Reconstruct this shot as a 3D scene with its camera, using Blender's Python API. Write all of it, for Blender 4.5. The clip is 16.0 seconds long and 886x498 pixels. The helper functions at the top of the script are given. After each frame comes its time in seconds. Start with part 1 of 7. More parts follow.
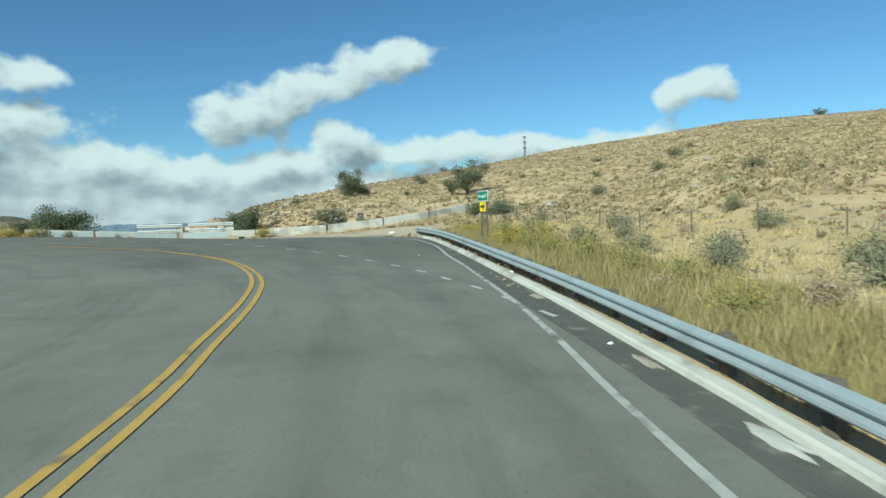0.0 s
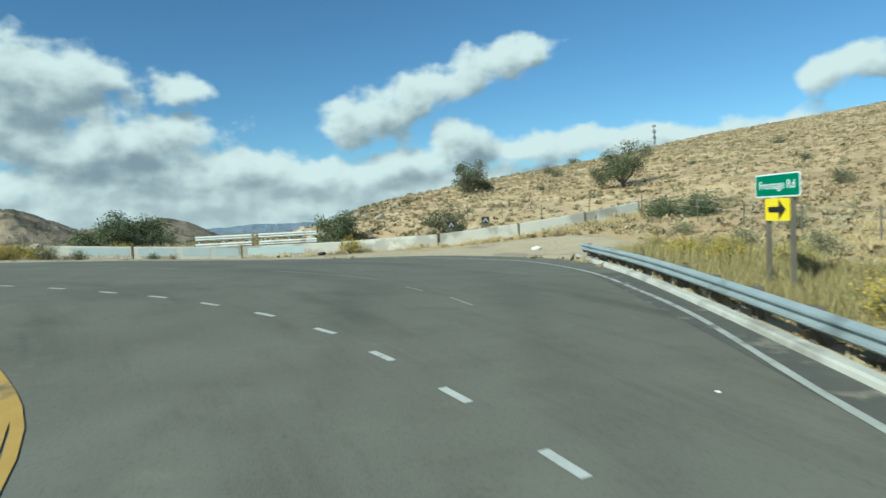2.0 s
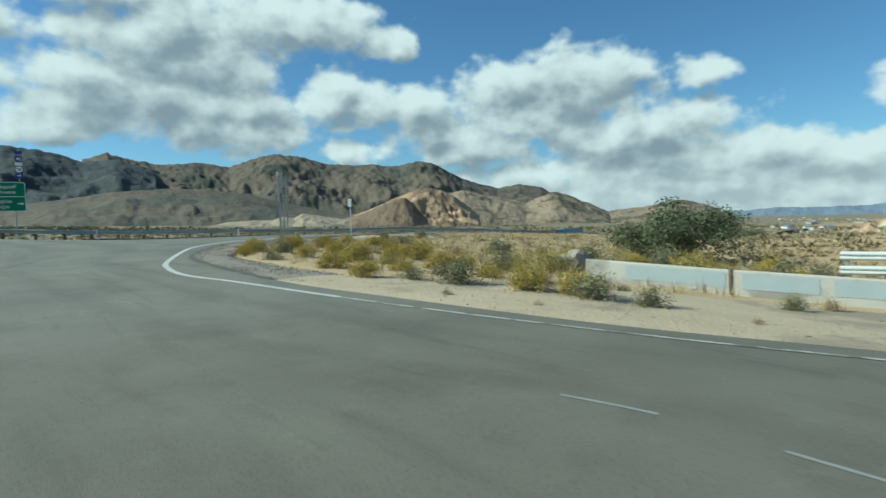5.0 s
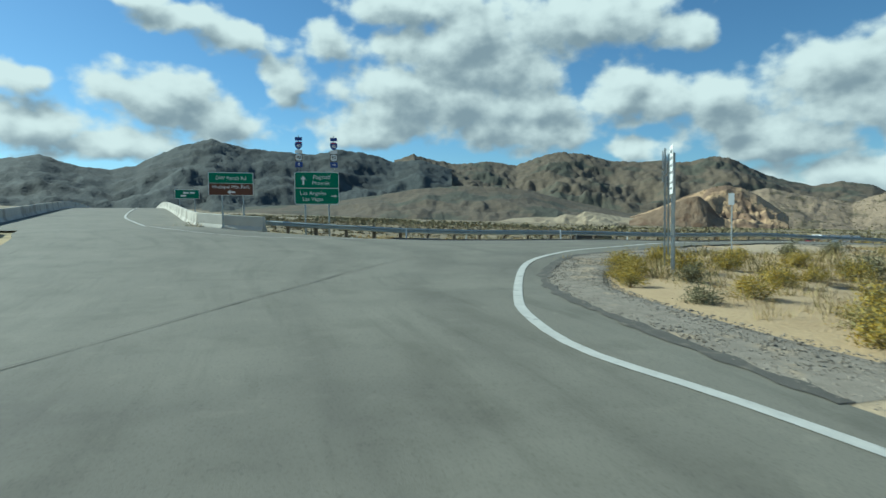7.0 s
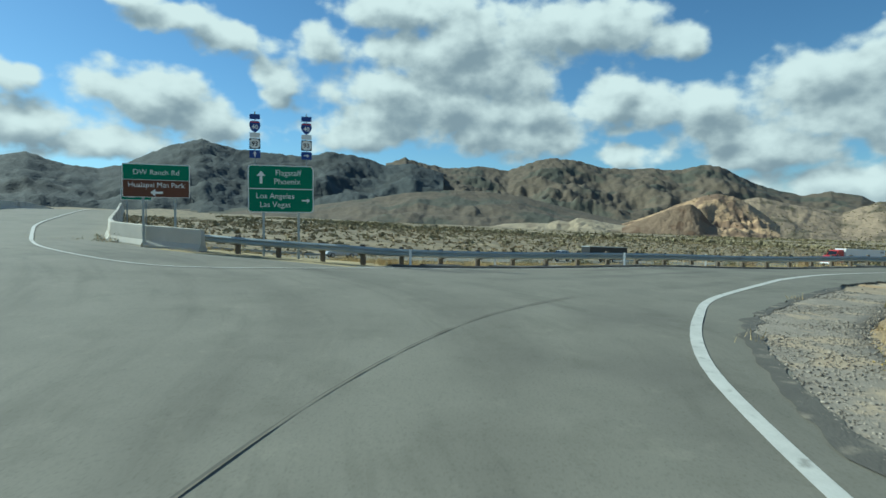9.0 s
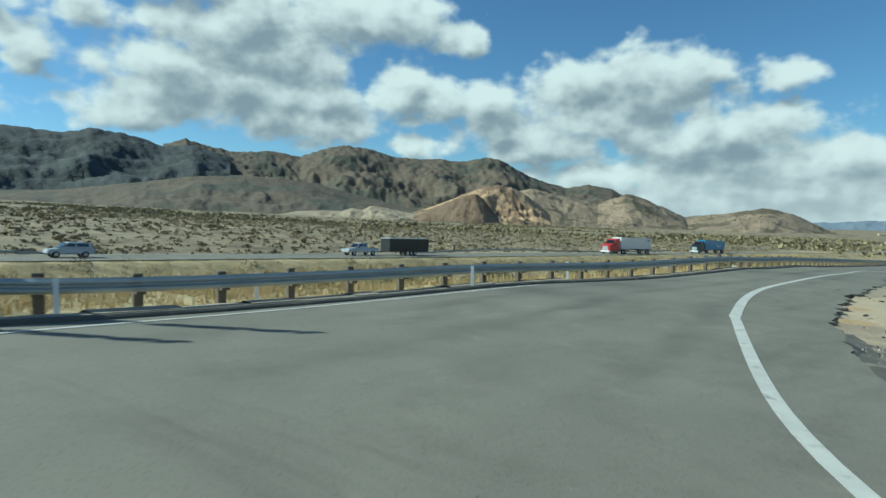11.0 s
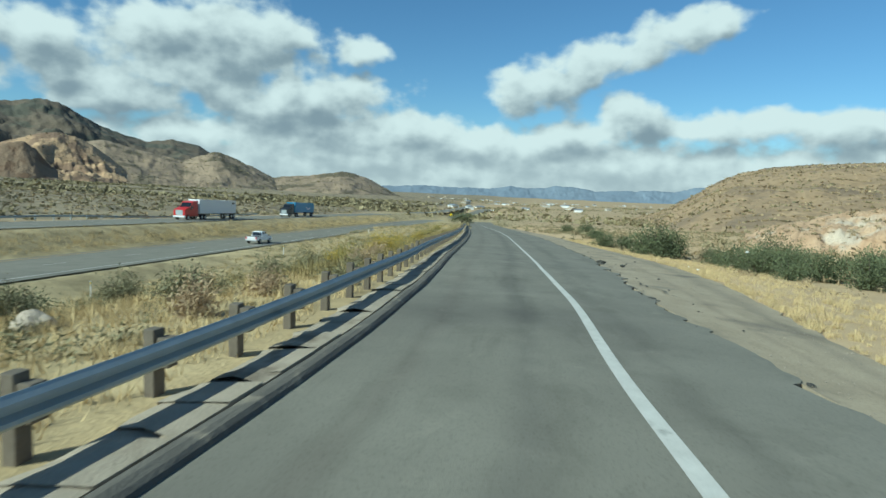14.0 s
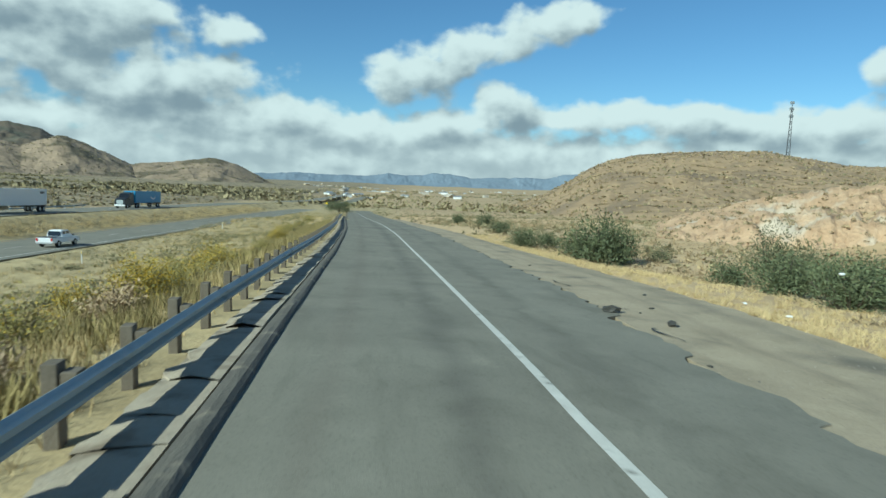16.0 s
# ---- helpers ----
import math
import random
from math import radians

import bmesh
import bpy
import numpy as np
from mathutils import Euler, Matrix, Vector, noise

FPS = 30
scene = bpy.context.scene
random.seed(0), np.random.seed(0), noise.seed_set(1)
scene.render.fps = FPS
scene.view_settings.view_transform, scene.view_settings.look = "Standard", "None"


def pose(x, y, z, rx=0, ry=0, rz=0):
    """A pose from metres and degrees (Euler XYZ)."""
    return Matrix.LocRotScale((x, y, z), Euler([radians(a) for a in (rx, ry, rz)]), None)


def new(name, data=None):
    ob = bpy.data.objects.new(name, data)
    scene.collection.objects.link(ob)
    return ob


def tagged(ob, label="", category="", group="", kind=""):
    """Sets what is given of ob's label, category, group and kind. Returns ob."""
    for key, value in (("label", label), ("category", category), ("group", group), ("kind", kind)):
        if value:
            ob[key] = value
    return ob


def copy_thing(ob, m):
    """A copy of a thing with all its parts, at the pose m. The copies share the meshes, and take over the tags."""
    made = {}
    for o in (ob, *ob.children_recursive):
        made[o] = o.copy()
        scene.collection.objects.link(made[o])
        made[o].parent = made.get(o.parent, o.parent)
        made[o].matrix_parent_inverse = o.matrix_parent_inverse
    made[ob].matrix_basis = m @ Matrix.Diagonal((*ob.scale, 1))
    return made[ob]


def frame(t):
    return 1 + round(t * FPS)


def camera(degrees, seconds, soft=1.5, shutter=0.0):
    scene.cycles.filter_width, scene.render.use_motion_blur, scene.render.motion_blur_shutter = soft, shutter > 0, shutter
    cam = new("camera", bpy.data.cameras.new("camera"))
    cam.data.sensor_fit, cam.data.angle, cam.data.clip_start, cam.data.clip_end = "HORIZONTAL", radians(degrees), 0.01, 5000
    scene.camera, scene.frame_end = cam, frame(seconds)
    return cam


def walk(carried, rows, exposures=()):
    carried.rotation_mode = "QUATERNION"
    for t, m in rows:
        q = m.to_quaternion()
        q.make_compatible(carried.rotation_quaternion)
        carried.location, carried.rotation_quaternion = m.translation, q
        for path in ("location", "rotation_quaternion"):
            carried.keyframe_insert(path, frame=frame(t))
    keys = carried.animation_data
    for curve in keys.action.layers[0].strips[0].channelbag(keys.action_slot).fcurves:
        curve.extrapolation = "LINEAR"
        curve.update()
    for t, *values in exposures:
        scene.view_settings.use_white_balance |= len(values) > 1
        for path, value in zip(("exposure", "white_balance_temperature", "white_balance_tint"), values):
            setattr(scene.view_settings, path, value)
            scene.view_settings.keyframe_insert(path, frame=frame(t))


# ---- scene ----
cam = camera(71.23, 16.0, soft=1.5, shutter=0.2)
PATH = [
    (0.0, pose(0.00, -0.00, 2.40, 86.65, 2.07, 0.00)),
    (0.5, pose(-0.30, 4.78, 2.53, 86.58, 2.55, 1.33)),
    (1.0, pose(-0.90, 8.85, 2.67, 86.55, 2.70, 3.37)),
    (1.5, pose(-1.68, 12.99, 2.77, 86.66, 2.75, 6.49)),
    (2.0, pose(-2.62, 16.94, 2.92, 86.80, 2.95, 10.98)),
    (2.5, pose(-4.16, 20.53, 3.12, 86.94, 2.83, 16.62)),
    (3.0, pose(-5.98, 23.64, 3.28, 87.16, 2.91, 23.57)),
    (3.5, pose(-8.13, 26.29, 3.54, 87.28, 2.65, 31.54)),
    (4.0, pose(-11.01, 28.60, 3.68, 87.37, 2.36, 39.81)),
    (4.5, pose(-13.99, 30.35, 3.79, 87.31, 2.22, 48.49)),
    (5.0, pose(-16.90, 31.43, 3.89, 87.22, 2.04, 56.29)),
    (5.2, pose(-18.12, 31.80, 3.93, 87.22, 2.07, 59.64)),
    (6.0, pose(-23.22, 32.44, 4.09, 87.28, 1.62, 71.81)),
    (6.7, pose(-27.84, 32.35, 4.20, 87.45, 0.86, 79.60)),
    (7.3, pose(-31.79, 32.08, 4.33, 87.71, 0.22, 83.32)),
    (7.5, pose(-33.08, 32.01, 4.38, 87.83, 0.05, 83.82)),
    (8.0, pose(-36.22, 31.99, 4.55, 88.06, -0.03, 84.01)),
    (8.2, pose(-37.45, 32.03, 4.62, 88.11, -0.07, 83.61)),
    (8.9, pose(-41.55, 32.56, 4.88, 88.00, -0.28, 81.42)),
    (9.6, pose(-45.57, 33.47, 5.08, 87.69, -0.48, 77.22)),
    (10.3, pose(-49.78, 34.55, 5.15, 87.44, -0.56, 70.31)),
    (10.5, pose(-51.06, 34.84, 5.14, 87.41, -0.54, 67.70)),
    (11.0, pose(-54.14, 36.41, 5.24, 86.96, -0.58, 62.05)),
    (11.5, pose(-57.11, 38.44, 5.31, 86.42, -0.70, 55.94)),
    (12.0, pose(-59.84, 40.67, 5.34, 85.86, -0.67, 49.56)),
    (12.5, pose(-62.40, 43.32, 5.35, 85.31, -0.99, 43.12)),
    (13.0, pose(-64.80, 46.44, 5.32, 84.83, -1.43, 36.81)),
    (13.5, pose(-67.02, 49.96, 5.28, 84.38, -1.97, 30.78)),
    (14.0, pose(-68.99, 53.70, 5.18, 84.14, -2.19, 25.47)),
    (14.5, pose(-70.84, 57.72, 5.07, 83.87, -2.47, 21.08)),
    (15.0, pose(-72.57, 61.98, 4.98, 83.67, -2.39, 17.82)),
    (15.5, pose(-74.03, 66.04, 4.85, 83.59, -2.12, 15.65)),
    (16.0, pose(-75.66, 70.34, 4.67, 83.39, -2.12, 14.27)),
]
walk(cam, PATH, [(0.0, 0.32, 5420, -14), (16.0, 0.32, 5420, -14)])

# ---- world and sun ----
SUN_AZ, SUN_EL = 147.0, 33.0       # degrees to the left of +y, and up
SKY = 0.073
world = bpy.data.worlds.new("sky")
scene.world = world
world.use_nodes = True
wt = world.node_tree
wt.nodes.clear()


def wnode(kind, **props):
    n = wt.nodes.new("ShaderNode" + kind)
    for k, v in props.items():
        if k == "op":
            n.operation = v
        elif k == "noise_dimensions":
            n.noise_dimensions = v
    return n


def wmath(op, a, b=None, c=None, clamp=False):
    n = wnode("Math", op=op)
    n.use_clamp = clamp
    for i, v in enumerate((a, b, c)):
        if v is None:
            continue
        if isinstance(v, (int, float)):
            n.inputs[i].default_value = v
        else:
            wt.links.new(v, n.inputs[i])
    return n.outputs[0]


def wvec(op, a, b=None, c=None):
    n = wnode("VectorMath", op=op)
    for i, v in enumerate((a, b, c)):
        if v is None:
            continue
        if isinstance(v, tuple):
            n.inputs[i].default_value = v
        else:
            wt.links.new(v, n.inputs[i])
    return n.outputs["Value"] if op in ("LENGTH", "DOT_PRODUCT") else n.outputs[0]


def wcombine(x, y, z):
    n = wnode("CombineXYZ")
    for i, v in enumerate((x, y, z)):
        if isinstance(v, (int, float)):
            n.inputs[i].default_value = v
        else:
            wt.links.new(v, n.inputs[i])
    return n.outputs[0]


def wnoise(vec, scale, detail, rough=0.55):
    n = wnode("TexNoise")
    n.inputs["Scale"].default_value, n.inputs["Detail"].default_value, n.inputs["Roughness"].default_value = scale, detail, rough
    wt.links.new(vec, n.inputs["Vector"])
    return n


# Clouds, each a heap of soft ovals: azimuth, elevation, half width, half height in degrees.
CLOUDS = []


def cloud(*ovals):
    CLOUDS.extend(ovals)


cloud((18.7, 8.8, 3.0, 2.0), (16.2, 9.4, 3.2, 2.0), (13.4, 10.4, 3.2, 2.1), (10.5, 11.5, 3.2, 2.0), (7.6, 12.5, 3.0, 2.0), (4.8, 13.3, 2.8, 1.7), (2.4, 14.0, 2.2, 1.4))
cloud((8.8, 6.7, 2.7, 2.1))
cloud((-6, 5.4, 4.6, 1.5), (-12.5, 5.0, 4.6, 1.6), (-18.4, 5.0, 4.2, 1.7), (-24, 4.4, 4.5, 1.5), (-15, 3.4, 12, 1.5))
cloud((-20.5, 9.1, 2.2, 1.2), (-22.6, 9.7, 2.1, 1.4))
cloud((3.8, 5.5, 4.1, 1.2), (-2.4, 5.8, 4.5, 1.3), (-8.3, 5.9, 3.8, 0.9), (13.7, 4.8, 6.2, 1.3), (23.2, 4.1, 5.9, 1.4), (28.7, 5.2, 3.7, 1.3))
cloud((38.4, 7.0, 5.5, 2.6), (33.1, 4.3, 5.2, 1.8), (37.5, 3.5, 6.5, 1.8), (24.8, 2.2, 7.3, 1.2))
cloud((49.7, 11.9, 3.8, 2.1), (44.4, 12.9, 3.7, 2.1), (39.9, 12.4, 3.1, 1.4), (48.0, 9.1, 6.9, 2.6), (39.7, 6.7, 7.7, 2.5), (33.5, 11.5, 2.2, 1.0), (53.7, 6.7, 5.5, 2.1))
cloud((58.6, 10.3, 2.9, 1.8), (62.1, 10.6, 3.2, 1.9), (65.4, 11.2, 2.9, 2.4), (60.1, 15.1, 2.2, 1.2), (64.0, 16.6, 3.0, 1.4), (64.6, 6.4, 3.4, 1.3), (57.0, 8.3, 3.9, 1.4))
cloud((35.7, 4.3, 10.4, 1.8), (46.9, 3.7, 10.1, 1.7), (25.3, 4.3, 6.1, 1.3), (16.3, 4.3, 5.6, 1.2))
cloud((74.2, 10.7, 4.3, 2.3), (80.5, 10.1, 5.8, 2.7), (85.7, 11.6, 5.8, 3.0), (77.2, 13.9, 7.0, 2.7), (63.3, 10.6, 3.9, 1.6), (58.2, 10.5, 3.1, 1.6), (82.3, 15.7, 7.0, 2.5), (67.1, 17.4, 6.1, 2.0), (60.6, 15.6, 2.3, 1.3), (89.3, 8.4, 4.6, 1.9), (71.9, 7.9, 4.9, 1.5))
cloud((80.1, 11.4, 7.6, 2.9), (85.3, 10.0, 5.7, 2.5), (74.9, 8.4, 6.5, 2.0), (78.0, 17.2, 7.5, 2.7), (84.2, 19.1, 6.2, 2.2), (70.5, 17.7, 5.7, 2.2), (60.7, 15.7, 2.6, 1.4), (66.6, 10.5, 2.8, 1.9), (62.0, 10.4, 3.1, 1.7), (57.7, 10.3, 2.2, 1.7))
cloud((99.4, 16.0, 3.9, 1.3), (104.1, 17.1, 4.2, 1.3), (107.6, 18.2, 3.6, 1.0), (91.4, 16.4, 2.3, 1.8), (95.5, 12.7, 2.3, 2.1), (106.4, 10.8, 6.0, 2.3), (101.8, 9.5, 3.4, 1.9), (116.2, 11.2, 2.7, 1.2), (115.1, 7.7, 5.2, 1.7), (109.9, 6.5, 5.7, 1.5), (100.9, 8.1, 3.9, 1.5))
cloud((32.1, 11.7, 1.7, 1.2), (46, 10.5, 8.5, 4.2), (38.5, 6.5, 8.5, 3.2))
cloud((20, 1.0, 34, 3.6), (48, 1.6, 18, 2.8), (0, 1.4, 18, 3.2), (14, 2.6, 16, 2.4), (32, 2.8, 13, 2.4), (-14, 2.6, 14, 2.2))
for i in range(14):      # the same broken cloud goes on all round
    a = 140 + i * 14.5
    cloud((a if a < 180 else a - 360, random.uniform(6, 30), random.uniform(6, 11), random.uniform(2, 5)))

coord = wnode("TexCoord").outputs["Generated"]
sep = wnode("SeparateXYZ")
wt.links.new(coord, sep.inputs[0])
DEG = 180 / math.pi
azim = wmath("MULTIPLY", wmath("ARCTAN2", wmath("MULTIPLY", sep.outputs[0], -1.0), sep.outputs[1]), DEG)
elev = wmath("MULTIPLY", wmath("ARCSINE", sep.outputs[2]), DEG)
flat = wcombine(azim, elev, 0.0)
stretch = wvec("MULTIPLY", flat, (0.75, 1.0, 1.0))
warp = wnoise(stretch, 0.16, 4.0, 0.6)
shift = wvec("MULTIPLY", wvec("SUBTRACT", warp.outputs["Color"], (0.5, 0.5, 0.5)), (3.2, 2.2, 0.0))
here = wvec("ADD", flat, shift)
SUNWARD = (0.9, 1.7, 0.0)
above = wvec("ADD", here, SUNWARD)


def heap(p, soft):
    best = None
    for a, e, ra, re in CLOUDS:
        d = wvec("LENGTH", wvec("MULTIPLY_ADD", p, (1 / ra, 1 / re, 0.0), (-a / ra, -e / re, 0.0)))
        if best is None:
            best = d
        else:
            n = wnode("Math", op="SMOOTH_MIN")
            wt.links.new(best, n.inputs[0]), wt.links.new(d, n.inputs[1])
            n.inputs[2].default_value = soft
            best = n.outputs[0]
    return best




def billow(p):
    """How far the cloud's edge is eaten away at p: broad puffs, small puffs and wisps."""
    soft = wnoise(p, 0.5, 7.0, 0.52).outputs[0]
    puff = wnode("TexVoronoi")
    puff.feature = "SMOOTH_F1"
    puff.inputs["Scale"].default_value, puff.inputs["Detail"].default_value, puff.inputs["Roughness"].default_value, puff.inputs["Smoothness"].default_value = 0.42, 2.0, 0.5, 0.8
    wt.links.new(p, puff.inputs["Vector"])
    return wmath("ADD", wmath("MULTIPLY", wmath("SUBTRACT", soft, 0.5), 1.3), wmath("MULTIPLY", wmath("SUBTRACT", puff.outputs["Distance"], 0.82), 0.8))


def ranged(value, lo, hi, smooth="SMOOTHSTEP"):
    n = wnode("MapRange")
    n.interpolation_type = smooth
    wt.links.new(value, n.inputs[0])
    n.inputs[1].default_value, n.inputs[2].default_value = lo, hi
    return n.outputs[0]


dens = wmath("SUBTRACT", 1.2, wmath("ADD", heap(here, 0.42), billow(stretch)))
up = wmath("SUBTRACT", 1.2, wmath("ADD", heap(above, 0.42), billow(wvec("ADD", stretch, (0.5, 1.15, 0.0)))))
cover = wmath("MAXIMUM", ranged(dens, -0.06, 0.56), wmath("MULTIPLY", ranged(elev, 4.4, 1.4), 0.93))      # a bank of stratus lies along the horizon
# thick cloud towards the sun shades what lies below it; a face that thins towards the sun is lit
lit = wmath("SUBTRACT", dens, up)
wisp = wmath("MULTIPLY", wmath("SUBTRACT", wnoise(stretch, 0.33, 6.0, 0.55).outputs[0], 0.5), 0.9)
shade = ranged(wmath("ADD", wmath("SUBTRACT", wmath("MULTIPLY", up, 0.62), wmath("MULTIPLY", lit, 0.3)), wisp), -0.35, 1.05)
shade = wmath("MULTIPLY", shade, wmath("SUBTRACT", 1.0, wmath("MULTIPLY", ranged(elev, 5.0, 0.8), 0.34)))
tone = wnode("Mix")
tone.data_type = "RGBA"
wt.links.new(shade, tone.inputs["Factor"])
tone.inputs[6].default_value, tone.inputs[7].default_value = (0.64, 0.63, 0.605, 1), (0.225, 0.25, 0.278, 1)
sky = wnode("TexSky")
sky.sky_type, sky.sun_disc = "NISHITA", False
sky.sun_elevation, sky.sun_rotation = radians(SUN_EL), radians(-SUN_AZ)
sky.altitude, sky.air_density, sky.dust_density, sky.ozone_density = 1100, 1.0, 0.6, 1.6
blue = wvec("MULTIPLY", sky.outputs[0], (SKY * 0.86, SKY, SKY * 1.12))
mixed = wnode("Mix")
mixed.data_type = "RGBA"
wt.links.new(cover, mixed.inputs["Factor"])
wt.links.new(blue, mixed.inputs[6]), wt.links.new(tone.outputs[2], mixed.inputs[7])
back = wnode("Background")
wt.links.new(mixed.outputs[2], back.inputs[0])
wt.links.new(back.outputs[0], wnode("OutputWorld").inputs[0])
world.cycles.sampling_method, world.cycles.sample_map_resolution = "MANUAL", 512

sun = new("sun", bpy.data.lights.new("sun", "SUN"))
sun.data.energy, sun.data.angle, sun.data.color = 4.7, radians(0.5), (1.0, 0.93, 0.82)
sd = Vector((-math.sin(radians(SUN_AZ)) * math.cos(radians(SUN_EL)), math.cos(radians(SUN_AZ)) * math.cos(radians(SUN_EL)), math.sin(radians(SUN_EL))))
sun.matrix_world = sd.to_track_quat("Z", "Y").to_matrix().to_4x4()

# ---- materials ----


def material(name, low, high, scale=1.0, rough=0.85, metal=0.0, bump=0.3, fine=30.0, patch=None, patch_scale=0.12, local=False, spec=0.4, island=False, patch_at=(0.5, 0.62)):
    """Two scales of noise between two colours, a third colour in patches, and a fine relief."""
    m = bpy.data.materials.new(name)
    m.use_nodes = True
    t, n = m.node_tree, m.node_tree.nodes
    b = n["Principled BSDF"]
    b.inputs["Roughness"].default_value, b.inputs["Metallic"].default_value = rough, metal
    b.inputs["Specular IOR Level"].default_value = spec
    if local:
        src = n.new("ShaderNodeTexCoord").outputs["Object"]
        info = n.new("ShaderNodeObjectInfo")
        off = n.new("ShaderNodeVectorMath")
        off.operation = "ADD"
        comb = n.new("ShaderNodeVectorMath")
        comb.operation = "SCALE"
        comb.inputs[0].default_value = (37.0, 19.0, 53.0)
        t.links.new(info.outputs["Random"], comb.inputs["Scale"])
        t.links.new(src, off.inputs[0]), t.links.new(comb.outputs[0], off.inputs[1])
        src = off.outputs[0]
    else:
        src = n.new("ShaderNodeNewGeometry").outputs["Position"]

    def nz(s, d):
        x = n.new("ShaderNodeTexNoise")
        x.inputs["Scale"].default_value, x.inputs["Detail"].default_value = s, d
        t.links.new(src, x.inputs["Vector"])
        return x.outputs[0]
    a, f = nz(scale, 5), nz(fine, 3)
    mixer = n.new("ShaderNodeMath")
    mixer.operation = "MULTIPLY_ADD"
    t.links.new(f, mixer.inputs[0])
    mixer.inputs[1].default_value = 0.5
    half = n.new("ShaderNodeMath")
    half.operation = "MULTIPLY_ADD"
    t.links.new(a, half.inputs[0])
    half.inputs[1].default_value, half.inputs[2].default_value = 0.9, -0.2
    t.links.new(half.outputs[0], mixer.inputs[2])
    fac = mixer.outputs[0]
    if island:
        rnd = n.new("ShaderNodeNewGeometry").outputs["Random Per Island"]
        add = n.new("ShaderNodeMath")
        add.operation = "MULTIPLY_ADD"
        t.links.new(rnd, add.inputs[0])
        add.inputs[1].default_value = 0.7
        sub = n.new("ShaderNodeMath")
        sub.operation = "MULTIPLY_ADD"
        t.links.new(fac, sub.inputs[0])
        sub.inputs[1].default_value, sub.inputs[2].default_value = 0.6, -0.15
        t.links.new(sub.outputs[0], add.inputs[2])
        fac = add.outputs[0]
    mx = n.new("ShaderNodeMix")
    mx.data_type, mx.clamp_factor = "RGBA", True
    t.links.new(fac, mx.inputs["Factor"])
    mx.inputs[6].default_value, mx.inputs[7].default_value = (*low, 1), (*high, 1)
    col = mx.outputs[2]
    if patch:
        p = nz(patch_scale, 6)
        ramp = n.new("ShaderNodeMapRange")
        ramp.interpolation_type = "SMOOTHSTEP"
        t.links.new(p, ramp.inputs[0])
        ramp.inputs[1].default_value, ramp.inputs[2].default_value = patch_at
        m2 = n.new("ShaderNodeMix")
        m2.data_type = "RGBA"
        t.links.new(ramp.outputs[0], m2.inputs["Factor"])
        t.links.new(col, m2.inputs[6])
        m2.inputs[7].default_value = (*patch, 1)
        col = m2.outputs[2]
    t.links.new(col, b.inputs["Base Color"])
    if bump:
        bp = n.new("ShaderNodeBump")
        bp.inputs["Strength"].default_value, bp.inputs["Distance"].default_value = bump, 0.6 / fine
        t.links.new(f, bp.inputs["Height"])
        t.links.new(bp.outputs[0], b.inputs["Normal"])
    return m


def worn(m, bands, along=0.25):
    """Wheel tracks or dusty bands along a road: (place across 0 to 1, half width, colour factor) each."""
    t, n = m.node_tree, m.node_tree.nodes
    b = n["Principled BSDF"]
    col = b.inputs["Base Color"].links[0].from_socket
    at = n.new("ShaderNodeAttribute")
    at.attribute_name = "across"
    share = n.new("ShaderNodeAttribute")
    share.attribute_name = "wear"
    geo = n.new("ShaderNodeNewGeometry")
    nz = n.new("ShaderNodeTexNoise")
    nz.inputs["Scale"].default_value, nz.inputs["Detail"].default_value, nz.inputs["Roughness"].default_value = along, 7.0, 0.62
    t.links.new(geo.outputs["Position"], nz.inputs["Vector"])
    for place, half, tint in bands:
        d = n.new("ShaderNodeMath")
        d.operation = "SUBTRACT"
        t.links.new(at.outputs["Fac"], d.inputs[0])
        d.inputs[1].default_value = place
        q = n.new("ShaderNodeMath")
        q.operation = "ABSOLUTE"
        t.links.new(d.outputs[0], q.inputs[0])
        jit = n.new("ShaderNodeMath")
        jit.operation = "MULTIPLY_ADD"
        t.links.new(nz.outputs[0], jit.inputs[0])
        jit.inputs[1].default_value = half * 2.0
        t.links.new(q.outputs[0], jit.inputs[2])
        r = n.new("ShaderNodeMapRange")
        r.interpolation_type = "SMOOTHSTEP"
        t.links.new(jit.outputs[0], r.inputs[0])
        r.inputs[1].default_value, r.inputs[2].default_value = half * 2.1, half * 0.9
        t.links.new(share.outputs["Fac"], r.inputs[4])
        mx = n.new("ShaderNodeMix")
        mx.data_type, mx.blend_type = "RGBA", "MULTIPLY"
        t.links.new(r.outputs[0], mx.inputs["Factor"])
        t.links.new(col, mx.inputs[6])
        mx.inputs[7].default_value = (*tint, 1)
        col = mx.outputs[2]
    t.links.new(col, b.inputs["Base Color"])
    return m


ASPHALT = material("asphalt", (0.152, 0.141, 0.11), (0.254, 0.236, 0.186), 0.5, 0.9, bump=0.35, fine=60, patch=(0.125, 0.116, 0.094), patch_scale=0.12, patch_at=(0.54, 0.8))
RAMP = material("ramp_asphalt", (0.152, 0.141, 0.11), (0.254, 0.236, 0.186), 0.5, 0.9, bump=0.35, fine=60, patch=(0.125, 0.116, 0.094), patch_scale=0.12, patch_at=(0.54, 0.8))
OLD = material("worn_asphalt", (0.265, 0.216, 0.146), (0.46, 0.38, 0.258), 0.8, 0.95, bump=0.5, fine=25, patch=(0.18, 0.155, 0.115), patch_scale=0.5, patch_at=(0.52, 0.76))
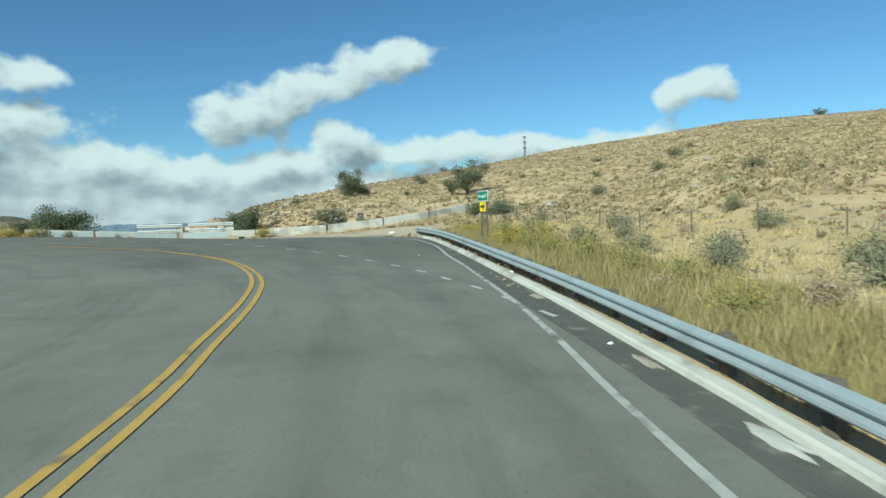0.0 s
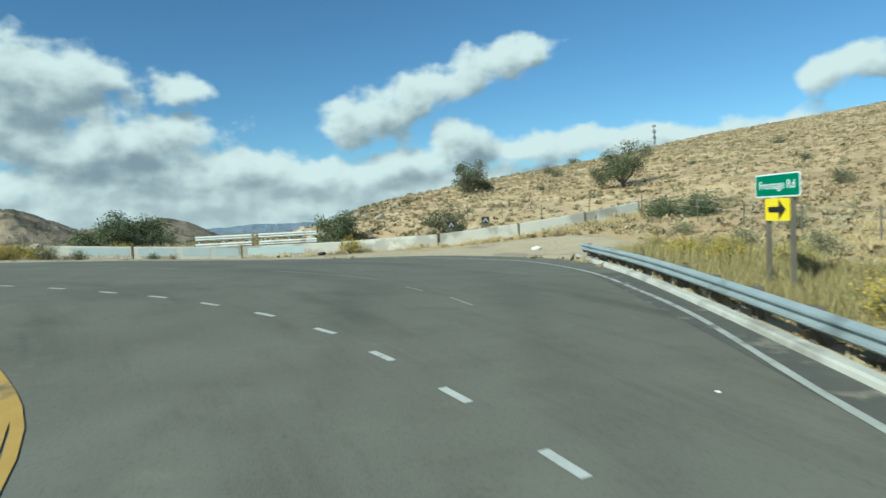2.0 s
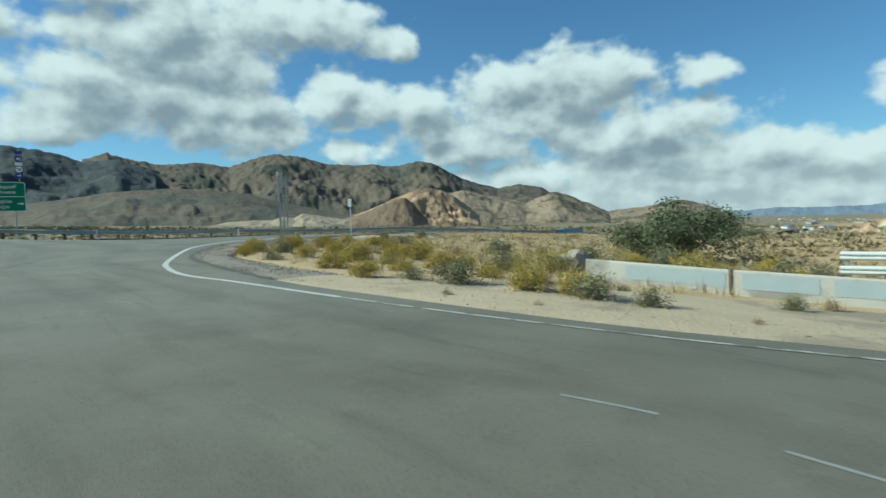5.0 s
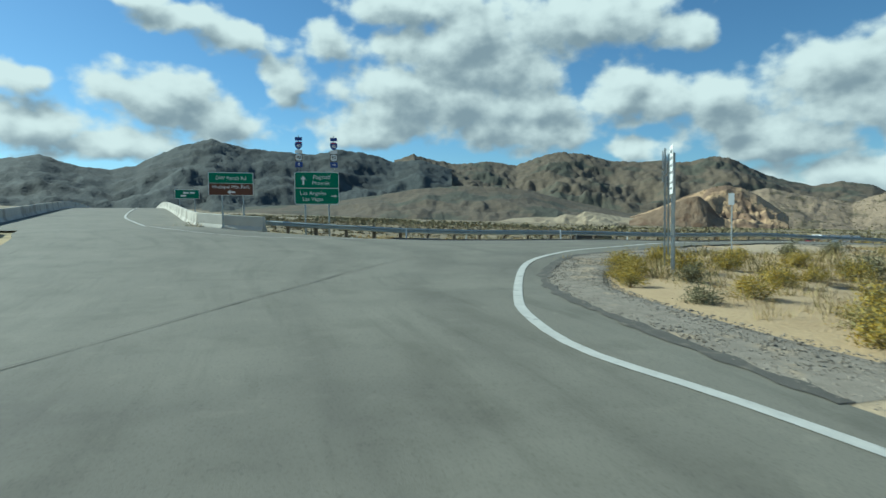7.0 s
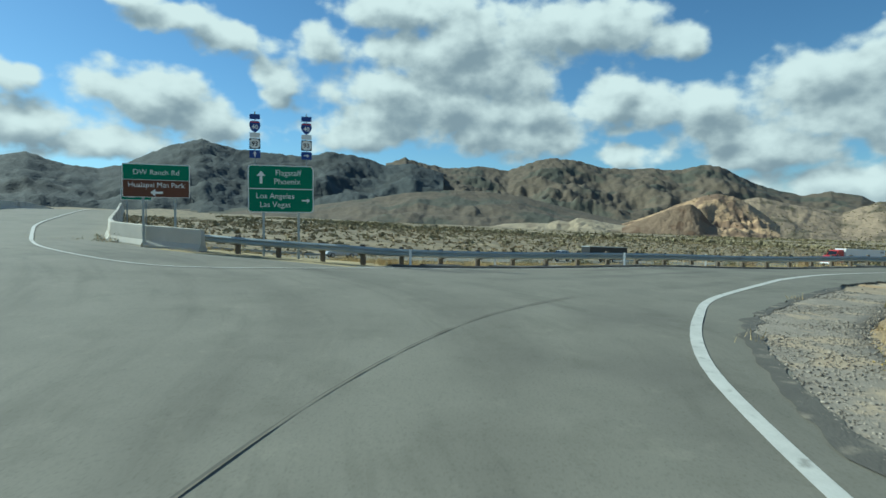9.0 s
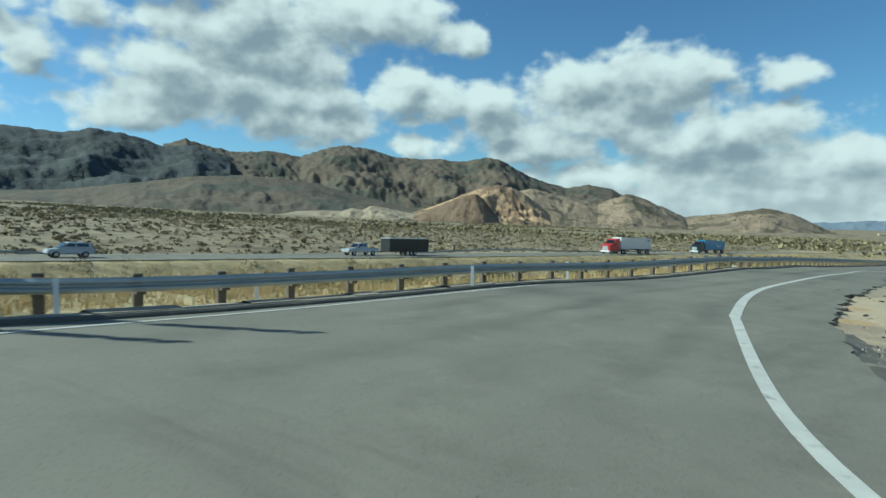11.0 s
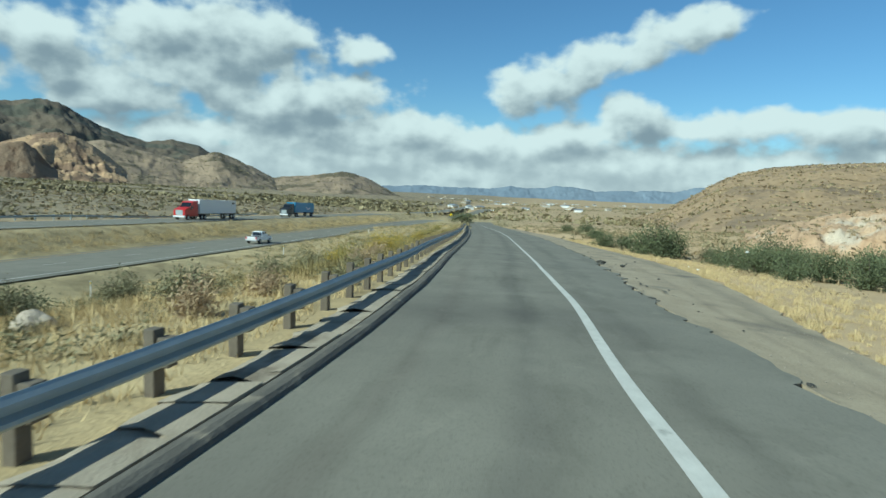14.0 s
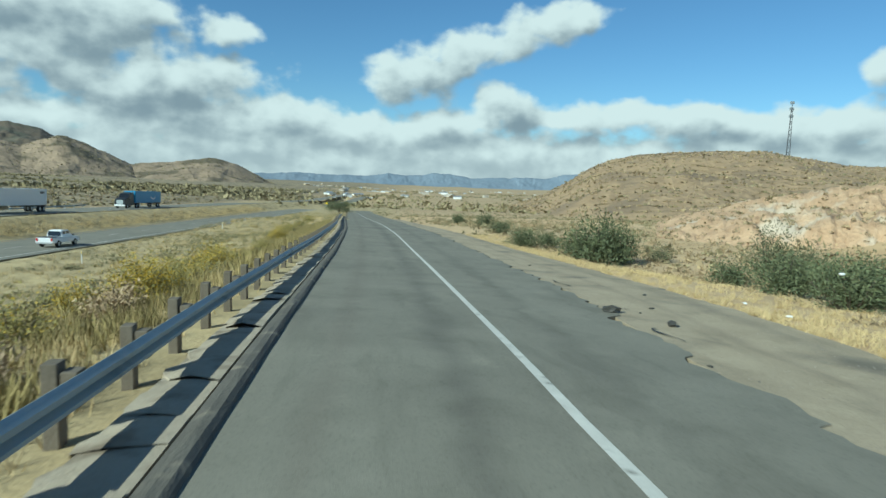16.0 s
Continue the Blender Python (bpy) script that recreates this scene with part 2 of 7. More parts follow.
OLDSLAB = material("old_slab", (0.26, 0.22, 0.16), (0.46, 0.39, 0.29), 2.0, 0.95, bump=0.5, fine=25, patch=(0.2, 0.16, 0.11), patch_scale=1.2, patch_at=(0.55, 0.68))
# for black asphalt crumbs, and for the shadow painted along the broken edge
CRUMB_AND_SHADE = material("asphalt_crumb_and_edge_shade", (0.03, 0.028, 0.024), (0.075, 0.07, 0.06), 3.0, 0.7, bump=0.2)
SOIL = material("soil", (0.35, 0.24, 0.12), (0.60, 0.45, 0.26), 0.5, 0.95, bump=0.5, fine=11, patch=(0.46, 0.315, 0.165), patch_scale=0.03)
SAND = material("sand", (0.40, 0.305, 0.19), (0.58, 0.46, 0.3), 0.8, 0.95, bump=0.6, fine=9, patch=(0.33, 0.26, 0.175), patch_scale=0.3)
GRAVEL = material("gravel", (0.17, 0.145, 0.11), (0.40, 0.345, 0.27), 3.0, 0.95, bump=0.9, fine=34, patch=(0.42, 0.33, 0.22), patch_scale=0.9, patch_at=(0.55, 0.66))
WHITE = material("road_paint_white", (0.40, 0.385, 0.34), (0.68, 0.66, 0.59), 2.5, 0.75, bump=0.2, patch=(0.2, 0.19, 0.16), patch_scale=3.5, patch_at=(0.58, 0.78))
WORNWHITE = material("worn_road_paint", (0.34, 0.325, 0.28), (0.55, 0.53, 0.46), 3.0, 0.8, bump=0.3, patch=(0.16, 0.148, 0.118), patch_scale=2.2, patch_at=(0.48, 0.68))
YELLOW = material("road_paint_yellow", (0.42, 0.25, 0.055), (0.6, 0.37, 0.09), 2.5, 0.7, bump=0.2, patch=(0.2, 0.15, 0.08), patch_scale=1.5, patch_at=(0.58, 0.72))
CONCRETE = material("concrete", (0.42, 0.39, 0.33), (0.62, 0.58, 0.5), 0.9, 0.9, bump=0.4, fine=20, patch=(0.33, 0.3, 0.25), patch_scale=0.6)
PATCH = material("grey_overpaint", (0.36, 0.41, 0.41), (0.45, 0.49, 0.48), 2.0, 0.8, bump=0.15)
STEEL = material("galvanised", (0.30, 0.335, 0.335), (0.44, 0.475, 0.475), 1.5, 0.55, 0.25, bump=0.1, fine=15, patch=(0.21, 0.23, 0.225), patch_scale=0.8, patch_at=(0.55, 0.75))
WOOD = material("weathered_wood", (0.085, 0.07, 0.052), (0.2, 0.168, 0.125), 3.0, 0.9, bump=0.5, fine=25, local=True)
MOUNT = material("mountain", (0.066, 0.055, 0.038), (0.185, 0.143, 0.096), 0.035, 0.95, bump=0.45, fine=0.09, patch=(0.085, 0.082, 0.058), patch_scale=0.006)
FOOTHILL = material("foothill", (0.18, 0.136, 0.09), (0.37, 0.28, 0.187), 0.04, 0.95, bump=0.45, fine=0.16, patch=(0.12, 0.098, 0.062), patch_scale=0.012)
QUARRY = material("quarry_rock", (0.30, 0.19, 0.10), (0.55, 0.38, 0.22), 0.03, 0.95, bump=0.7, fine=0.2, patch=(0.2, 0.13, 0.08), patch_scale=0.02)
CUTFACE = material("quarry_cut", (0.15, 0.105, 0.066), (0.3, 0.21, 0.135), 0.05, 0.95, bump=0.7, fine=0.3, patch=(0.16, 0.1, 0.06), patch_scale=0.04)
MASTSTEEL = material("mast_steel", (0.05, 0.05, 0.052), (0.1, 0.1, 0.105), 1.0, 0.6, 0.3, bump=0.0)
SPOIL = material("quarry_spoil", (0.27, 0.215, 0.14), (0.44, 0.36, 0.24), 0.03, 0.95, bump=0.5, fine=0.2, patch=(0.22, 0.17, 0.11), patch_scale=0.02)
# cloud shadow and haze are put into this dark blue-grey base colour
CLOUD_SHADED = material("cloud_shaded_slope", (0.026, 0.034, 0.036), (0.078, 0.086, 0.08), 0.012, 0.95, bump=0.5, fine=0.06, patch=(0.04, 0.045, 0.042), patch_scale=0.005)
# the blue of the air's haze is mixed into the mesas' base colour
MESA = material("haze_blue_mesa", (0.13, 0.17, 0.22), (0.2, 0.24, 0.28), 0.004, 0.95, bump=0.2, fine=0.03)

BANK = material("eroded_bank", (0.30, 0.18, 0.095), (0.60, 0.43, 0.27), 0.45, 0.95, bump=1.0, fine=2.5, patch=(0.52, 0.43, 0.32), patch_scale=0.15, patch_at=(0.56, 0.68))
FADED = material("faded_paint", (0.2, 0.195, 0.175), (0.4, 0.39, 0.36), 2.5, 0.8, bump=0.2)
SKID = material("tyre_rubber_mark", (0.115, 0.109, 0.09), (0.18, 0.172, 0.145), 1.2, 0.85, bump=0.2)
GUTTER = material("gutter_asphalt", (0.075, 0.068, 0.056), (0.15, 0.138, 0.114), 2.5, 0.92, bump=0.6, fine=24, patch=(0.25, 0.215, 0.16), patch_scale=2.2, patch_at=(0.56, 0.72))
GREEN = material("sign_green", (0.0, 0.14, 0.07), (0.01, 0.2, 0.1), 4.0, 0.45, bump=0.0, local=True)
BROWN = material("sign_brown", (0.09, 0.03, 0.012), (0.13, 0.045, 0.02), 4.0, 0.45, bump=0.0, local=True)
SIGNWHITE = material("sign_white", (0.7, 0.7, 0.68), (0.85, 0.85, 0.83), 4.0, 0.45, bump=0.0, local=True)
SIGNYELLOW = material("sign_yellow", (0.75, 0.55, 0.0), (0.9, 0.68, 0.02), 4.0, 0.45, bump=0.0, local=True)
SIGNBLACK = material("sign_black", (0.01, 0.01, 0.01), (0.02, 0.02, 0.02), 4.0, 0.5, bump=0.0, local=True)
CHALKWHITE = material("chalky_white_paint", (0.5, 0.5, 0.47), (0.7, 0.69, 0.65), 1.5, 0.7, bump=0.1, patch=(0.36, 0.34, 0.3), patch_scale=1.2, patch_at=(0.56, 0.7))
CONCRETEGREY = material("sign_grey_ink", (0.12, 0.13, 0.13), (0.18, 0.19, 0.19), 4.0, 0.5, bump=0.0, local=True)
SIGNBLUE = material("sign_blue", (0.01, 0.04, 0.2), (0.02, 0.06, 0.28), 4.0, 0.45, bump=0.0, local=True)
SIGNRED = material("sign_red", (0.4, 0.02, 0.02), (0.5, 0.03, 0.03), 4.0, 0.45, bump=0.0, local=True)
SIGNBACK = material("sign_back_aluminium", (0.4, 0.41, 0.41), (0.52, 0.53, 0.53), 4.0, 0.45, 0.7, bump=0.0, local=True)

HILLSIDE = material("hillside", (0.18, 0.122, 0.066), (0.46, 0.33, 0.19), 0.08, 0.95, bump=0.8, fine=0.22, patch=(0.22, 0.16, 0.098), patch_scale=0.025)

SKIDDARK = material("tar", (0.085, 0.078, 0.063), (0.14, 0.13, 0.103), 2.0, 0.8, bump=0.2)

worn(ASPHALT, [(0.36, 0.05, (0.94, 0.94, 0.94)), (0.62, 0.04, (0.88, 0.88, 0.88)), (0.8, 0.05, (0.86, 0.86, 0.86))])
worn(RAMP, [(0.2, 0.05, (0.9, 0.88, 0.88)), (0.43, 0.06, (0.78, 0.78, 0.79)), (0.72, 0.05, (0.84, 0.84, 0.84))])
worn(OLD, [(0.8, 0.12, (0.8, 0.81, 0.83)), (0.45, 0.06, (0.86, 0.86, 0.87))], 0.5)



def darkened_stretch(m):
    """Darker asphalt where the road's attribute says so, with a soft uneven border."""
    t, n = m.node_tree, m.node_tree.nodes
    b = n["Principled BSDF"]
    col = b.inputs["Base Color"].links[0].from_socket
    at = n.new("ShaderNodeAttribute")
    at.attribute_name = "curve_dark"
    mx = n.new("ShaderNodeMix")
    mx.data_type, mx.blend_type = "RGBA", "MULTIPLY"
    t.links.new(at.outputs["Fac"], mx.inputs["Factor"])
    t.links.new(col, mx.inputs[6])
    mx.inputs[7].default_value = (0.83, 0.81, 0.78, 1)
    t.links.new(mx.outputs[2], b.inputs["Base Color"])


def streaked(m, amount=0.5, grit=0.35):
    """Stains drawn out along the road, blotches, and a coarse grit over an asphalt."""
    t, n = m.node_tree, m.node_tree.nodes
    b = n["Principled BSDF"]
    col = b.inputs["Base Color"].links[0].from_socket
    geo = n.new("ShaderNodeNewGeometry").outputs["Position"]
    uv = n.new("ShaderNodeAttribute")
    uv.attribute_name = "lane"
    share = n.new("ShaderNodeAttribute")
    share.attribute_name = "wear"
    for vec, scale, detail, lo, hi, dark in ((uv.outputs["Vector"], 1.0, 5.0, 0.5, 0.72, 1 - amount * 0.55), (uv.outputs["Vector"], 2.7, 4.0, 0.54, 0.74, 1 - amount * 0.4), (geo, 0.7, 9.0, 0.5, 0.66, 1 - amount * 0.35), (geo, 26.0, 3.0, 0.5, 0.7, 1 - grit), (geo, 1.6, 8.0, 0.42, 0.28, 1 + amount * 0.4)):
        z = n.new("ShaderNodeTexNoise")
        z.inputs["Scale"].default_value, z.inputs["Detail"].default_value, z.inputs["Roughness"].default_value = scale, detail, 0.62
        t.links.new(vec, z.inputs["Vector"])
        r = n.new("ShaderNodeMapRange")
        r.interpolation_type = "SMOOTHSTEP"
        t.links.new(z.outputs[0], r.inputs[0])
        r.inputs[1].default_value, r.inputs[2].default_value = lo, hi
        if vec != geo:
            t.links.new(share.outputs["Fac"], r.inputs[4])
        mx = n.new("ShaderNodeMix")
        mx.data_type, mx.blend_type = "RGBA", "MULTIPLY"
        t.links.new(r.outputs[0], mx.inputs["Factor"])
        t.links.new(col, mx.inputs[6])
        mx.inputs[7].default_value = (dark, dark, dark * 0.99, 1)
        col = mx.outputs[2]
    t.links.new(col, b.inputs["Base Color"])


streaked(ASPHALT, 0.34, 0.22)
darkened_stretch(ASPHALT)
streaked(RAMP, 0.34, 0.22)
streaked(OLD, 0.36, 0.3)


def soils(m, kinds):
    """Other soils where the land's attribute says so: (attribute, dark, light, grain) each."""
    t, n = m.node_tree, m.node_tree.nodes
    b = n["Principled BSDF"]
    col = b.inputs["Base Color"].links[0].from_socket
    geo = n.new("ShaderNodeNewGeometry").outputs["Position"]
    for name, dark, light, grain in kinds:
        at = n.new("ShaderNodeAttribute")
        at.attribute_name = name
        z = n.new("ShaderNodeTexNoise")
        z.inputs["Scale"].default_value, z.inputs["Detail"].default_value, z.inputs["Roughness"].default_value = grain, 9.0, 0.68
        t.links.new(geo, z.inputs["Vector"])
        r = n.new("ShaderNodeMapRange")
        t.links.new(z.outputs[0], r.inputs[0])
        r.inputs[1].default_value, r.inputs[2].default_value = 0.36, 0.64
        c = n.new("ShaderNodeMix")
        c.data_type = "RGBA"
        t.links.new(r.outputs[0], c.inputs["Factor"])
        c.inputs[6].default_value, c.inputs[7].default_value = (*dark, 1), (*light, 1)
        mx = n.new("ShaderNodeMix")
        mx.data_type = "RGBA"
        t.links.new(at.outputs["Fac"], mx.inputs["Factor"])
        t.links.new(col, mx.inputs[6]), t.links.new(c.outputs[2], mx.inputs[7])
        col = mx.outputs[2]
    t.links.new(col, b.inputs["Base Color"])


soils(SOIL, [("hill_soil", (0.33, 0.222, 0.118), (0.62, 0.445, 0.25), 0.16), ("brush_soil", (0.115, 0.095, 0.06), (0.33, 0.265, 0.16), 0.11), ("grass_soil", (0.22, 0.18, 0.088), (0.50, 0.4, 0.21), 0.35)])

# ---- land ----
# Spot heights of the graded land round the junction: x, y, z.
SPOTS = [
    (0, 0, 0.05), (-4, 20.5, 0.8), (-11, 28.6, 1.35), (-22, 32.3, 1.75), (-36, 32, 2.2),
    (-50, 34.6, 2.75), (-62, 43, 3.0), (-70, 57, 2.75), (-75.7, 70, 2.35), (-76, 86, 1.42),
    (-2, 42, 0.9), (-4, 48, 0.95), (-22, 53, 0.8), (-23, 40, 1.68), (-35, 50, 1.55),
    (-44, 50, 2.0), (-75, 21, 4.1), (-69, 35.5, 3.25), (-67, 62, 2.6), (-68, 91, 1.05),
]
SPOTS += [
    (-75, 109, -0.5), (2, -40, -1.6), (-16, 5, 1.0), (-60, 12, 3.6), (6, 8, 0.1), (4, 60, 2.6),
    (-22, 66, 0.6), (-50, 65, 1.0), (-50, 112, 0.4), (-60, 128, -0.8), (-120, 210, -5.0), (-202, 344, -12.6),
    (-82.5, 82, 1.8), (-71.5, 48, 2.98), (-78.3, 70, 2.3), (-97, 80, -2.0), (-104, 108, -3.6), (-116, 128, -4.3), (-126, 160, -5.0), (-42.7, 35.7, 2.55), (-51.6, 39.6, 2.85),
]
# the ramp's two edges
SPOTS += [(-76.5, 66.5, 2.54), (-79.7, 76, 2.07), (-84.6, 89, 1.34), (-90, 103.5, 0.53), (-101, 132, -1.08), (-113.5, 163, -2.83), (-129, 200, -4.94), (-66.5, 60, 2.77), (-70.5, 70, 2.39), (-73.6, 80, 1.88), (-76.4, 90, 1.34), (-81, 104, 0.57), (-91, 133, -1.04), (-103, 165, -2.84), (-119, 204, -5.05)]
WAY = Vector((-0.316, 0.949))      # along the freeway
OUT = Vector((0.949, 0.316))       # square to it, to its right


def on_way(s, lat):
    return s * WAY.x + lat * OUT.x, s * WAY.y + lat * OUT.y


def way_z(s):
    return -4.4 - 0.034 * (s - 150)


for s in (-20, 60, 150, 260, 380):
    SPOTS += [(*on_way(s, lat), way_z(s) + dz) for lat, dz in ((-86, 0), (-98, 0), (-107, 2.15), (-121, 2.2), (-140, 3.0), (-200, 5.5))]
SX = np.array([p[:2] for p in SPOTS], float)


def bump(r2):
    return 0.5 * r2 * np.log(r2 + 1e-9)


def plate():
    n = len(SPOTS)
    a = np.zeros((n + 3, n + 3))
    a[:n, :n] = bump(((SX[:, None] - SX[None]) ** 2).sum(2)) + np.eye(n) * 4.0
    a[:n, n], a[:n, n + 1:] = 1, SX
    a[n, :n], a[n + 1:, :n] = 1, SX.T
    return np.linalg.solve(a, np.array([p[2] - 0.06 for p in SPOTS] + [0.0, 0.0, 0.0], float))


PLATE = plate()


def step(a, b, v):
    v = np.clip((v - a) / (b - a), 0, 1)
    return v * v * (3 - 2 * v)


def dry_hill(x, y):
    """The dry hill beside the road: its height, and how much it counts at x, y."""
    az = np.degrees(np.arctan2(-x, y))
    d = np.hypot(x, y)
    toe = 16 + 42 * step(-30, -2, az) + 10 * step(5, 20, az)
    crest = 290 - 100 * step(-20, 0, az) - 76 * step(-2, 15, az)
    el = np.tan(np.radians(np.interp(az, (-120, -80, -36, -31, -25, -18.6, -11.3, -3.6, 4.3, 9.4, 14.5, 18, 20, 22), (1, 5, 6.5, 6.6, 6.7, 6.05, 5.4, 4.2, 3.2, 2.5, 1.65, 0.75, -0.2, -1.0))))
    rise = np.clip((d - toe) / np.maximum(crest - toe, 1), 0, 1)
    hill = 0.8 + (1.6 + el * crest) * rise ** (1.05 - 0.3 * step(-18, -4, az))
    m = step(0, 0.1, rise) * step(1.9, 1.04, d / crest) * step(23, 17, az) * step(-150, -110, az)
    return hill, m


def land(x, y):
    """Height of the ground at arrays x, y."""
    x, y = np.atleast_1d(np.asarray(x, float)), np.atleast_1d(np.asarray(y, float))
    r2 = (x[:, None] - SX[:, 0]) ** 2 + (y[:, None] - SX[:, 1]) ** 2
    near = bump(r2) @ PLATE[:-3] + PLATE[-3] + x * PLATE[-2] + y * PLATE[-1]
    s, lat = x * WAY.x + y * WAY.y, x * OUT.x + y * OUT.y
    # wide country: the valley falls away along the freeway, and rises to the west
    far = -4.4 - 0.034 * np.clip(s - 150, -500, 420) - 0.016 * np.clip(s - 570, 0, 2600)
    far = far + 0.024 * np.clip(-lat - 200, 0, 1500) * step(2200, 300, s) + 5.5 * step(-98, -160, lat)
    w = step(120, 330, np.hypot(x + 70, y - 110))
    z = near * (1 - w) + far * w
    # the ramp runs down an even grade on its own bed
    edge = np.interp(y, (60, 72, 80, 89, 103.5, 132, 163, 200, 297, 345), (-74.3, -78.3, -81.4, -84.95, -90.6, -102.2, -115.5, -131, -172, -192))
    off = (x - edge) * 0.925
    bed = step(-5.0, -1.2, off) * step(18, 11, off) * step(74, 90, y) * step(335, 285, y)
    z = z * (1 - bed) + (2.31 - 0.0567 * (y - 70.34)) * bed
    # the grassy median rises evenly between the carriageways
    even = -4.4 - 0.034 * (np.minimum(s, 570) - 150) - 0.016 * np.maximum(0, s - 570) + 2.2 * np.clip((-97.2 - lat) / 10.6, 0, 1)
    z = np.where((lat < -97.0) & (lat > -108.0) & (s > -60) & (s < 880), even, z)
    hill, m = dry_hill(x, y)
    return z + (np.maximum(hill, z) - z) * m


def land_at(x, y):
    return float(land([x], [y])[0])


def link_mesh(name, verts, faces, mat, parent=None, label="", smooth=False):
    me = bpy.data.meshes.new(name)
    me.from_pydata([tuple(v) for v in verts], [], [tuple(f) for f in faces])
    me.validate()
    if mat:
        me.materials.append(mat)
    if smooth:
        me.shade_smooth()
    ob = new(name, me)
    if parent:
        ob.parent = parent
    if label:
        ob["label"] = label
    return ob


def part(name, bm, mat, parent=None, label="", smooth=False):
    bmesh.ops.recalc_face_normals(bm, faces=bm.faces)
    me = bpy.data.meshes.new(name)
    bm.to_mesh(me)
    bm.free()
    me.materials.append(mat)
    if smooth:
        me.shade_smooth()
    ob = new(name, me)
    if parent:
        ob.parent = parent
    if label:
        ob["label"] = label
    return ob


def thing(name, m, label, category, group=""):
    ob = new(name)
    ob.empty_display_size = 0.3
    ob.matrix_world = m
    return tagged(ob, label, category, group)


def resample(line, gap):
    """Points every gap metres along a smooth curve through the given plan points."""
    p = [Vector(q) for q in line]
    out = []
    for i in range(len(p) - 1):
        a, b, c, d = p[max(i - 1, 0)], p[i], p[i + 1], p[min(i + 2, len(p) - 1)]
        n = max(2, int((c - b).length / (gap * 0.25)))
        for k in range(n):
            t = k / n
            out.append(0.5 * ((2 * b) + (c - a) * t + (2 * a - 5 * b + 4 * c - d) * t * t + (3 * b - a - 3 * c + d) * t ** 3))
    out.append(p[-1])
    pts, left = [out[0]], gap
    for a, b in zip(out, out[1:]):
        step_len, pos = (b - a).length, 0.0
        while step_len - pos >= left:
            pos += left
            pts.append(a + (b - a) * (pos / step_len))
            left = gap
        left -= step_len - pos
    if (pts[-1] - out[-1]).length > gap * 0.3:
        pts.append(out[-1])
    return pts


def grid_mesh(name, rows, mat, label="", parent=None, smooth=True):
    """A sheet from equal rows of 3D points."""
    m = len(rows[0])
    verts = [p for r in rows for p in r]
    faces = [(i * m + j, i * m + j + 1, (i + 1) * m + j + 1, (i + 1) * m + j) for i in range(len(rows) - 1) for j in range(m - 1)]
    return link_mesh(name, verts, faces, mat, parent, label, smooth)


def drape(pts, lift):
    z = land([p[0] for p in pts], [p[1] for p in pts])
    return [(p[0], p[1], float(h) + lift) for p, h in zip(pts, z)]


def loft(left, right, across, along):
    """Rows of plan points between two edges given pair by pair."""
    rows = []
    for (l0, r0), (l1, r1) in zip(zip(left, right), zip(left[1:], right[1:])):
        n = max(1, int(max((Vector(l1) - Vector(l0)).length, (Vector(r1) - Vector(r0)).length) / along))
        for k in range(n):
            a, b = Vector(l0).lerp(Vector(l1), k / n), Vector(r0).lerp(Vector(r1), k / n)
            rows.append([a.lerp(b, j / across) for j in range(across + 1)])
    rows.append([Vector(left[-1]).lerp(Vector(right[-1]), j / across) for j in range(across + 1)])
    return rows


# ---- roads ----
ROAD_L = [(-9, -30), (-9, -10), (-9.2, 3), (-10, 12), (-12.5, 17), (-15.5, 19.5), (-18, 21), (-20, 22), (-22, 22.5), (-25, 22.8), (-28, 23), (-31, 23), (-34, 23), (-38, 22.5), (-42, 22), (-47, 21), (-52, 19.5), (-57, 18), (-61, 16.5), (-64, 15), (-68, 13.3), (-72, 11.5), (-76.5, 9.6)]
ROAD_R = [(6, -30), (5, -10), (3.95, 3), (2.62, 12.5), (1.6, 19), (0.3, 27.4), (-1, 37), (-2.6, 42), (-6.7, 46.2), (-10.4, 47.5), (-16, 46.8), (-21.3, 43.3), (-25, 40.9), (-31, 39.0), (-36, 37.7), (-43, 37.0), (-47.5, 37.8), (-52.5, 40.1), (-58, 39.5), (-63, 36), (-66.3, 31), (-68.5, 25.5), (-73, 21.9)]
RAMP_L = [(-62.5, 30.5), (-67.2, 34.6), (-69.3, 41.5), (-71.3, 48), (-73.1, 55.3), (-75.4, 64), (-78.3, 72), (-81.4, 80), (-84.95, 89), (-90.6, 103.5), (-102.2, 132), (-115.5, 163), (-131, 200), (-172, 297), (-192, 345)]
RAMP_R = [(-51.5, 39.4), (-55.3, 42.3), (-59, 46.6), (-62.3, 51), (-64.8, 55.8), (-67.2, 62), (-70.5, 70), (-73.6, 80), (-76.4, 90), (-81.6, 104), (-92.3, 133), (-105.5, 165), (-121.5, 204), (-161, 299), (-181, 347)]
OLD_R = [(-64.0, 57.5), (-65.6, 63), (-67.4, 70.5), (-69.2, 80), (-72.2, 90), (-77.6, 104), (-88.9, 133), (-102.5, 165), (-119.5, 205)]


def inside(poly, x, y):
    hit = np.zeros(len(x), bool)
    for (x0, y0), (x1, y1) in zip(poly, poly[1:] + poly[:1]):
        if y0 != y1:
            hit ^= ((y0 > y) != (y1 > y)) & (x < (x1 - x0) * (y - y0) / (y1 - y0) + x0)
    return hit


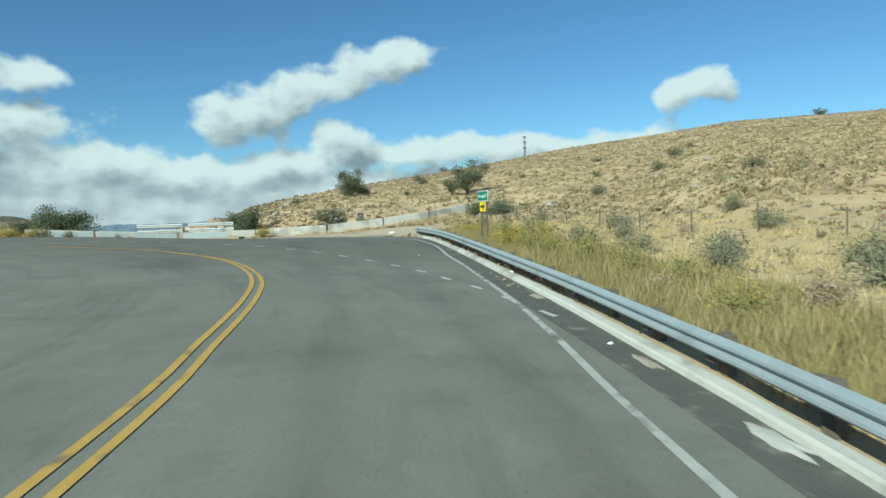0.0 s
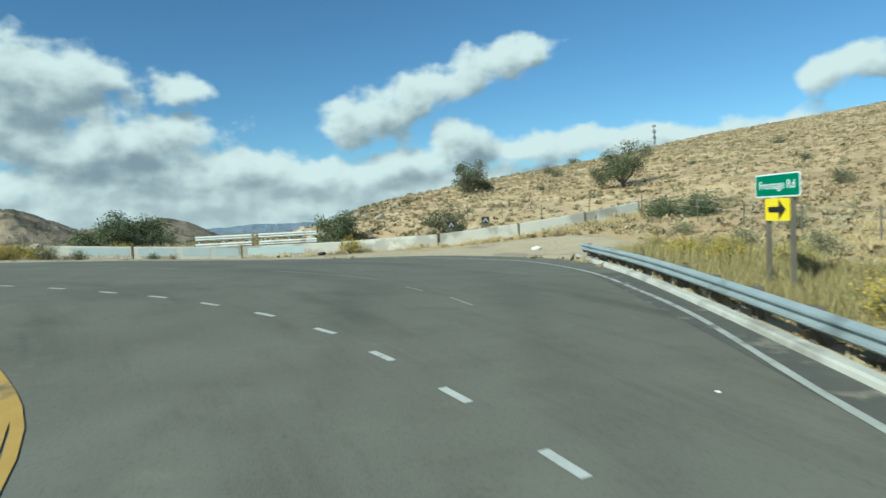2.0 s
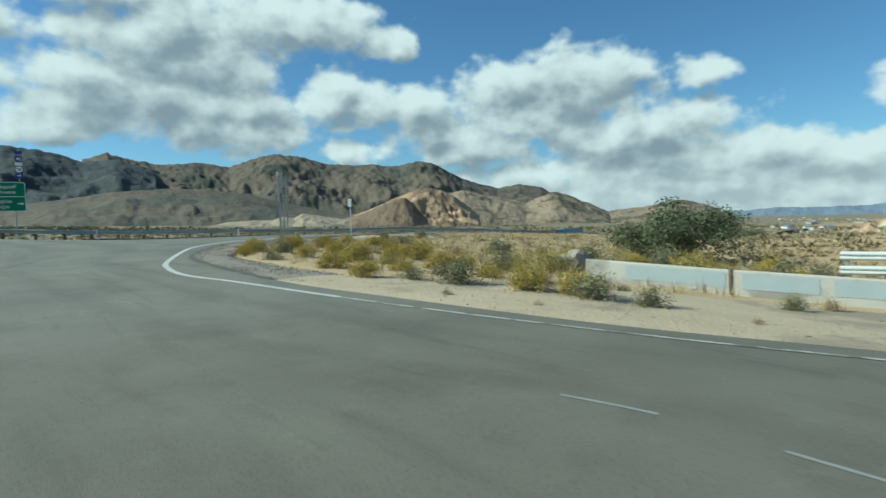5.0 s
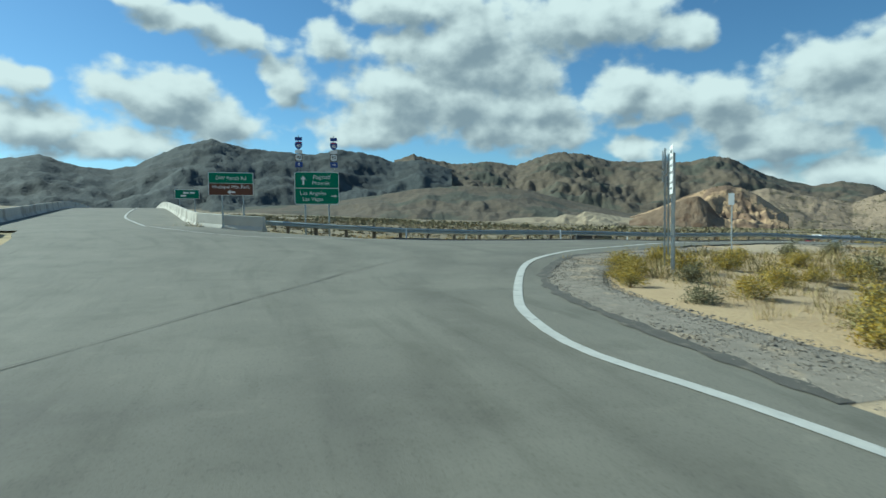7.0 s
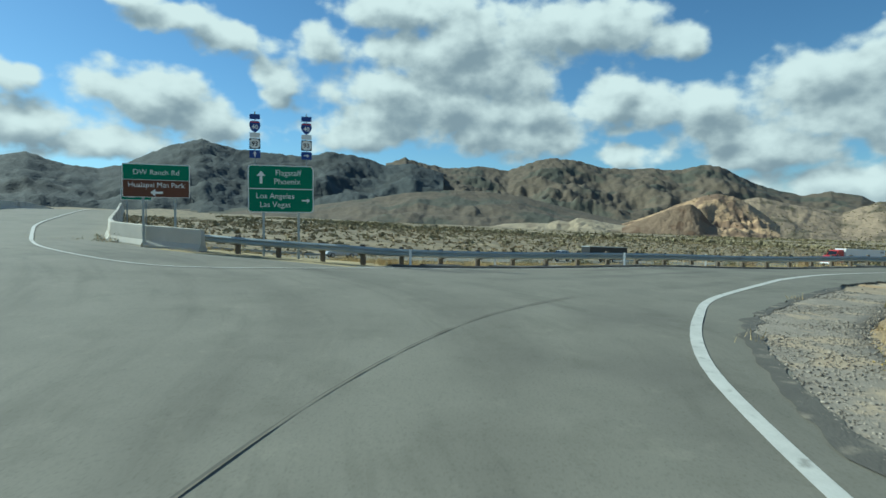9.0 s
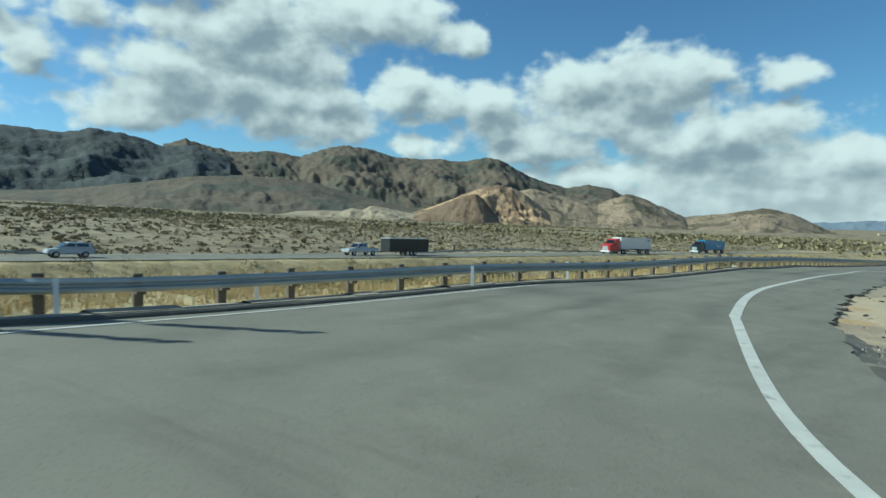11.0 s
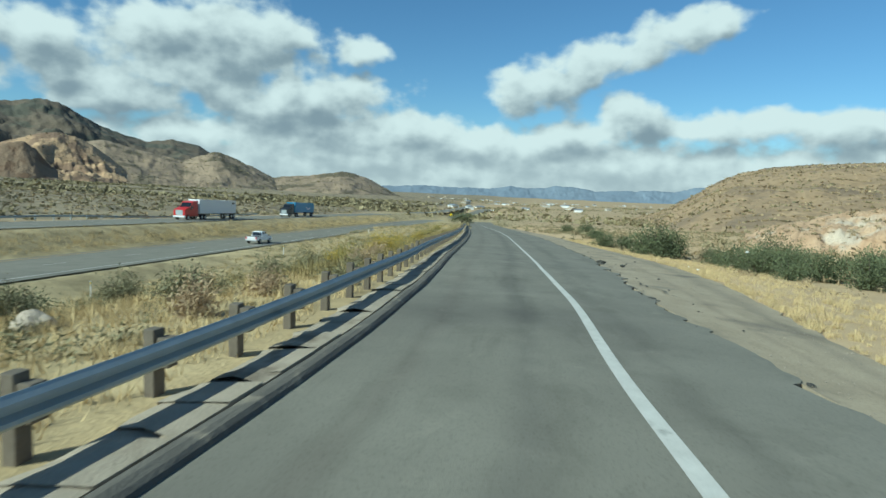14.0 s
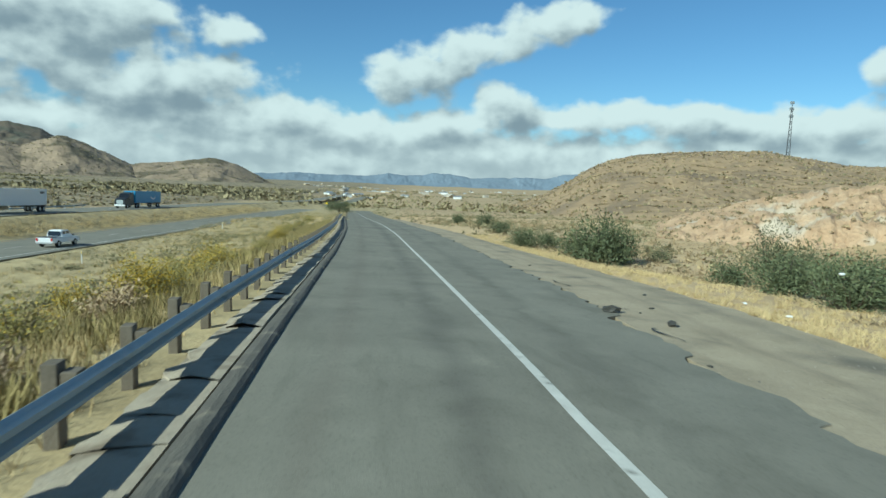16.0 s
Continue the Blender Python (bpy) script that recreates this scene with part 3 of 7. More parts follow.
ROADS = [ROAD_L + ROAD_R[::-1], RAMP_L + RAMP_R[::-1], RAMP_R[4:13] + OLD_R[::-1]]
LAYBY_IN = [(-1.6, 41.5), (-4.2, 44.6), (-6.7, 46.3), (-10.4, 47.6), (-16, 46.9), (-21.3, 43.4), (-25, 41.0), (-31, 39.1), (-36, 37.8)]
LAYBY_OUT = [(1.5, 45), (-0.5, 52), (-4, 54.2), (-9.5, 53.2), (-16.6, 53.6), (-21.8, 51.8), (-27.5, 48.8), (-32.8, 44.6), (-36.4, 40.3)]
GORE_IN = [(-36, 37.75), (-43, 37.05), (-47.5, 37.85), (-52.3, 40.1), (-55.3, 42.4), (-59, 46.7), (-61, 49.2)]
GORE_OUT = [(-36.4, 40.2), (-43, 38.9), (-47.0, 39.6), (-51.2, 42.0), (-53.8, 44.0), (-57.2, 48.0), (-59.2, 50.4)]
WASH_IN = [(-61.0, 49.4), (-62.3, 51.2), (-64.4, 55.4), (-65.2, 57.6), (-66.9, 61.5)]
WASH_OUT = [(-57.8, 51.5), (-58.5, 53.6), (-60.5, 58), (-61.5, 61), (-63.3, 65)]
SUNK = ROADS + [WASH_IN + WASH_OUT[::-1], LAYBY_IN + LAYBY_OUT[::-1], GORE_IN + GORE_OUT[::-1]]


def curved(pairs_l, pairs_r, across, gap, ragged=0.0):
    """Like loft, but along smooth curves through the control points of each side."""
    l, r = [Vector(p) for p in pairs_l], [Vector(p) for p in pairs_r]

    def spline(p, i, t):
        a, b, c, d = p[max(i - 1, 0)], p[i], p[i + 1], p[min(i + 2, len(p) - 1)]
        return 0.5 * ((2 * b) + (c - a) * t + (2 * a - 5 * b + 4 * c - d) * t * t + (3 * b - a - 3 * c + d) * t ** 3)
    rows = []
    for i in range(len(l) - 1):
        n = max(1, int(max((l[i + 1] - l[i]).length, (r[i + 1] - r[i]).length) / gap))
        for k in range(n):
            a, b = spline(l, i, k / n), spline(r, i, k / n)
            if ragged:
                b = b + (b - a).normalized() * ragged * (noise.noise((b.x * 0.5, b.y * 0.5, 3.0)) + 0.8 * noise.noise((b.x * 1.6, b.y * 1.6, 8.0)) + 0.5 * noise.noise((b.x * 4.1, b.y * 4.1, 2.0)))
            rows.append([a.lerp(b, j / across) for j in range(across + 1)])
    rows.append([l[-1].lerp(r[-1], j / across) for j in range(across + 1)])
    return rows


def road(name, left, right, mat, lift, across, gap, label, ragged=0.0, dip=0, sink=0.03):
    rows = [drape(r, lift) for r in curved(left, right, across, gap, ragged)]
    for i in range(dip):      # the first rows rise out of the road below
        rows[i] = [(x, y, z - sink * (1 - i / dip)) for x, y, z in rows[i]]
    for r in rows:      # the edges turn down into the ground
        r.insert(0, (r[0][0], r[0][1], r[0][2] - 0.12))
        r.append((r[-1][0], r[-1][1], r[-1][2] - 0.12))
    ob = grid_mesh(name, rows, mat, smooth=False)
    width = ob.data.attributes.new("across", "FLOAT", "POINT")
    width.data.foreach_set("value", np.tile(np.clip((np.arange(across + 3) - 1) / across, 0, 1), len(rows)))
    lane = ob.data.attributes.new("lane", "FLOAT_VECTOR", "POINT")
    mid = np.array([r[len(r) // 2] for r in rows])
    run = np.concatenate([[0], np.cumsum(np.linalg.norm(np.diff(mid, axis=0), axis=1))])
    wide = np.array([np.linalg.norm(np.subtract(r[0], r[-1])) for r in rows])
    share = np.clip((np.arange(across + 3) - 1) / across, 0, 1)
    co = np.zeros((len(rows), across + 3, 3))
    co[:, :, 0], co[:, :, 1] = share[None] * np.convolve(np.pad(wide, 12, mode="edge"), np.ones(25) / 25, "valid")[:, None] * 0.9, run[:, None] * 0.11
    lane.data.foreach_set("vector", co.ravel())
    worn_in = np.repeat(step(1, 14, run) if dip else np.ones(len(rows)), across + 3)      # wheel tracks begin some way along
    ob.data.attributes.new("wear", "FLOAT", "POINT").data.foreach_set("value", worn_in.astype(np.float32))
    curve_dark = ob.data.attributes.new("curve_dark", "FLOAT", "POINT")
    flat_rows = np.array([p for r in rows for p in r])
    wob = np.array([2.5 * noise.noise((p[0] * 0.12, p[1] * 0.12, 6.0)) for p in flat_rows])
    curve_dark.data.foreach_set("value", (step(17, 26, flat_rows[:, 1] + wob) * step(-35, -27, flat_rows[:, 0] + wob)).astype(np.float32))
    return tagged(ob, label, "road", kind="structure")


road("road", ROAD_L, ROAD_R, ASPHALT, 0.05, 26, 1.0, "grey weathered asphalt of the curving road")
road("ramp_road", RAMP_L, RAMP_R, RAMP, 0.055, 14, 0.25, "dark asphalt freeway ramp running downhill", 0.36, 26)
road("worn_shoulder", RAMP_R[4:13], OLD_R, OLD, 0.03, 8, 0.6, "pale dusty broken asphalt shoulder beside the ramp", 0.25, 9, 0.14)


def strip(name, line, width, mat, label, lift=0.061, gap=0.8, category="road marking", end=None, vary=0.0):
    pts = resample(line, gap)
    rows = []
    for i, p in enumerate(pts):
        d = (pts[min(i + 1, len(pts) - 1)] - pts[max(i - 1, 0)]).normalized()
        w = width + ((end or width) - width) * i / max(1, len(pts) - 1)
        w *= max(0.15, 1 + vary * 2 * noise.noise((p.x * 1.7, p.y * 1.7, 5.0)))
        n = Vector((d.y, -d.x)) * w / 2
        rows.append(drape([p - n, p + n], lift))
    return tagged(grid_mesh(name, rows, mat, smooth=False), label, category, kind="structure")


EDGE = [(4.6, -20), (3.0, -5), (2.03, 6), (1.8, 9.8), (1.5, 13.5), (0.96, 18), (0.55, 21.2), (0.1, 24.2), (-0.35, 28.7), (-0.95, 32), (-1.95, 36.6), (-3.8, 41.2), (-5.5, 43.2), (-7.6, 45.1), (-10.4, 46.5), (-13, 46.6), (-15.6, 45.8), (-18, 44.5), (-20.6, 42.7), (-23.6, 40.7), (-27.3, 39.2), (-31.5, 37.9), (-36, 36.6), (-38.7, 35.6), (-41.2, 35.5), (-43.3, 35.85), (-48.2, 37.25), (-51.5, 38.5), (-55, 40.6), (-58.6, 43.4), (-63.7, 49.3), (-65.9, 52.7), (-67.8, 56.2), (-69.2, 59.6), (-70.5, 63), (-72.6, 69), (-75.7, 77), (-79.15, 86.5), (-84.8, 101.3), (-96.5, 131.5), (-110.5, 165), (-126.5, 201), (-167, 297)]
strip("edge_line", EDGE[:22], 0.13, WORNWHITE, "worn white edge line round the outside of the curve", vary=0.12)
strip("edge_line", EDGE[21:31], 0.22, WHITE, "broad white edge line round the gore of the ramp")
strip("edge_line", EDGE[30:37], 0.26, WHITE, "tapering white edge line where the ramp begins", end=0.15)
strip("edge_line", EDGE[36:], 0.15, WHITE, "solid white edge line along the ramp")
YEL = [(-2.3, -25), (-2.8, -5), (-3.3, 5.7), (-3.75, 9.5), (-4.25, 13), (-4.9, 16), (-5.6, 18), (-6.6, 20), (-7.8, 21.7), (-9.2, 23), (-11.4, 24.5), (-13.2, 25.3), (-17, 26.3)]
for o in (-0.15, 0.15):
    strip("centre_line", [(x + o, y - o * 0.4) for x, y in YEL], 0.12, YELLOW, "double yellow centre line worn into the asphalt")
LANE = [(2.0, 12.1), (1.4, 13.9), (0.78, 15.6), (0.02, 17.3), (-0.75, 19.0), (-1.65, 20.55), (-2.7, 22.1), (-3.9, 23.7), (-5.2, 25.2), (-6.6, 26.6), (-8.3, 27.8), (-10.0, 28.7), (-11.8, 29.5), (-13.6, 30.1), (-15.6, 30.7), (-17.6, 31.1), (-19.7, 31.3)]
for (x0, y0), (x1, y1) in zip(LANE, LANE[1:]):
    d = Vector((x1 - x0, y1 - y0)).normalized()
    a, b = Vector((x0, y0)) - d * 0.3, Vector((x0, y0)) + d * 0.3
    ob = grid_mesh("lane_dash", [drape([p - Vector((d.y, -d.x)) * 0.06, p + Vector((d.y, -d.x)) * 0.06], 0.057) for p in (a, b)], WHITE)
    tagged(ob, "short white guide dash painted through the curve", "road marking", "guide dashes", "structure")
strip("edge_line", [(-72.6, 18.7), (-68, 21.1), (-64.7, 24.0), (-62.9, 26.6), (-62.9, 28.6), (-64, 31.5), (-66.2, 35.2), (-68.6, 42), (-70.8, 49)], 0.13, WHITE, "thin white line from the overpass to the ramp", 0.064)
strip("crack", [(-37.5, 26.9), (-40.5, 28.3), (-44.8, 30.2), (-46.6, 31.0), (-50, 32.4), (-53, 34.1), (-55.6, 36.1), (-58.2, 38.9)], 0.028, SKIDDARK, "dark tar-sealed pavement joint", 0.072, 0.3, category="crack", vary=0.9)
for old in ([(-22.3, 36.64), (-21.7, 36.88), (-21.2, 37.05)], [(-19.9, 37.2), (-19.2, 37.28), (-18.6, 37.36)], [(-17.4, 37.45), (-17.0, 37.45), (-16.6, 37.43)], [(-12.8, 37.1), (-10.9, 36.2), (-9.2, 35.2), (-7.9, 34.2)], [(-6.7, 32.4), (-6.1, 31.7)], [(-5.2, 30.6), (-4.5, 29.5)]):
    strip("faded_line", old, 0.07, FADED, "faded old lane line in the curve", 0.056, 0.4)
for skid in ([(-14, 40.5), (-9.5, 39.5), (-6, 37)], [(-9, 42), (-5, 39), (-3, 35)]):
    strip("tyre_mark", skid, 0.2, SKID, "dark rubber tyre mark on the asphalt", 0.054, 0.5, "tyre mark")
strip("patch", [(5.3, -20), (4.2, -5), (3.5, 2), (2.9, 8), (2.1, 13.5), (1.4, 18.5), (0.4, 25), (-0.6, 31), (-1.4, 36)], 1.0, GUTTER, "dark dirty gutter asphalt beside the kerb", 0.056, 0.8, "gutter")

# the freeway below
for near, far, name in ((-85.5, -97.5, "near"), (-107.5, -119.5, "far")):
    up = 0 if name == "near" else 2.2
    rows = []
    for s in range(-60, 901, 12):
        rows.append([(*on_way(s, near + (far - near) * j / 4), -4.4 - 0.034 * (min(s, 570) - 150) - 0.016 * max(0, s - 570) + 0.03 + up) for j in range(5)])
    tagged(grid_mesh("freeway", rows, RAMP, smooth=False), "grey asphalt freeway carriageway", "road", kind="structure")
    for lat, mat in ((near - 1.2, WHITE), (far + 1.0, YELLOW if name == "near" else WHITE)):
        rows = [[(*on_way(s, lat + o), -4.4 - 0.034 * (min(s, 570) - 150) - 0.016 * max(0, s - 570) + 0.05 + up) for o in (-0.09, 0.09)] for s in range(-60, 901, 12)]
        tagged(grid_mesh("freeway_line", rows, mat, smooth=False), "painted line along the freeway", "road marking", kind="structure")
    for s in range(-20, 320, 12):
        rows = [[(*on_way(s + k, (near + far) / 2 + o), way_z(s + k) + 0.05 + up) for o in (-0.07, 0.07)] for k in (0, 3)]
        tagged(grid_mesh("lane_dash", rows, WHITE, smooth=False), "white lane dash on the freeway", "road marking", "freeway dashes", "structure")

# ---- ground: one sheet to the horizon ----


def axis(a, b, gap, far, grow=1.16):
    mid = list(np.arange(a, b + 0.01, gap))
    lo, hi, g = [], [], gap
    while (hi[-1] if hi else b) < far:
        g *= grow
        hi.append((hi[-1] if hi else b) + g)
        lo.append((lo[-1] if lo else a) - g)
    return np.array(lo[::-1] + mid + hi)


def ground():
    xs, ys = axis(-215, 75, 1.3, 4600), axis(-40, 215, 1.3, 4600)
    X, Y = np.meshgrid(xs, ys)
    x, y = X.ravel(), Y.ravel()
    z = land(x, y)
    on = np.zeros(len(x), bool)
    for poly in SUNK:
        on |= inside(poly, x, y)
    s, lat = x * WAY.x + y * WAY.y, x * OUT.x + y * OUT.y
    for near, far, up in ((-85.5, -97.5, 0), (-107.5, -119.5, 2.2)):
        strip_on = (lat < near + 1) & (lat > far - 1) & (s > -62) & (s < 905)
        target = -4.4 - 0.034 * (np.minimum(s, 570) - 150) - 0.016 * np.maximum(0, s - 570) + up
        w = step(4.5, 1.0, np.abs(lat - (near + far) / 2) - 6) * step(-75, -60, s) * step(920, 880, s)
        z = z * (1 - w) + target * w
        on |= strip_on
    d = np.hypot(x + 40, y - 40)
    rough = np.array([noise.fractal((a * 0.11, b * 0.11, 0.3), 1.0, 2.0, 5) for a, b in zip(x, y)])
    wide = np.array([noise.fractal((a * 0.006, b * 0.006, 7.3), 1.0, 2.0, 4) for a, b in zip(x, y)])
    z = z + np.where(on, -0.1, rough * (0.07 + 0.25 * step(90, 260, d))) + wide * 7 * step(250, 900, d)
    m = len(xs)
    i = np.arange(len(ys) - 1)[:, None] * m + np.arange(m - 1)[None]
    faces = np.stack([i, i + 1, i + m + 1, i + m], 2).reshape(-1, 4)
    ob = link_mesh("ground", np.stack([x, y, z], 1).tolist(), faces.tolist(), SOIL, smooth=True)
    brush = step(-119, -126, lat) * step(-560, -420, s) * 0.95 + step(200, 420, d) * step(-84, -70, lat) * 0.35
    grass = step(-122, -118, lat) * step(-48, -54, lat) * step(-60, 0, s) * step(700, 400, s) * 0.85
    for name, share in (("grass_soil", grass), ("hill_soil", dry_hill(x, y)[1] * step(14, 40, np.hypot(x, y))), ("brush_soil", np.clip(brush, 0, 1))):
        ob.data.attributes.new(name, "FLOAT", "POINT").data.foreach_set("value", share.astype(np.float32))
    return tagged(ob, "dry sandy desert ground with gravel", "ground", kind="structure")


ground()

# ---- hills and mountains round about ----
HUB = Vector((-40, 35))


def range_of(name, skyline, r_in, r_top, r_out, mat, label, z_in=0.0, rough=0.35, seed=0, gap=0.3, rows=30, jag=0.02, freq=0.004, power=1.0, z_out=-60, hub=HUB, eye=3.5, gullies=1.0, spur=0.75):
    """A ridge seen all along its length: its crest follows the skyline (azimuth, elevation in degrees), gullies run down its side."""
    az0, az1 = skyline[0][0], skyline[-1][0]
    n = int((az1 - az0) / gap) + 1
    sx, sy = [p[0] for p in skyline], [p[1] for p in skyline]
    verts = []
    for i in range(rows + 6):
        for k in range(n):
            az = az0 + (az1 - az0) * k / (n - 1)
            a = radians(az)
            ux, uy = -math.sin(a), math.cos(a)
            top = eye + r_top * math.tan(radians(np.interp(az, sx, sy)))
            if i <= rows:
                t = i / rows
                r = r_in + (r_top - r_in) * t
            else:
                t = 1 - (i - rows) / 6
                r = r_top + (r_out - r_top) * (1 - t)
            px, py = hub.x + ux * r, hub.y + uy * r
            g = noise.fractal((px * freq + seed, py * freq, seed * 1.7), 0.9, 2.1, 6)
            side_az = az + 1.6 * noise.noise((az * 0.3, t * 2.2, seed)) + 0.5 * noise.noise((az * 1.1, t * 5, seed))
            gully = 1 - math.sqrt(noise.fractal((side_az * spur + seed + t * spur * 2.2, t * 1.6, seed), 0.8, 2.2, 3) ** 2 + 0.02) * 2.2
            lift = t ** power
            if i <= rows:
                low = z_in + (top - z_in) * lift
                dent = (top - z_in) * rough * math.sin(math.pi * min(t * 1.02, 1)) * (0.7 * g - 0.26 * gullies * gully)
                fine = (top - z_in) * jag * noise.fractal((px * freq * 7, py * freq * 7, seed), 0.8, 2.0, 4) * min(1, t * 3)
                z = min(low + dent + fine, eye + r * math.tan(radians(np.interp(az, sx, sy))) + (fine if t > 0.97 else 0) * 0.6)
            else:
                z = z_out + (top - z_out) * t
            verts.append((px, py, z))
    faces = [(i * n + k, i * n + k + 1, (i + 1) * n + k + 1, (i + 1) * n + k) for i in range(rows + 5) for k in range(n - 1)]
    ob = link_mesh(name, verts, faces, mat, smooth=True)
    return tagged(ob, label, "mountain", kind="structure")


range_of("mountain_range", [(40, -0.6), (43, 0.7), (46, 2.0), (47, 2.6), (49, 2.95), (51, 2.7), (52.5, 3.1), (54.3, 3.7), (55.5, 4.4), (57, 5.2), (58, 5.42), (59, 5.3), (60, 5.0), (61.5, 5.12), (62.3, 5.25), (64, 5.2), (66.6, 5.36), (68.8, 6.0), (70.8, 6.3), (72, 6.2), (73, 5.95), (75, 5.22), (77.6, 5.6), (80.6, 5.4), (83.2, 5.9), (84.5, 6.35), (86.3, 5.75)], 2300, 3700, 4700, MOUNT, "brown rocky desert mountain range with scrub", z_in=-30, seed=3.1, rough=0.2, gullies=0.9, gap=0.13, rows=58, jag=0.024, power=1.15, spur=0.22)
range_of("mountain_range", [(81, 5.0), (84, 5.8), (86.3, 5.65), (88, 6.2), (89.4, 6.5), (91.5, 6.75), (93.5, 6.3), (97, 6.5), (99.9, 6.8), (102.3, 7.4), (104, 7.0), (105.5, 6.45), (108.2, 5.0), (110, 4.6), (112.4, 4.8), (114.8, 5.6), (117.4, 5.15), (119.5, 4.4), (126, 4.8), (134, 3.2), (150, 2.0)], 1900, 3500, 4600, CLOUD_SHADED, "mountain range coloured dark blue-grey for cloud shadow and haze", z_in=-30, seed=9.4, rough=0.16, gullies=0.8, gap=0.18, rows=48, jag=0.02, power=1.1, spur=0.16)
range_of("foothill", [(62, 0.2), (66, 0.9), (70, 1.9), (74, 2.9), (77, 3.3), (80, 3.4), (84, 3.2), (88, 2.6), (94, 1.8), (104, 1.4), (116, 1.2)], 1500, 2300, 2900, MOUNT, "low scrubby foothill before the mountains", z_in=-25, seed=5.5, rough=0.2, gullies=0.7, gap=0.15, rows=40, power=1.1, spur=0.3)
range_of("foothill", [(40.3, -0.3), (41, 0.2), (42.3, 0.8), (44, 1.6), (45.3, 2.1), (45.9, 2.15), (46.6, 1.9), (48.2, 1.3), (50, 1.7), (52, 2.1), (54, 2.6), (56, 2.3), (58, 1.2)], 1700, 2300, 2900, FOOTHILL, "rounded brown desert hill with rocky top", z_in=-60, seed=1.2, rough=0.17, gullies=0.8, gap=0.1, rows=40, jag=0.03, spur=0.4)
range_of("foothill", [(28.6, -1.5), (30.2, -0.9), (31.5, -0.2), (33, 0.55), (34.4, 0.85), (35.2, 0.95), (36.2, 0.75), (38, 0.45), (40, 0.3), (41.5, 0.1), (44, -0.6)], 1700, 2300, 2800, FOOTHILL, "low brown desert hill", z_in=-75, seed=2.2, rough=0.17, gullies=0.8, gap=0.1, rows=36, jag=0.03, spur=0.4)
range_of("quarry_hill", [(52.5, 0.2), (53.6, 1.2), (54.8, 2.1), (56, 2.75), (57.2, 3.0), (58.3, 2.85), (59.2, 2.55), (60.4, 2.1), (62, 1.4), (63.7, 0.8), (65, 0.4)], 1150, 1500, 1800, QUARRY, "orange cut rock hill of a quarry", z_in=-22, seed=4.4, gap=0.1, freq=0.012)
range_of("quarry_face", [(57.2, 0.1), (57.9, 0.7), (58.6, 1.7), (59.4, 2.2), (60.4, 1.95), (61.4, 1.6), (62.6, 1.1), (63.9, 0.6), (65, 0.1)], 1080, 1145, 1160, CUTFACE, "dark brown cut face of the quarry", z_in=-20, seed=2.9, gap=0.08, freq=0.012, rough=0.12, gullies=0.4, jag=0.03)
range_of("spoil_heap", [(63.5, 0.1), (65.2, 0.35), (66.5, 0.55), (67.3, 0.75), (68.2, 0.9), (68.9, 0.95), (69.6, 0.6), (70.6, 0.75), (71.5, 0.45), (73, 0.5), (75.4, 0.4), (77, 0.1)], 1050, 1250, 1400, SPOIL, "pale heaps of quarry spoil", z_in=-15, seed=6.4, gap=0.12, freq=0.02)
range_of("mesa", [(-8, 0.5), (-3, 0.6), (0, 0.75), (2.7, 0.72), (4, 0.6), (5, 0.3), (6.5, 0.2), (8, 0.22), (10, 0.12), (12, 0.05), (14, 0.3), (15.5, 0.35), (16.5, 0.1), (18.2, 0.08), (19.6, 0.2), (21, -0.05), (23.9, -0.1), (25.4, -0.1), (27, 0.0), (30, -0.15), (34, -0.2), (38, -0.2)], 4300, 4550, 4800, MESA, "far mesas tinted haze-blue beyond the valley", z_in=-75, seed=7.7, gap=0.08, rows=14, rough=0.2, jag=0.1, freq=0.0016)

NORTH = Vector((-75.7, 70.3))
range_of("north_hill", [(-34, 0.8), (-26, 1.4), (-21, 1.95), (-18.5, 2.1), (-16.7, 2.4), (-14.5, 2.8), (-12.7, 3.08), (-9, 3.02), (-6.2, 2.88), (-4, 2.7), (-2.1, 2.42), (-0.7, 2.05), (0.8, 1.45), (2.7, 0.15), (5, -1.2), (8, -2.3), (9.5, -3.2)], 250, 640, 820, HILLSIDE, "smooth brown desert hill with scattered rocks", z_in=-20, seed=8.1, gap=0.15, freq=0.012, rough=0.2, hub=NORTH, eye=4.7, power=0.8, gullies=0.0)
range_of("cutbank", [(-34, 1.6), (-28, 1.1), (-24, 0.9), (-21, 0.6), (-19, 0.35), (-17, 0.2), (-15, -0.4), (-13, -0.7), (-11, -1.3), (-9, -1.9), (-7, -2.4), (-5, -3.2)], 62, 95, 110, BANK, "eroded orange and white rocky bank", z_in=-3.2, seed=3.9, gap=0.12, freq=0.1, rough=0.55, hub=NORTH, eye=4.7, power=0.75, z_out=-2, jag=0.09, gullies=0.15)
# ---- guardrails ----
BEAM = [(0.0, 0.0), (0.03, 0.025), (0.08, 0.06), (0.08, 0.10), (0.0, 0.135), (0.0, 0.175), (0.08, 0.21), (0.08, 0.25), (0.03, 0.285), (0.0, 0.31)]


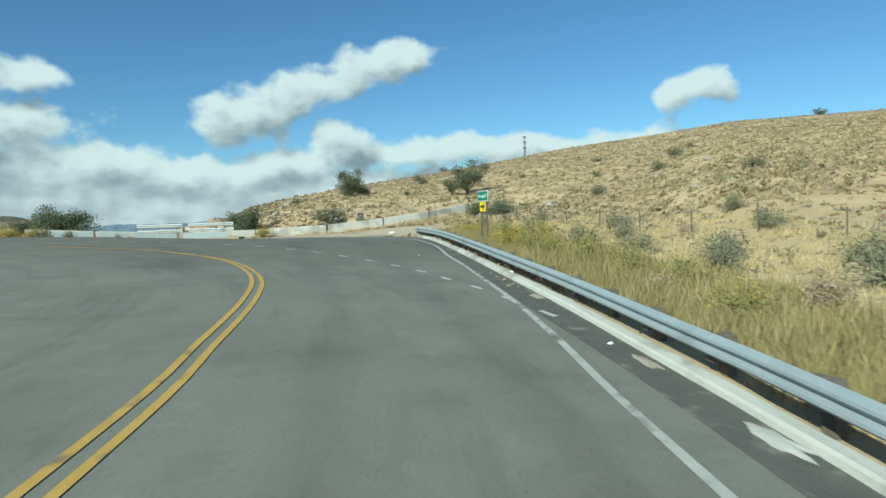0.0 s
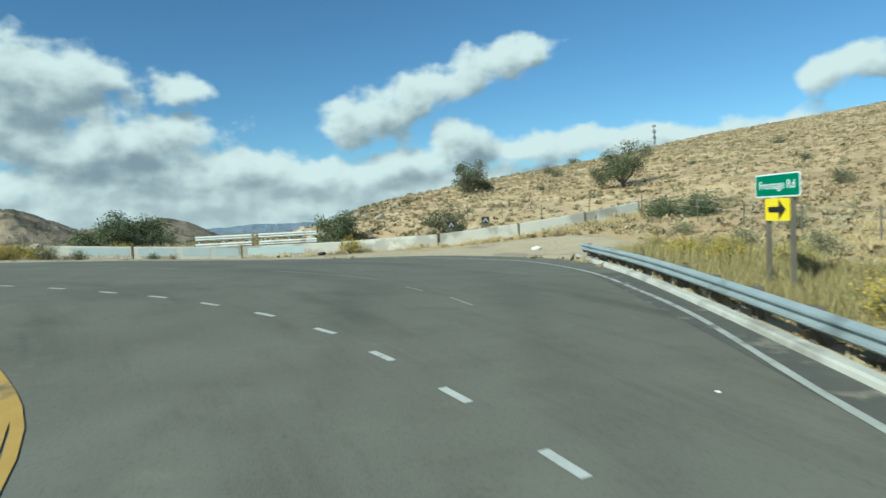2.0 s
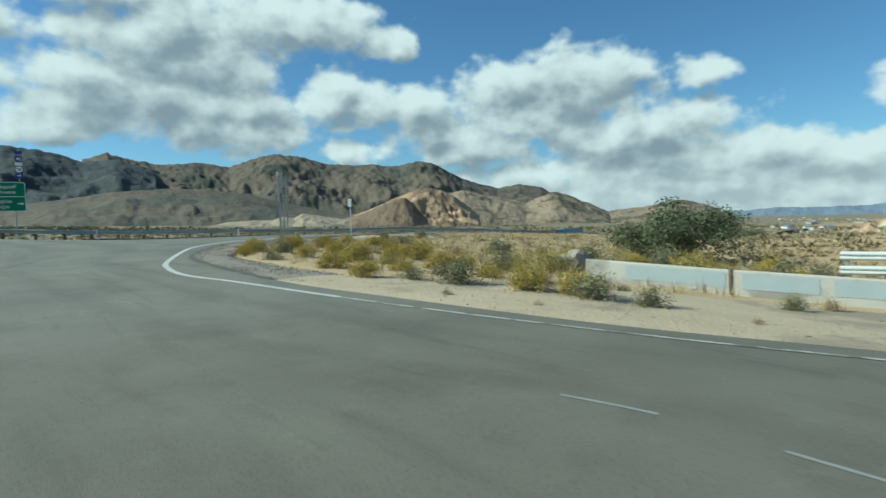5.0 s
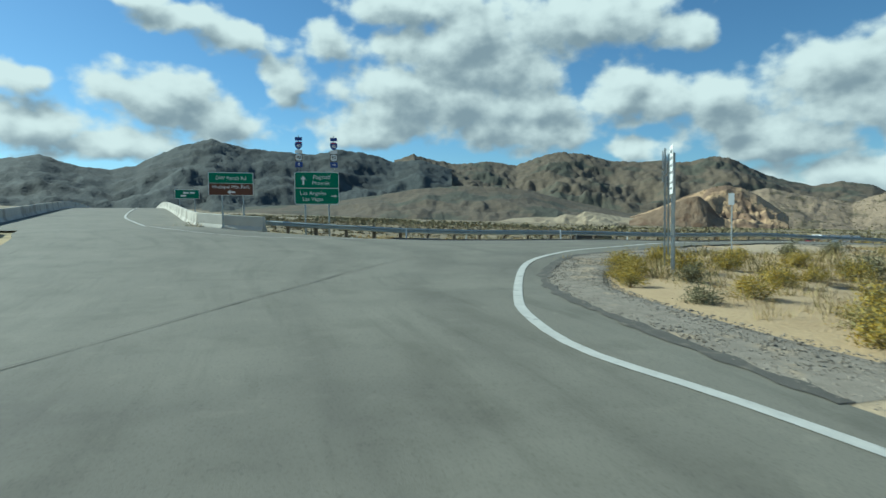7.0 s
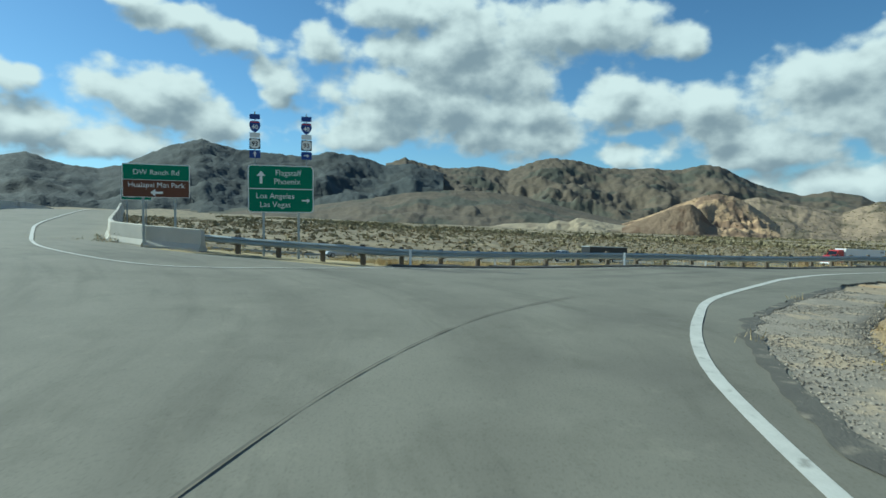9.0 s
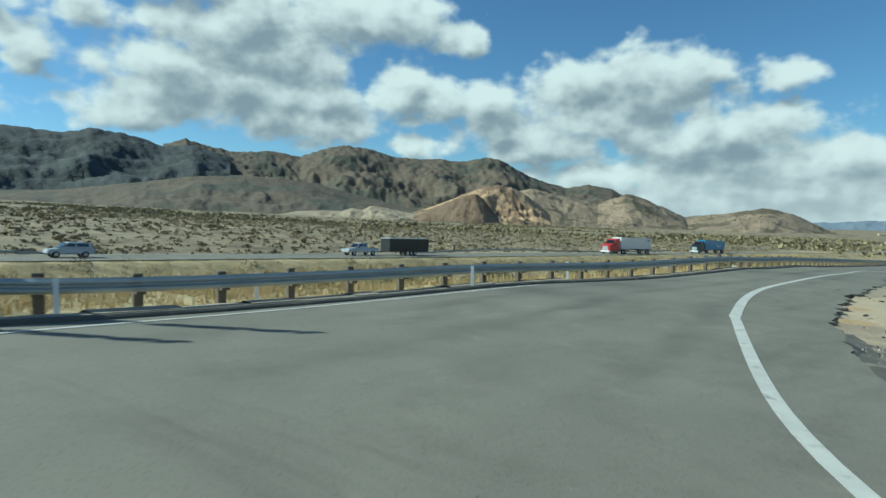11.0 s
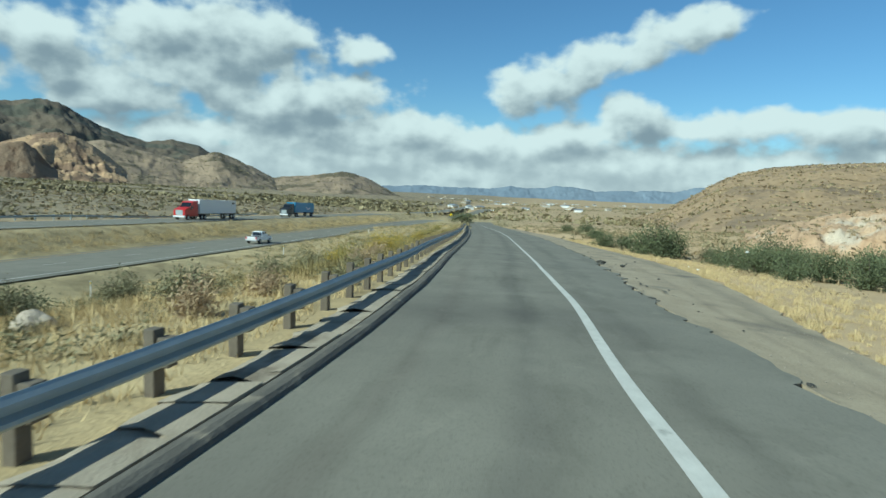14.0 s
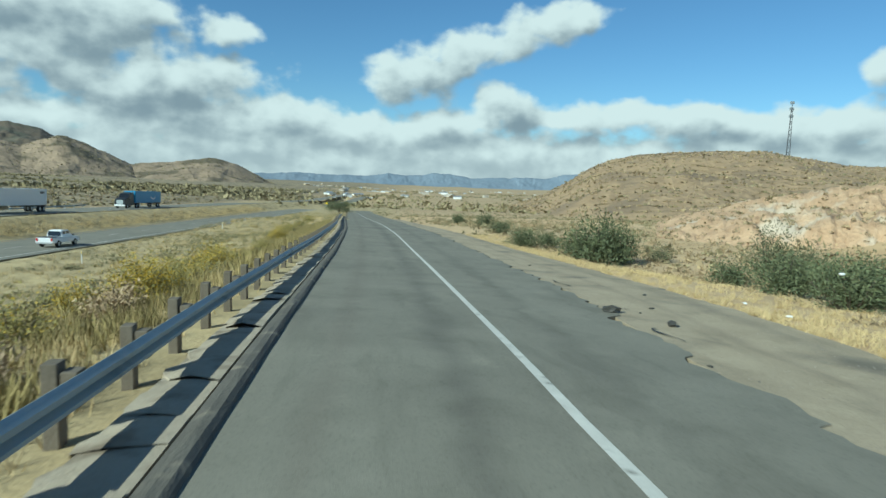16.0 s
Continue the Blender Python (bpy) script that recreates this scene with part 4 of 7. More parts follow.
def guardrail(line, side, label, post_gap=1.905, half_from=None, base=0.0, wood=True, sunk=0.0):
    """W-beam on blocked-out posts; side +1 puts the posts on the right of the line."""
    pts = resample(line, post_gap)
    rail = tagged(new("guardrail"), label, "guardrail")
    fine_pts = resample(line, post_gap / 2)
    rows = []
    prof = [(-o * side, 0.43 + h) for o, h in BEAM]
    prof += [(o + 0.006 * side, h) for o, h in reversed(prof)]
    zs = land([p.x for p in fine_pts], [p.y for p in fine_pts]) + base
    zs = np.convolve(np.pad(zs, 3, mode="edge"), np.ones(7) / 7, "valid")
    for i, p in enumerate(fine_pts):
        d = (fine_pts[min(i + 1, len(fine_pts) - 1)] - fine_pts[max(i - 1, 0)]).normalized()
        n = Vector((d.y, -d.x))
        rows.append([(p.x + n.x * o, p.y + n.y * o, zs[i] + h) for o, h in prof])
    m = len(prof)
    verts = [v for r in rows for v in r]
    faces = [(i * m + j, i * m + (j + 1) % m, (i + 1) * m + (j + 1) % m, (i + 1) * m + j) for i in range(len(rows) - 1) for j in range(m)]
    faces += [tuple(range(m)), tuple((len(rows) - 1) * m + j for j in range(m))]
    link_mesh("beam", verts, faces, STEEL, rail, "galvanised steel W-beam")
    bm = bmesh.new()
    bmesh.ops.create_cube(bm, size=1.0, matrix=Matrix.Translation((0, 0, 0.1)) @ Matrix.Diagonal((0.15, 0.2, 1.4, 1)))
    bmesh.ops.bevel(bm, geom=bm.edges[:], offset=0.008, segments=1, affect="EDGES")
    post = part("post", bm, WOOD if wood else STEEL, rail)
    bm = bmesh.new()
    bmesh.ops.create_cube(bm, size=1.0, matrix=Matrix.Diagonal((0.15, 0.2, 0.36, 1)))
    bmesh.ops.bevel(bm, geom=bm.edges[:], offset=0.008, segments=1, affect="EDGES")
    block = part("block", bm, WOOD if wood else STEEL, rail)
    for i, p in enumerate(pts):
        d = (pts[min(i + 1, len(pts) - 1)] - pts[max(i - 1, 0)]).normalized()
        n = Vector((d.y, -d.x))
        turn = math.degrees(math.atan2(d.y, d.x)) - 90
        z = land_at(p.x, p.y) + base
        q = p + n * side * 0.32
        if i:
            post_i, block_i = post.copy(), block.copy()
            scene.collection.objects.link(post_i), scene.collection.objects.link(block_i)
        else:
            post_i, block_i = post, block
        post_i.matrix_world = pose(q.x, q.y, z - sunk + random.uniform(-0.02, 0.03), 0, 0, turn + random.uniform(-3, 3))
        b = p + n * side * 0.14
        block_i.matrix_world = pose(b.x, b.y, z + 0.545 - sunk * 0.35 + random.uniform(-0.02, 0.02), 0, 0, turn)
    return rail


def kerb(name, line, profile, mat, label, gap=1.0, base=0.0):
    pts = resample(line, gap)
    rows = []
    zs = land([p.x for p in pts], [p.y for p in pts]) + base
    for i, p in enumerate(pts):
        d = (pts[min(i + 1, len(pts) - 1)] - pts[max(i - 1, 0)]).normalized()
        n = Vector((d.y, -d.x))
        rows.append([(p.x + n.x * o, p.y + n.y * o, zs[i] + h + random.uniform(-0.008, 0.008)) for o, h in profile])
    m = len(profile)
    verts = [v for r in rows for v in r]
    faces = [(i * m + j, i * m + j + 1, (i + 1) * m + j + 1, (i + 1) * m + j) for i in range(len(rows) - 1) for j in range(m - 1)]
    faces += [tuple(range(m)), tuple((len(rows) - 1) * m + j for j in range(m))]
    return tagged(link_mesh(name, verts, faces, mat), label, "kerb", kind="structure")


CURB = [(5.6, -30), (4.4, -10), (3.7, 0), (3.22, 6), (2.92, 8.6), (2.36, 13.2), (1.5, 19), (0.25, 27.4), (-1.0, 36), (-2.3, 42.9)]
kerb("kerb", CURB, [(0, -0.1), (0.03, 0.13), (0.06, 0.16), (0.22, 0.17), (0.25, -0.1)], CONCRETE, "pale concrete kerb under the guardrail")
guardrail([(x + 0.36, y) for x, y in CURB], 1, "blue-grey galvanised guardrail along the verge beside shrubs", base=-0.11, sunk=0.14)
DIKE = RAMP_L[1:-1]


def dike_top():
    """Cracked pale slabs of the old shoulder between dike and posts."""
    pts = resample([(x + 0.1, y) for x, y in DIKE], 0.25)
    top = tagged(new("dike_shoulder"), "pale cracked asphalt strip between dike and guardrail", "shoulder", kind="structure")
    i, rng = 0, random.Random(5)
    while i < len(pts) - 8:
        n = rng.randint(3, 9)
        if i > 560:
            n = 30
        rows = []
        tilt, h = rng.uniform(-0.02, 0.03), rng.uniform(0.1, 0.15)
        for k in range(n):
            if i + k + 1 >= len(pts):
                break
            p, d = pts[i + k], (pts[i + k + 1] - pts[i + k]).normalized()
            q = Vector((d.y, -d.x))
            z = land_at(p.x, p.y)
            wide = 0.75 + 0.2 * noise.noise((p.x * 2, p.y * 2, 0))
            skew = d * 0.18 * math.sin(i)
            rows.append([(p.x, p.y, z + h - 0.2), (p.x, p.y, z + h), (p.x - q.x * wide * 0.6 + skew.x, p.y - q.y * wide * 0.6 + skew.y, z + h + tilt), (p.x - q.x * wide + skew.x, p.y - q.y * wide + skew.y, z + h * 0.6), (p.x - q.x * wide, p.y - q.y * wide, z - 0.15)])
        if len(rows) > 1:
            grid_mesh("slab", rows, OLDSLAB, parent=top, smooth=False)
        i += n - 1


dike_top()
kerb("dike_base", [(x + 0.06, y) for x, y in DIKE], [(0.02, -0.1), (0.0, 0.08), (-0.72, 0.06), (-0.8, -0.12)], OLDSLAB, "old asphalt bed under the guardrail")
kerb("dike", [(x + 0.38, y) for x, y in DIKE], [(0.16, -0.1), (0.06, 0.1), (0.0, 0.135), (-0.1, 0.14), (-0.22, 0.11), (-0.26, -0.1)], GUTTER, "black asphalt dike along the ramp edge")
guardrail([(-75.3, 22.8), (-72, 24.5), (-70.0, 28.5), (-69.3, 32.5)] + [(x - 0.95, y + 0.3) for x, y in RAMP_L[1:-2]], -1, "grey steel guardrail with wooden posts along the ramp")
# ---- overpass ----
ALONG = Vector((-0.951, -0.309))
ACROSS = Vector((0.309, -0.951))


def deck_z(d):
    return 4.12 + 0.05 * d - 0.05 * max(0, d - 40) ** 2 / 90 * (1 if d < 85 else 0) - (0 if d < 85 else 1.125 + 0.05 * (d - 85))


def overpass():
    rows = []
    for d in range(-2, 131, 4):
        p = Vector((-73.0, 21.9)) + ALONG * d
        r = []
        for j in range(9):
            q = p + ACROSS * (12.4 * j / 8)
            r.append((q.x, q.y, deck_z(d) + 0.03))
        r.insert(0, (r[0][0], r[0][1], r[0][2] - 1.3))
        r.append((r[-1][0], r[-1][1], r[-1][2] - 1.3))
        rows.append(r)
    deck = tagged(grid_mesh("overpass", rows, ASPHALT, smooth=False), "asphalt deck of the overpass over the freeway", "bridge", kind="structure")
    for lat in (-83.5, -100, -122, -144, -161):
        d = (-lat - 64) / 0.999
        p = Vector((-73.0, 21.9)) + ALONG * d + ACROSS * 6
        bm = bmesh.new()
        h = deck_z(d) + 5
        bmesh.ops.create_cube(bm, size=1.0, matrix=Matrix.Translation((0, 0, h / 2 - 1)) @ Matrix.Diagonal((0.9, 10.5, h, 1)))
        bmesh.ops.bevel(bm, geom=bm.edges[:], offset=0.1, segments=2, affect="EDGES")
        pier = part("pier", bm, CONCRETE, deck, "concrete bridge pier")
        pier.matrix_world = pose(p.x, p.y, -4, 0, 0, math.degrees(math.atan2(ALONG.y, ALONG.x)))


overpass()


def parapet(line, z_of, height, label, gap=3.0, name="parapet"):
    """Concrete barrier with sloping faces, in separate cast lengths."""
    wall = tagged(new(name), label, "barrier")
    pts = resample(line, gap)
    for a, b in zip(pts, pts[1:]):
        d = (b - a).normalized()
        n = Vector((d.y, -d.x))
        a2, b2 = a + d * 0.012, b - d * 0.012
        prof = [(-0.28, -0.3), (-0.28, 0.08), (-0.15, 0.3), (-0.1, height - 0.03), (-0.07, height), (0.07, height), (0.1, height - 0.03), (0.15, 0.3), (0.28, 0.08), (0.28, -0.3)]
        v = []
        for p in (a2, b2):
            z = z_of(p)
            v += [(p.x + n.x * o, p.y + n.y * o, z + h) for o, h in prof]
        m = len(prof)
        f = [(j, (j + 1) % m, m + (j + 1) % m, m + j) for j in range(m)] + [tuple(range(m)), tuple(range(m, 2 * m))]
        link_mesh("section", v, f, CONCRETE, wall)
    return wall


def bridge_z(p):
    d = (Vector((p.x, p.y)) - Vector((-73.0, 21.9))).dot(ALONG)
    return deck_z(d) if d > 0 else land_at(p.x, p.y)


rows = []
for p in resample([(-140, -3.4), (-122, 2.0), (-98.4, 8.9), (-86.3, 12.8), (-78.4, 16.1), (-72.6, 18.7)], 2.0):
    rows.append([(p.x + a, p.y + b, bridge_z(p) + 0.07) for a, b in ((-0.03, 0.08), (0.03, -0.08))])
tagged(grid_mesh("edge_line", rows, WHITE, smooth=False), "thin white line along the overpass deck", "road marking", kind="structure")
parapet([(-70.3, 26.6), (-71.2, 24.4), (-73.0, 22.6), (-75.6, 21.0), (-95, 14.8), (-115, 8.3), (-160, -6.3), (-192, -16.7)], bridge_z, 0.95, "pale concrete parapet along the overpass")
q0 = Vector((-73.0, 21.9)) + ACROSS * 12.4
parapet([(-60.5, 14.6), (-66, 13.0), (q0.x + 1, q0.y + 0.4)] + [tuple(q0 + ALONG * d) for d in (20, 50, 80, 120)], bridge_z, 0.95, "long concrete parapet across the overpass")


# ---- low wall behind the sandy lay-by ----
WALL = [(-32.4, 47.8), (-28.2, 50.0), (-22.7, 53.0), (-16.6, 54.7), (-10.2, 54.3), (-5.4, 55.8), (-1.3, 57.2), (2.2, 59.2)]


def low_wall():
    wall = tagged(new("low_wall"), "low pale concrete wall with grey painted-over patches", "wall")
    for k, (a, b) in enumerate(zip(WALL, WALL[1:])):
        a, b = Vector(a), Vector(b)
        d = (b - a).normalized()
        n = Vector((d.y, -d.x))
        a, b = a + d * 0.05, b - d * 0.05
        za, zb = land_at(*a), land_at(*b)
        v = []
        prof = [(-0.16, -0.4), (-0.13, 0.74), (-0.1, 0.78), (0.1, 0.78), (0.13, 0.74), (0.16, -0.4)]
        for p, z in ((a, za), (b, zb)):
            v += [(p.x + n.x * o, p.y + n.y * o, z + h) for o, h in prof]
        m = len(prof)
        f = [(j, (j + 1) % m, m + (j + 1) % m, m + j) for j in range(m)] + [tuple(range(m)), tuple(range(m, 2 * m))]
        section = link_mesh("section", v, f, CONCRETE, wall)
        # squares of grey paint on the face towards the road
        marks = {0: [(0.3, 0.97)], 1: [(0.04, 0.38), (0.44, 0.70), (0.74, 0.97)], 2: [(0.05, 0.62)]}.get(k, [])
        for lo, hi in marks:
            p, q = a.lerp(b, lo), a.lerp(b, hi)
            zp, zq = za + (zb - za) * lo, za + (zb - za) * hi
            s = 1 if (Vector((-20, 35)) - p).dot(n) > 0 else -1
            face = [(p.x + n.x * s * 0.156, p.y + n.y * s * 0.156, zp + 0.2), (q.x + n.x * s * 0.156, q.y + n.y * s * 0.156, zq + 0.2), (q.x + n.x * s * 0.142, q.y + n.y * s * 0.142, zq + 0.68), (p.x + n.x * s * 0.142, p.y + n.y * s * 0.142, zp + 0.68)]
            link_mesh("paint_patch", face, [(0, 1, 2, 3)], PATCH, section, "grey overpainted patch")
        bm = bmesh.new()
        bmesh.ops.create_cube(bm, size=1.0, matrix=Matrix.Translation((0, 0, 0.3)) @ Matrix.Diagonal((0.1, 0.3, 1.04, 1)))
        bmesh.ops.bevel(bm, geom=bm.edges[:], offset=0.01, segments=1, affect="EDGES")
        stub = part("joint_post", bm, WOOD, wall, "dark joint post")
        stub.matrix_world = pose(b.x, b.y, zb, 0, 0, math.degrees(math.atan2(d.y, d.x)))


low_wall()


def box(bm, x0, x1, y0, y1, z0, z1, bevel=0.0):
    r = bmesh.ops.create_cube(bm, size=1.0, matrix=Matrix.Translation(((x0 + x1) / 2, (y0 + y1) / 2, (z0 + z1) / 2)) @ Matrix.Diagonal((x1 - x0, y1 - y0, z1 - z0, 1)))
    if bevel:
        es = list({e for v in r["verts"] for e in v.link_edges})
        bmesh.ops.bevel(bm, geom=es, offset=bevel, segments=2, affect="EDGES")
    return r


def tube(bm, a, b, r0, r1=None, seg=10):
    a, b = Vector(a), Vector(b)
    q = (b - a).to_track_quat("Z", "Y").to_matrix().to_4x4()
    bmesh.ops.create_cone(bm, cap_ends=True, segments=seg, radius1=r0, radius2=r0 if r1 is None else r1, depth=(b - a).length, matrix=Matrix.Translation((a + b) / 2) @ q)


def white_fence():
    a, b = Vector((-27.2, 54.95)), Vector((-19.4, 57.2))
    d = (b - a)
    n = 2
    base = land_at(-24, 56) + 0.17
    m = pose(a.x, a.y, base, 0, 0, math.degrees(math.atan2(d.y, d.x)))
    f = thing("white_fence", m, "white-painted double-rail metal barrier behind the wall", "fence")
    L = d.length
    for lo, hi in ((0, L * 0.46), (L * 0.52, L)):
        for z in (0.62, 1.12):
            prof = [(-o, h) for o, h in BEAM] + [(-o + 0.006, h) for o, h in reversed(BEAM)]
            m = len(prof)
            v = [(x, o, z + h) for x in (lo, hi) for o, h in prof]
            fs = [(j, (j + 1) % m, m + (j + 1) % m, m + j) for j in range(m)] + [tuple(range(m)), tuple(range(m, 2 * m))]
            link_mesh("rail", v, fs, CHALKWHITE, f)
    for x in (0.2, L * 0.23, L * 0.44, L * 0.54, L * 0.77, L - 0.2):
        bm = bmesh.new()
        box(bm, x - 0.06, x + 0.06, 0.03, 0.15, -0.4, 1.45, 0.01)
        part("post", bm, SIGNBACK, f)


white_fence()


def text_part(name, body, size, mat, parent, at, bold=0.0, align="CENTER"):
    """Lettering as a thin mesh, facing -y of its sign."""
    cu = bpy.data.curves.new(name, "FONT")
    cu.body, cu.size, cu.align_x, cu.align_y, cu.extrude, cu.offset = body, size, align, "CENTER", 0.002, bold
    cu.resolution_u = 3
    tmp = bpy.data.objects.new(name, cu)
    scene.collection.objects.link(tmp)
    me = bpy.data.meshes.new_from_object(tmp.evaluated_get(bpy.context.evaluated_depsgraph_get()))
    bpy.data.objects.remove(tmp)
    me.materials.clear()
    me.materials.append(mat)
    ob = new(name, me)
    ob.parent = parent
    ob.matrix_local = pose(*at, 90, 0, 0)
    return ob


def panel(name, w, h, y, z, mat, parent, r=0.06, thick=0.012, x=0.0, label=""):
    """Rounded sheet in the x-z plane, its face towards -y."""
    bm = bmesh.new()
    pts = []
    for cx, cz, a0 in ((w / 2 - r, h / 2 - r, 0), (-w / 2 + r, h / 2 - r, 90), (-w / 2 + r, -h / 2 + r, 180), (w / 2 - r, -h / 2 + r, 270)):
        for k in range(4):
            a = radians(a0 + 30 * k)
            pts.append(bm.verts.new((x + cx + r * math.cos(a), y, z + cz + r * math.sin(a))))
    f = bm.faces.new(pts)
    ext = bmesh.ops.extrude_face_region(bm, geom=[f])
    bmesh.ops.translate(bm, vec=(0, thick, 0), verts=[v for v in ext["geom"] if isinstance(v, bmesh.types.BMVert)])
    return part(name, bm, mat, parent, label)


def arrow_part(parent, x, y, z, s, turn, mat):
    """A broad arrow in the x-z plane; turn 0 points to +x."""
    shape = [(-0.5, -0.1), (0.1, -0.1), (0.1, -0.34), (0.5, 0), (0.1, 0.34), (0.1, 0.1), (-0.5, 0.1)]
    c, sn = math.cos(radians(turn)), math.sin(radians(turn))
    v = [(x + s * (a * c - b * sn), y, z + s * (a * sn + b * c)) for a, b in shape]
    v += [(a, b + 0.003, d) for a, b, d in v]
    n = len(shape)
    f = [tuple(range(n)), tuple(reversed(range(n, 2 * n)))] + [(i, (i + 1) % n, n + (i + 1) % n, n + i) for i in range(n)]
    return link_mesh("arrow", v, f, mat, parent)


def bars(parent, x, y, z, widths, h, mat, gap=0.03):
    total = sum(widths) + gap * (len(widths) - 1)
    c = x - total / 2
    for w in widths:
        bm = bmesh.new()
        box(bm, c, c + w, y - 0.003, y, z - h / 2, z + h / 2)
        part("lettering_bar", bm, mat, parent)
        c += w + gap


def posts(sign, xs, z1, mat, w=0.08, d=0.05, y=0.03, z0=-0.6):
    for x in xs:
        bm = bmesh.new()
        box(bm, x - w / 2, x + w / 2, y, y + d, z0, z1, 0.006)
        part("post", bm, mat, sign)


def facing(x, y, z, towards):
    """Pose whose -y looks towards a plan point."""
    return pose(x, y, z, 0, 0, math.degrees(math.atan2(towards[1] - y, towards[0] - x)) + 90)


def frontage_sign():
    x, y = 2.05, 31.9
    s = thing("street_sign", facing(x, y, land_at(x, y), (-17.3, 26.7)), "green road-name sign above a yellow arrow sign on posts", "sign")
    posts(s, (-0.44, 0.44), 2.1, WOOD, 0.09, 0.09)
    p = panel("sign_panel", 1.64, 0.52, 0.0, 2.38, SIGNWHITE, s, 0.05)
    f = panel("green_face", 1.58, 0.46, -0.005, 2.38, GREEN, p, 0.04, 0.004)
    text_part("lettering", "Frontage Rd", 0.265, SIGNWHITE, p, (0, -0.008, 2.38), 0.0)
    w = panel("arrow_panel", 0.9, 0.5, 0.0, 1.84, SIGNYELLOW, s, 0.04)
    arrow_part(w, 0.0, -0.006, 1.84, 0.64, 0, SIGNBLACK)


frontage_sign()


def shield(parent, x, z, number):
    """Direction plate, interstate shield, plate, route shield and arrow plate, one above another."""
    y = -0.0
    panel("direction_plate", 0.44, 0.22, y, z + 2.05, SIGNBLUE, parent, 0.02, x=x)
    bm = bmesh.new()
    out = [(-0.2, 0.2), (-0.1, 0.235), (0, 0.21), (0.1, 0.235), (0.2, 0.2), (0.235, 0.05), (0.2, -0.1), (0.1, -0.22), (0, -0.27), (-0.1, -0.22), (-0.2, -0.1), (-0.235, 0.05)]
    vs = [bm.verts.new((x + a, y, z + 1.64 + b)) for a, b in out]
    f = bm.faces.new(vs)
    e = bmesh.ops.extrude_face_region(bm, geom=[f])
    bmesh.ops.translate(bm, vec=(0, 0.01, 0), verts=[v for v in e["geom"] if isinstance(v, bmesh.types.BMVert)])
    sh = part("shield", bm, SIGNBLUE, parent, "blue interstate shield")
    bm = bmesh.new()
    box(bm, x - 0.19, x + 0.19, y - 0.004, y, z + 1.79, z + 1.83, 0.0)
    part("red_band", bm, SIGNRED, sh)
    text_part("number", "40", 0.27, SIGNWHITE, sh, (x, -0.006, z + 1.6), 0.004)
    panel("direction_plate", 0.44, 0.22, y, z + 1.25, SIGNWHITE, parent, 0.02, x=x)
    r = panel("route_plate", 0.46, 0.46, y, z + 0.88, SIGNBLACK, parent, 0.02, x=x)
    panel("route_face", 0.4, 0.4, -0.004, z + 0.88, SIGNWHITE, r, 0.12, 0.003, x=x)
    text_part("number", "93", 0.27, SIGNBLACK, r, (x, -0.007, z + 0.87), 0.006)
    return panel("arrow_plate", 0.46, 0.34, y, z + 0.43, SIGNBLUE, parent, 0.02, x=x)


def guide_sign():
    x, y = -70.3, 29.9
    z = 3.0
    s = thing("guide_sign", facing(x, y, z, (-36, 34)), "green freeway guide sign with route shields on steel posts", "sign")
    posts(s, (-0.75, 0.75), 3.0, STEEL, 0.1, 0.08)
    posts(s, (-1.1, 1.1), 6.9, STEEL, 0.05, 0.04, z0=4.0)
    w, h, zc = 2.8, 2.08, 3.55
    p = panel("sign_panel", w, h, 0.0, zc, SIGNWHITE, s, 0.16)
    panel("green_face", w - 0.08, h - 0.08, -0.005, zc, GREEN, p, 0.13, 0.004)
    bm = bmesh.new()
    box(bm, -w / 2 + 0.04, w / 2 - 0.04, -0.009, -0.005, zc - 0.02, zc + 0.02)
    part("divider", bm, SIGNWHITE, p)
    text_part("lettering", "Flagstaff", 0.35, SIGNWHITE, p, (0.3, -0.009, zc + 0.7))
    text_part("lettering", "Phoenix", 0.35, SIGNWHITE, p, (0.26, -0.009, zc + 0.32))
    text_part("lettering", "Los Angeles", 0.34, SIGNWHITE, p, (-0.25, -0.009, zc - 0.32))
    text_part("lettering", "Las Vegas", 0.34, SIGNWHITE, p, (-0.25, -0.009, zc - 0.70))
    arrow_part(p, -0.85, -0.009, zc + 0.5, 0.56, 90, SIGNWHITE)
    arrow_part(p, 1.08, -0.009, zc - 0.5, 0.36, 0, SIGNWHITE)
    a = shield(s, -1.1, 4.62, "40")
    arrow_part(a, -1.1, -0.006, 5.05, 0.24, 90, SIGNWHITE)
    a = shield(s, 1.1, 4.62, "40")
    arrow_part(a, 1.1, -0.006, 5.05, 0.24, 0, SIGNWHITE)


guide_sign()


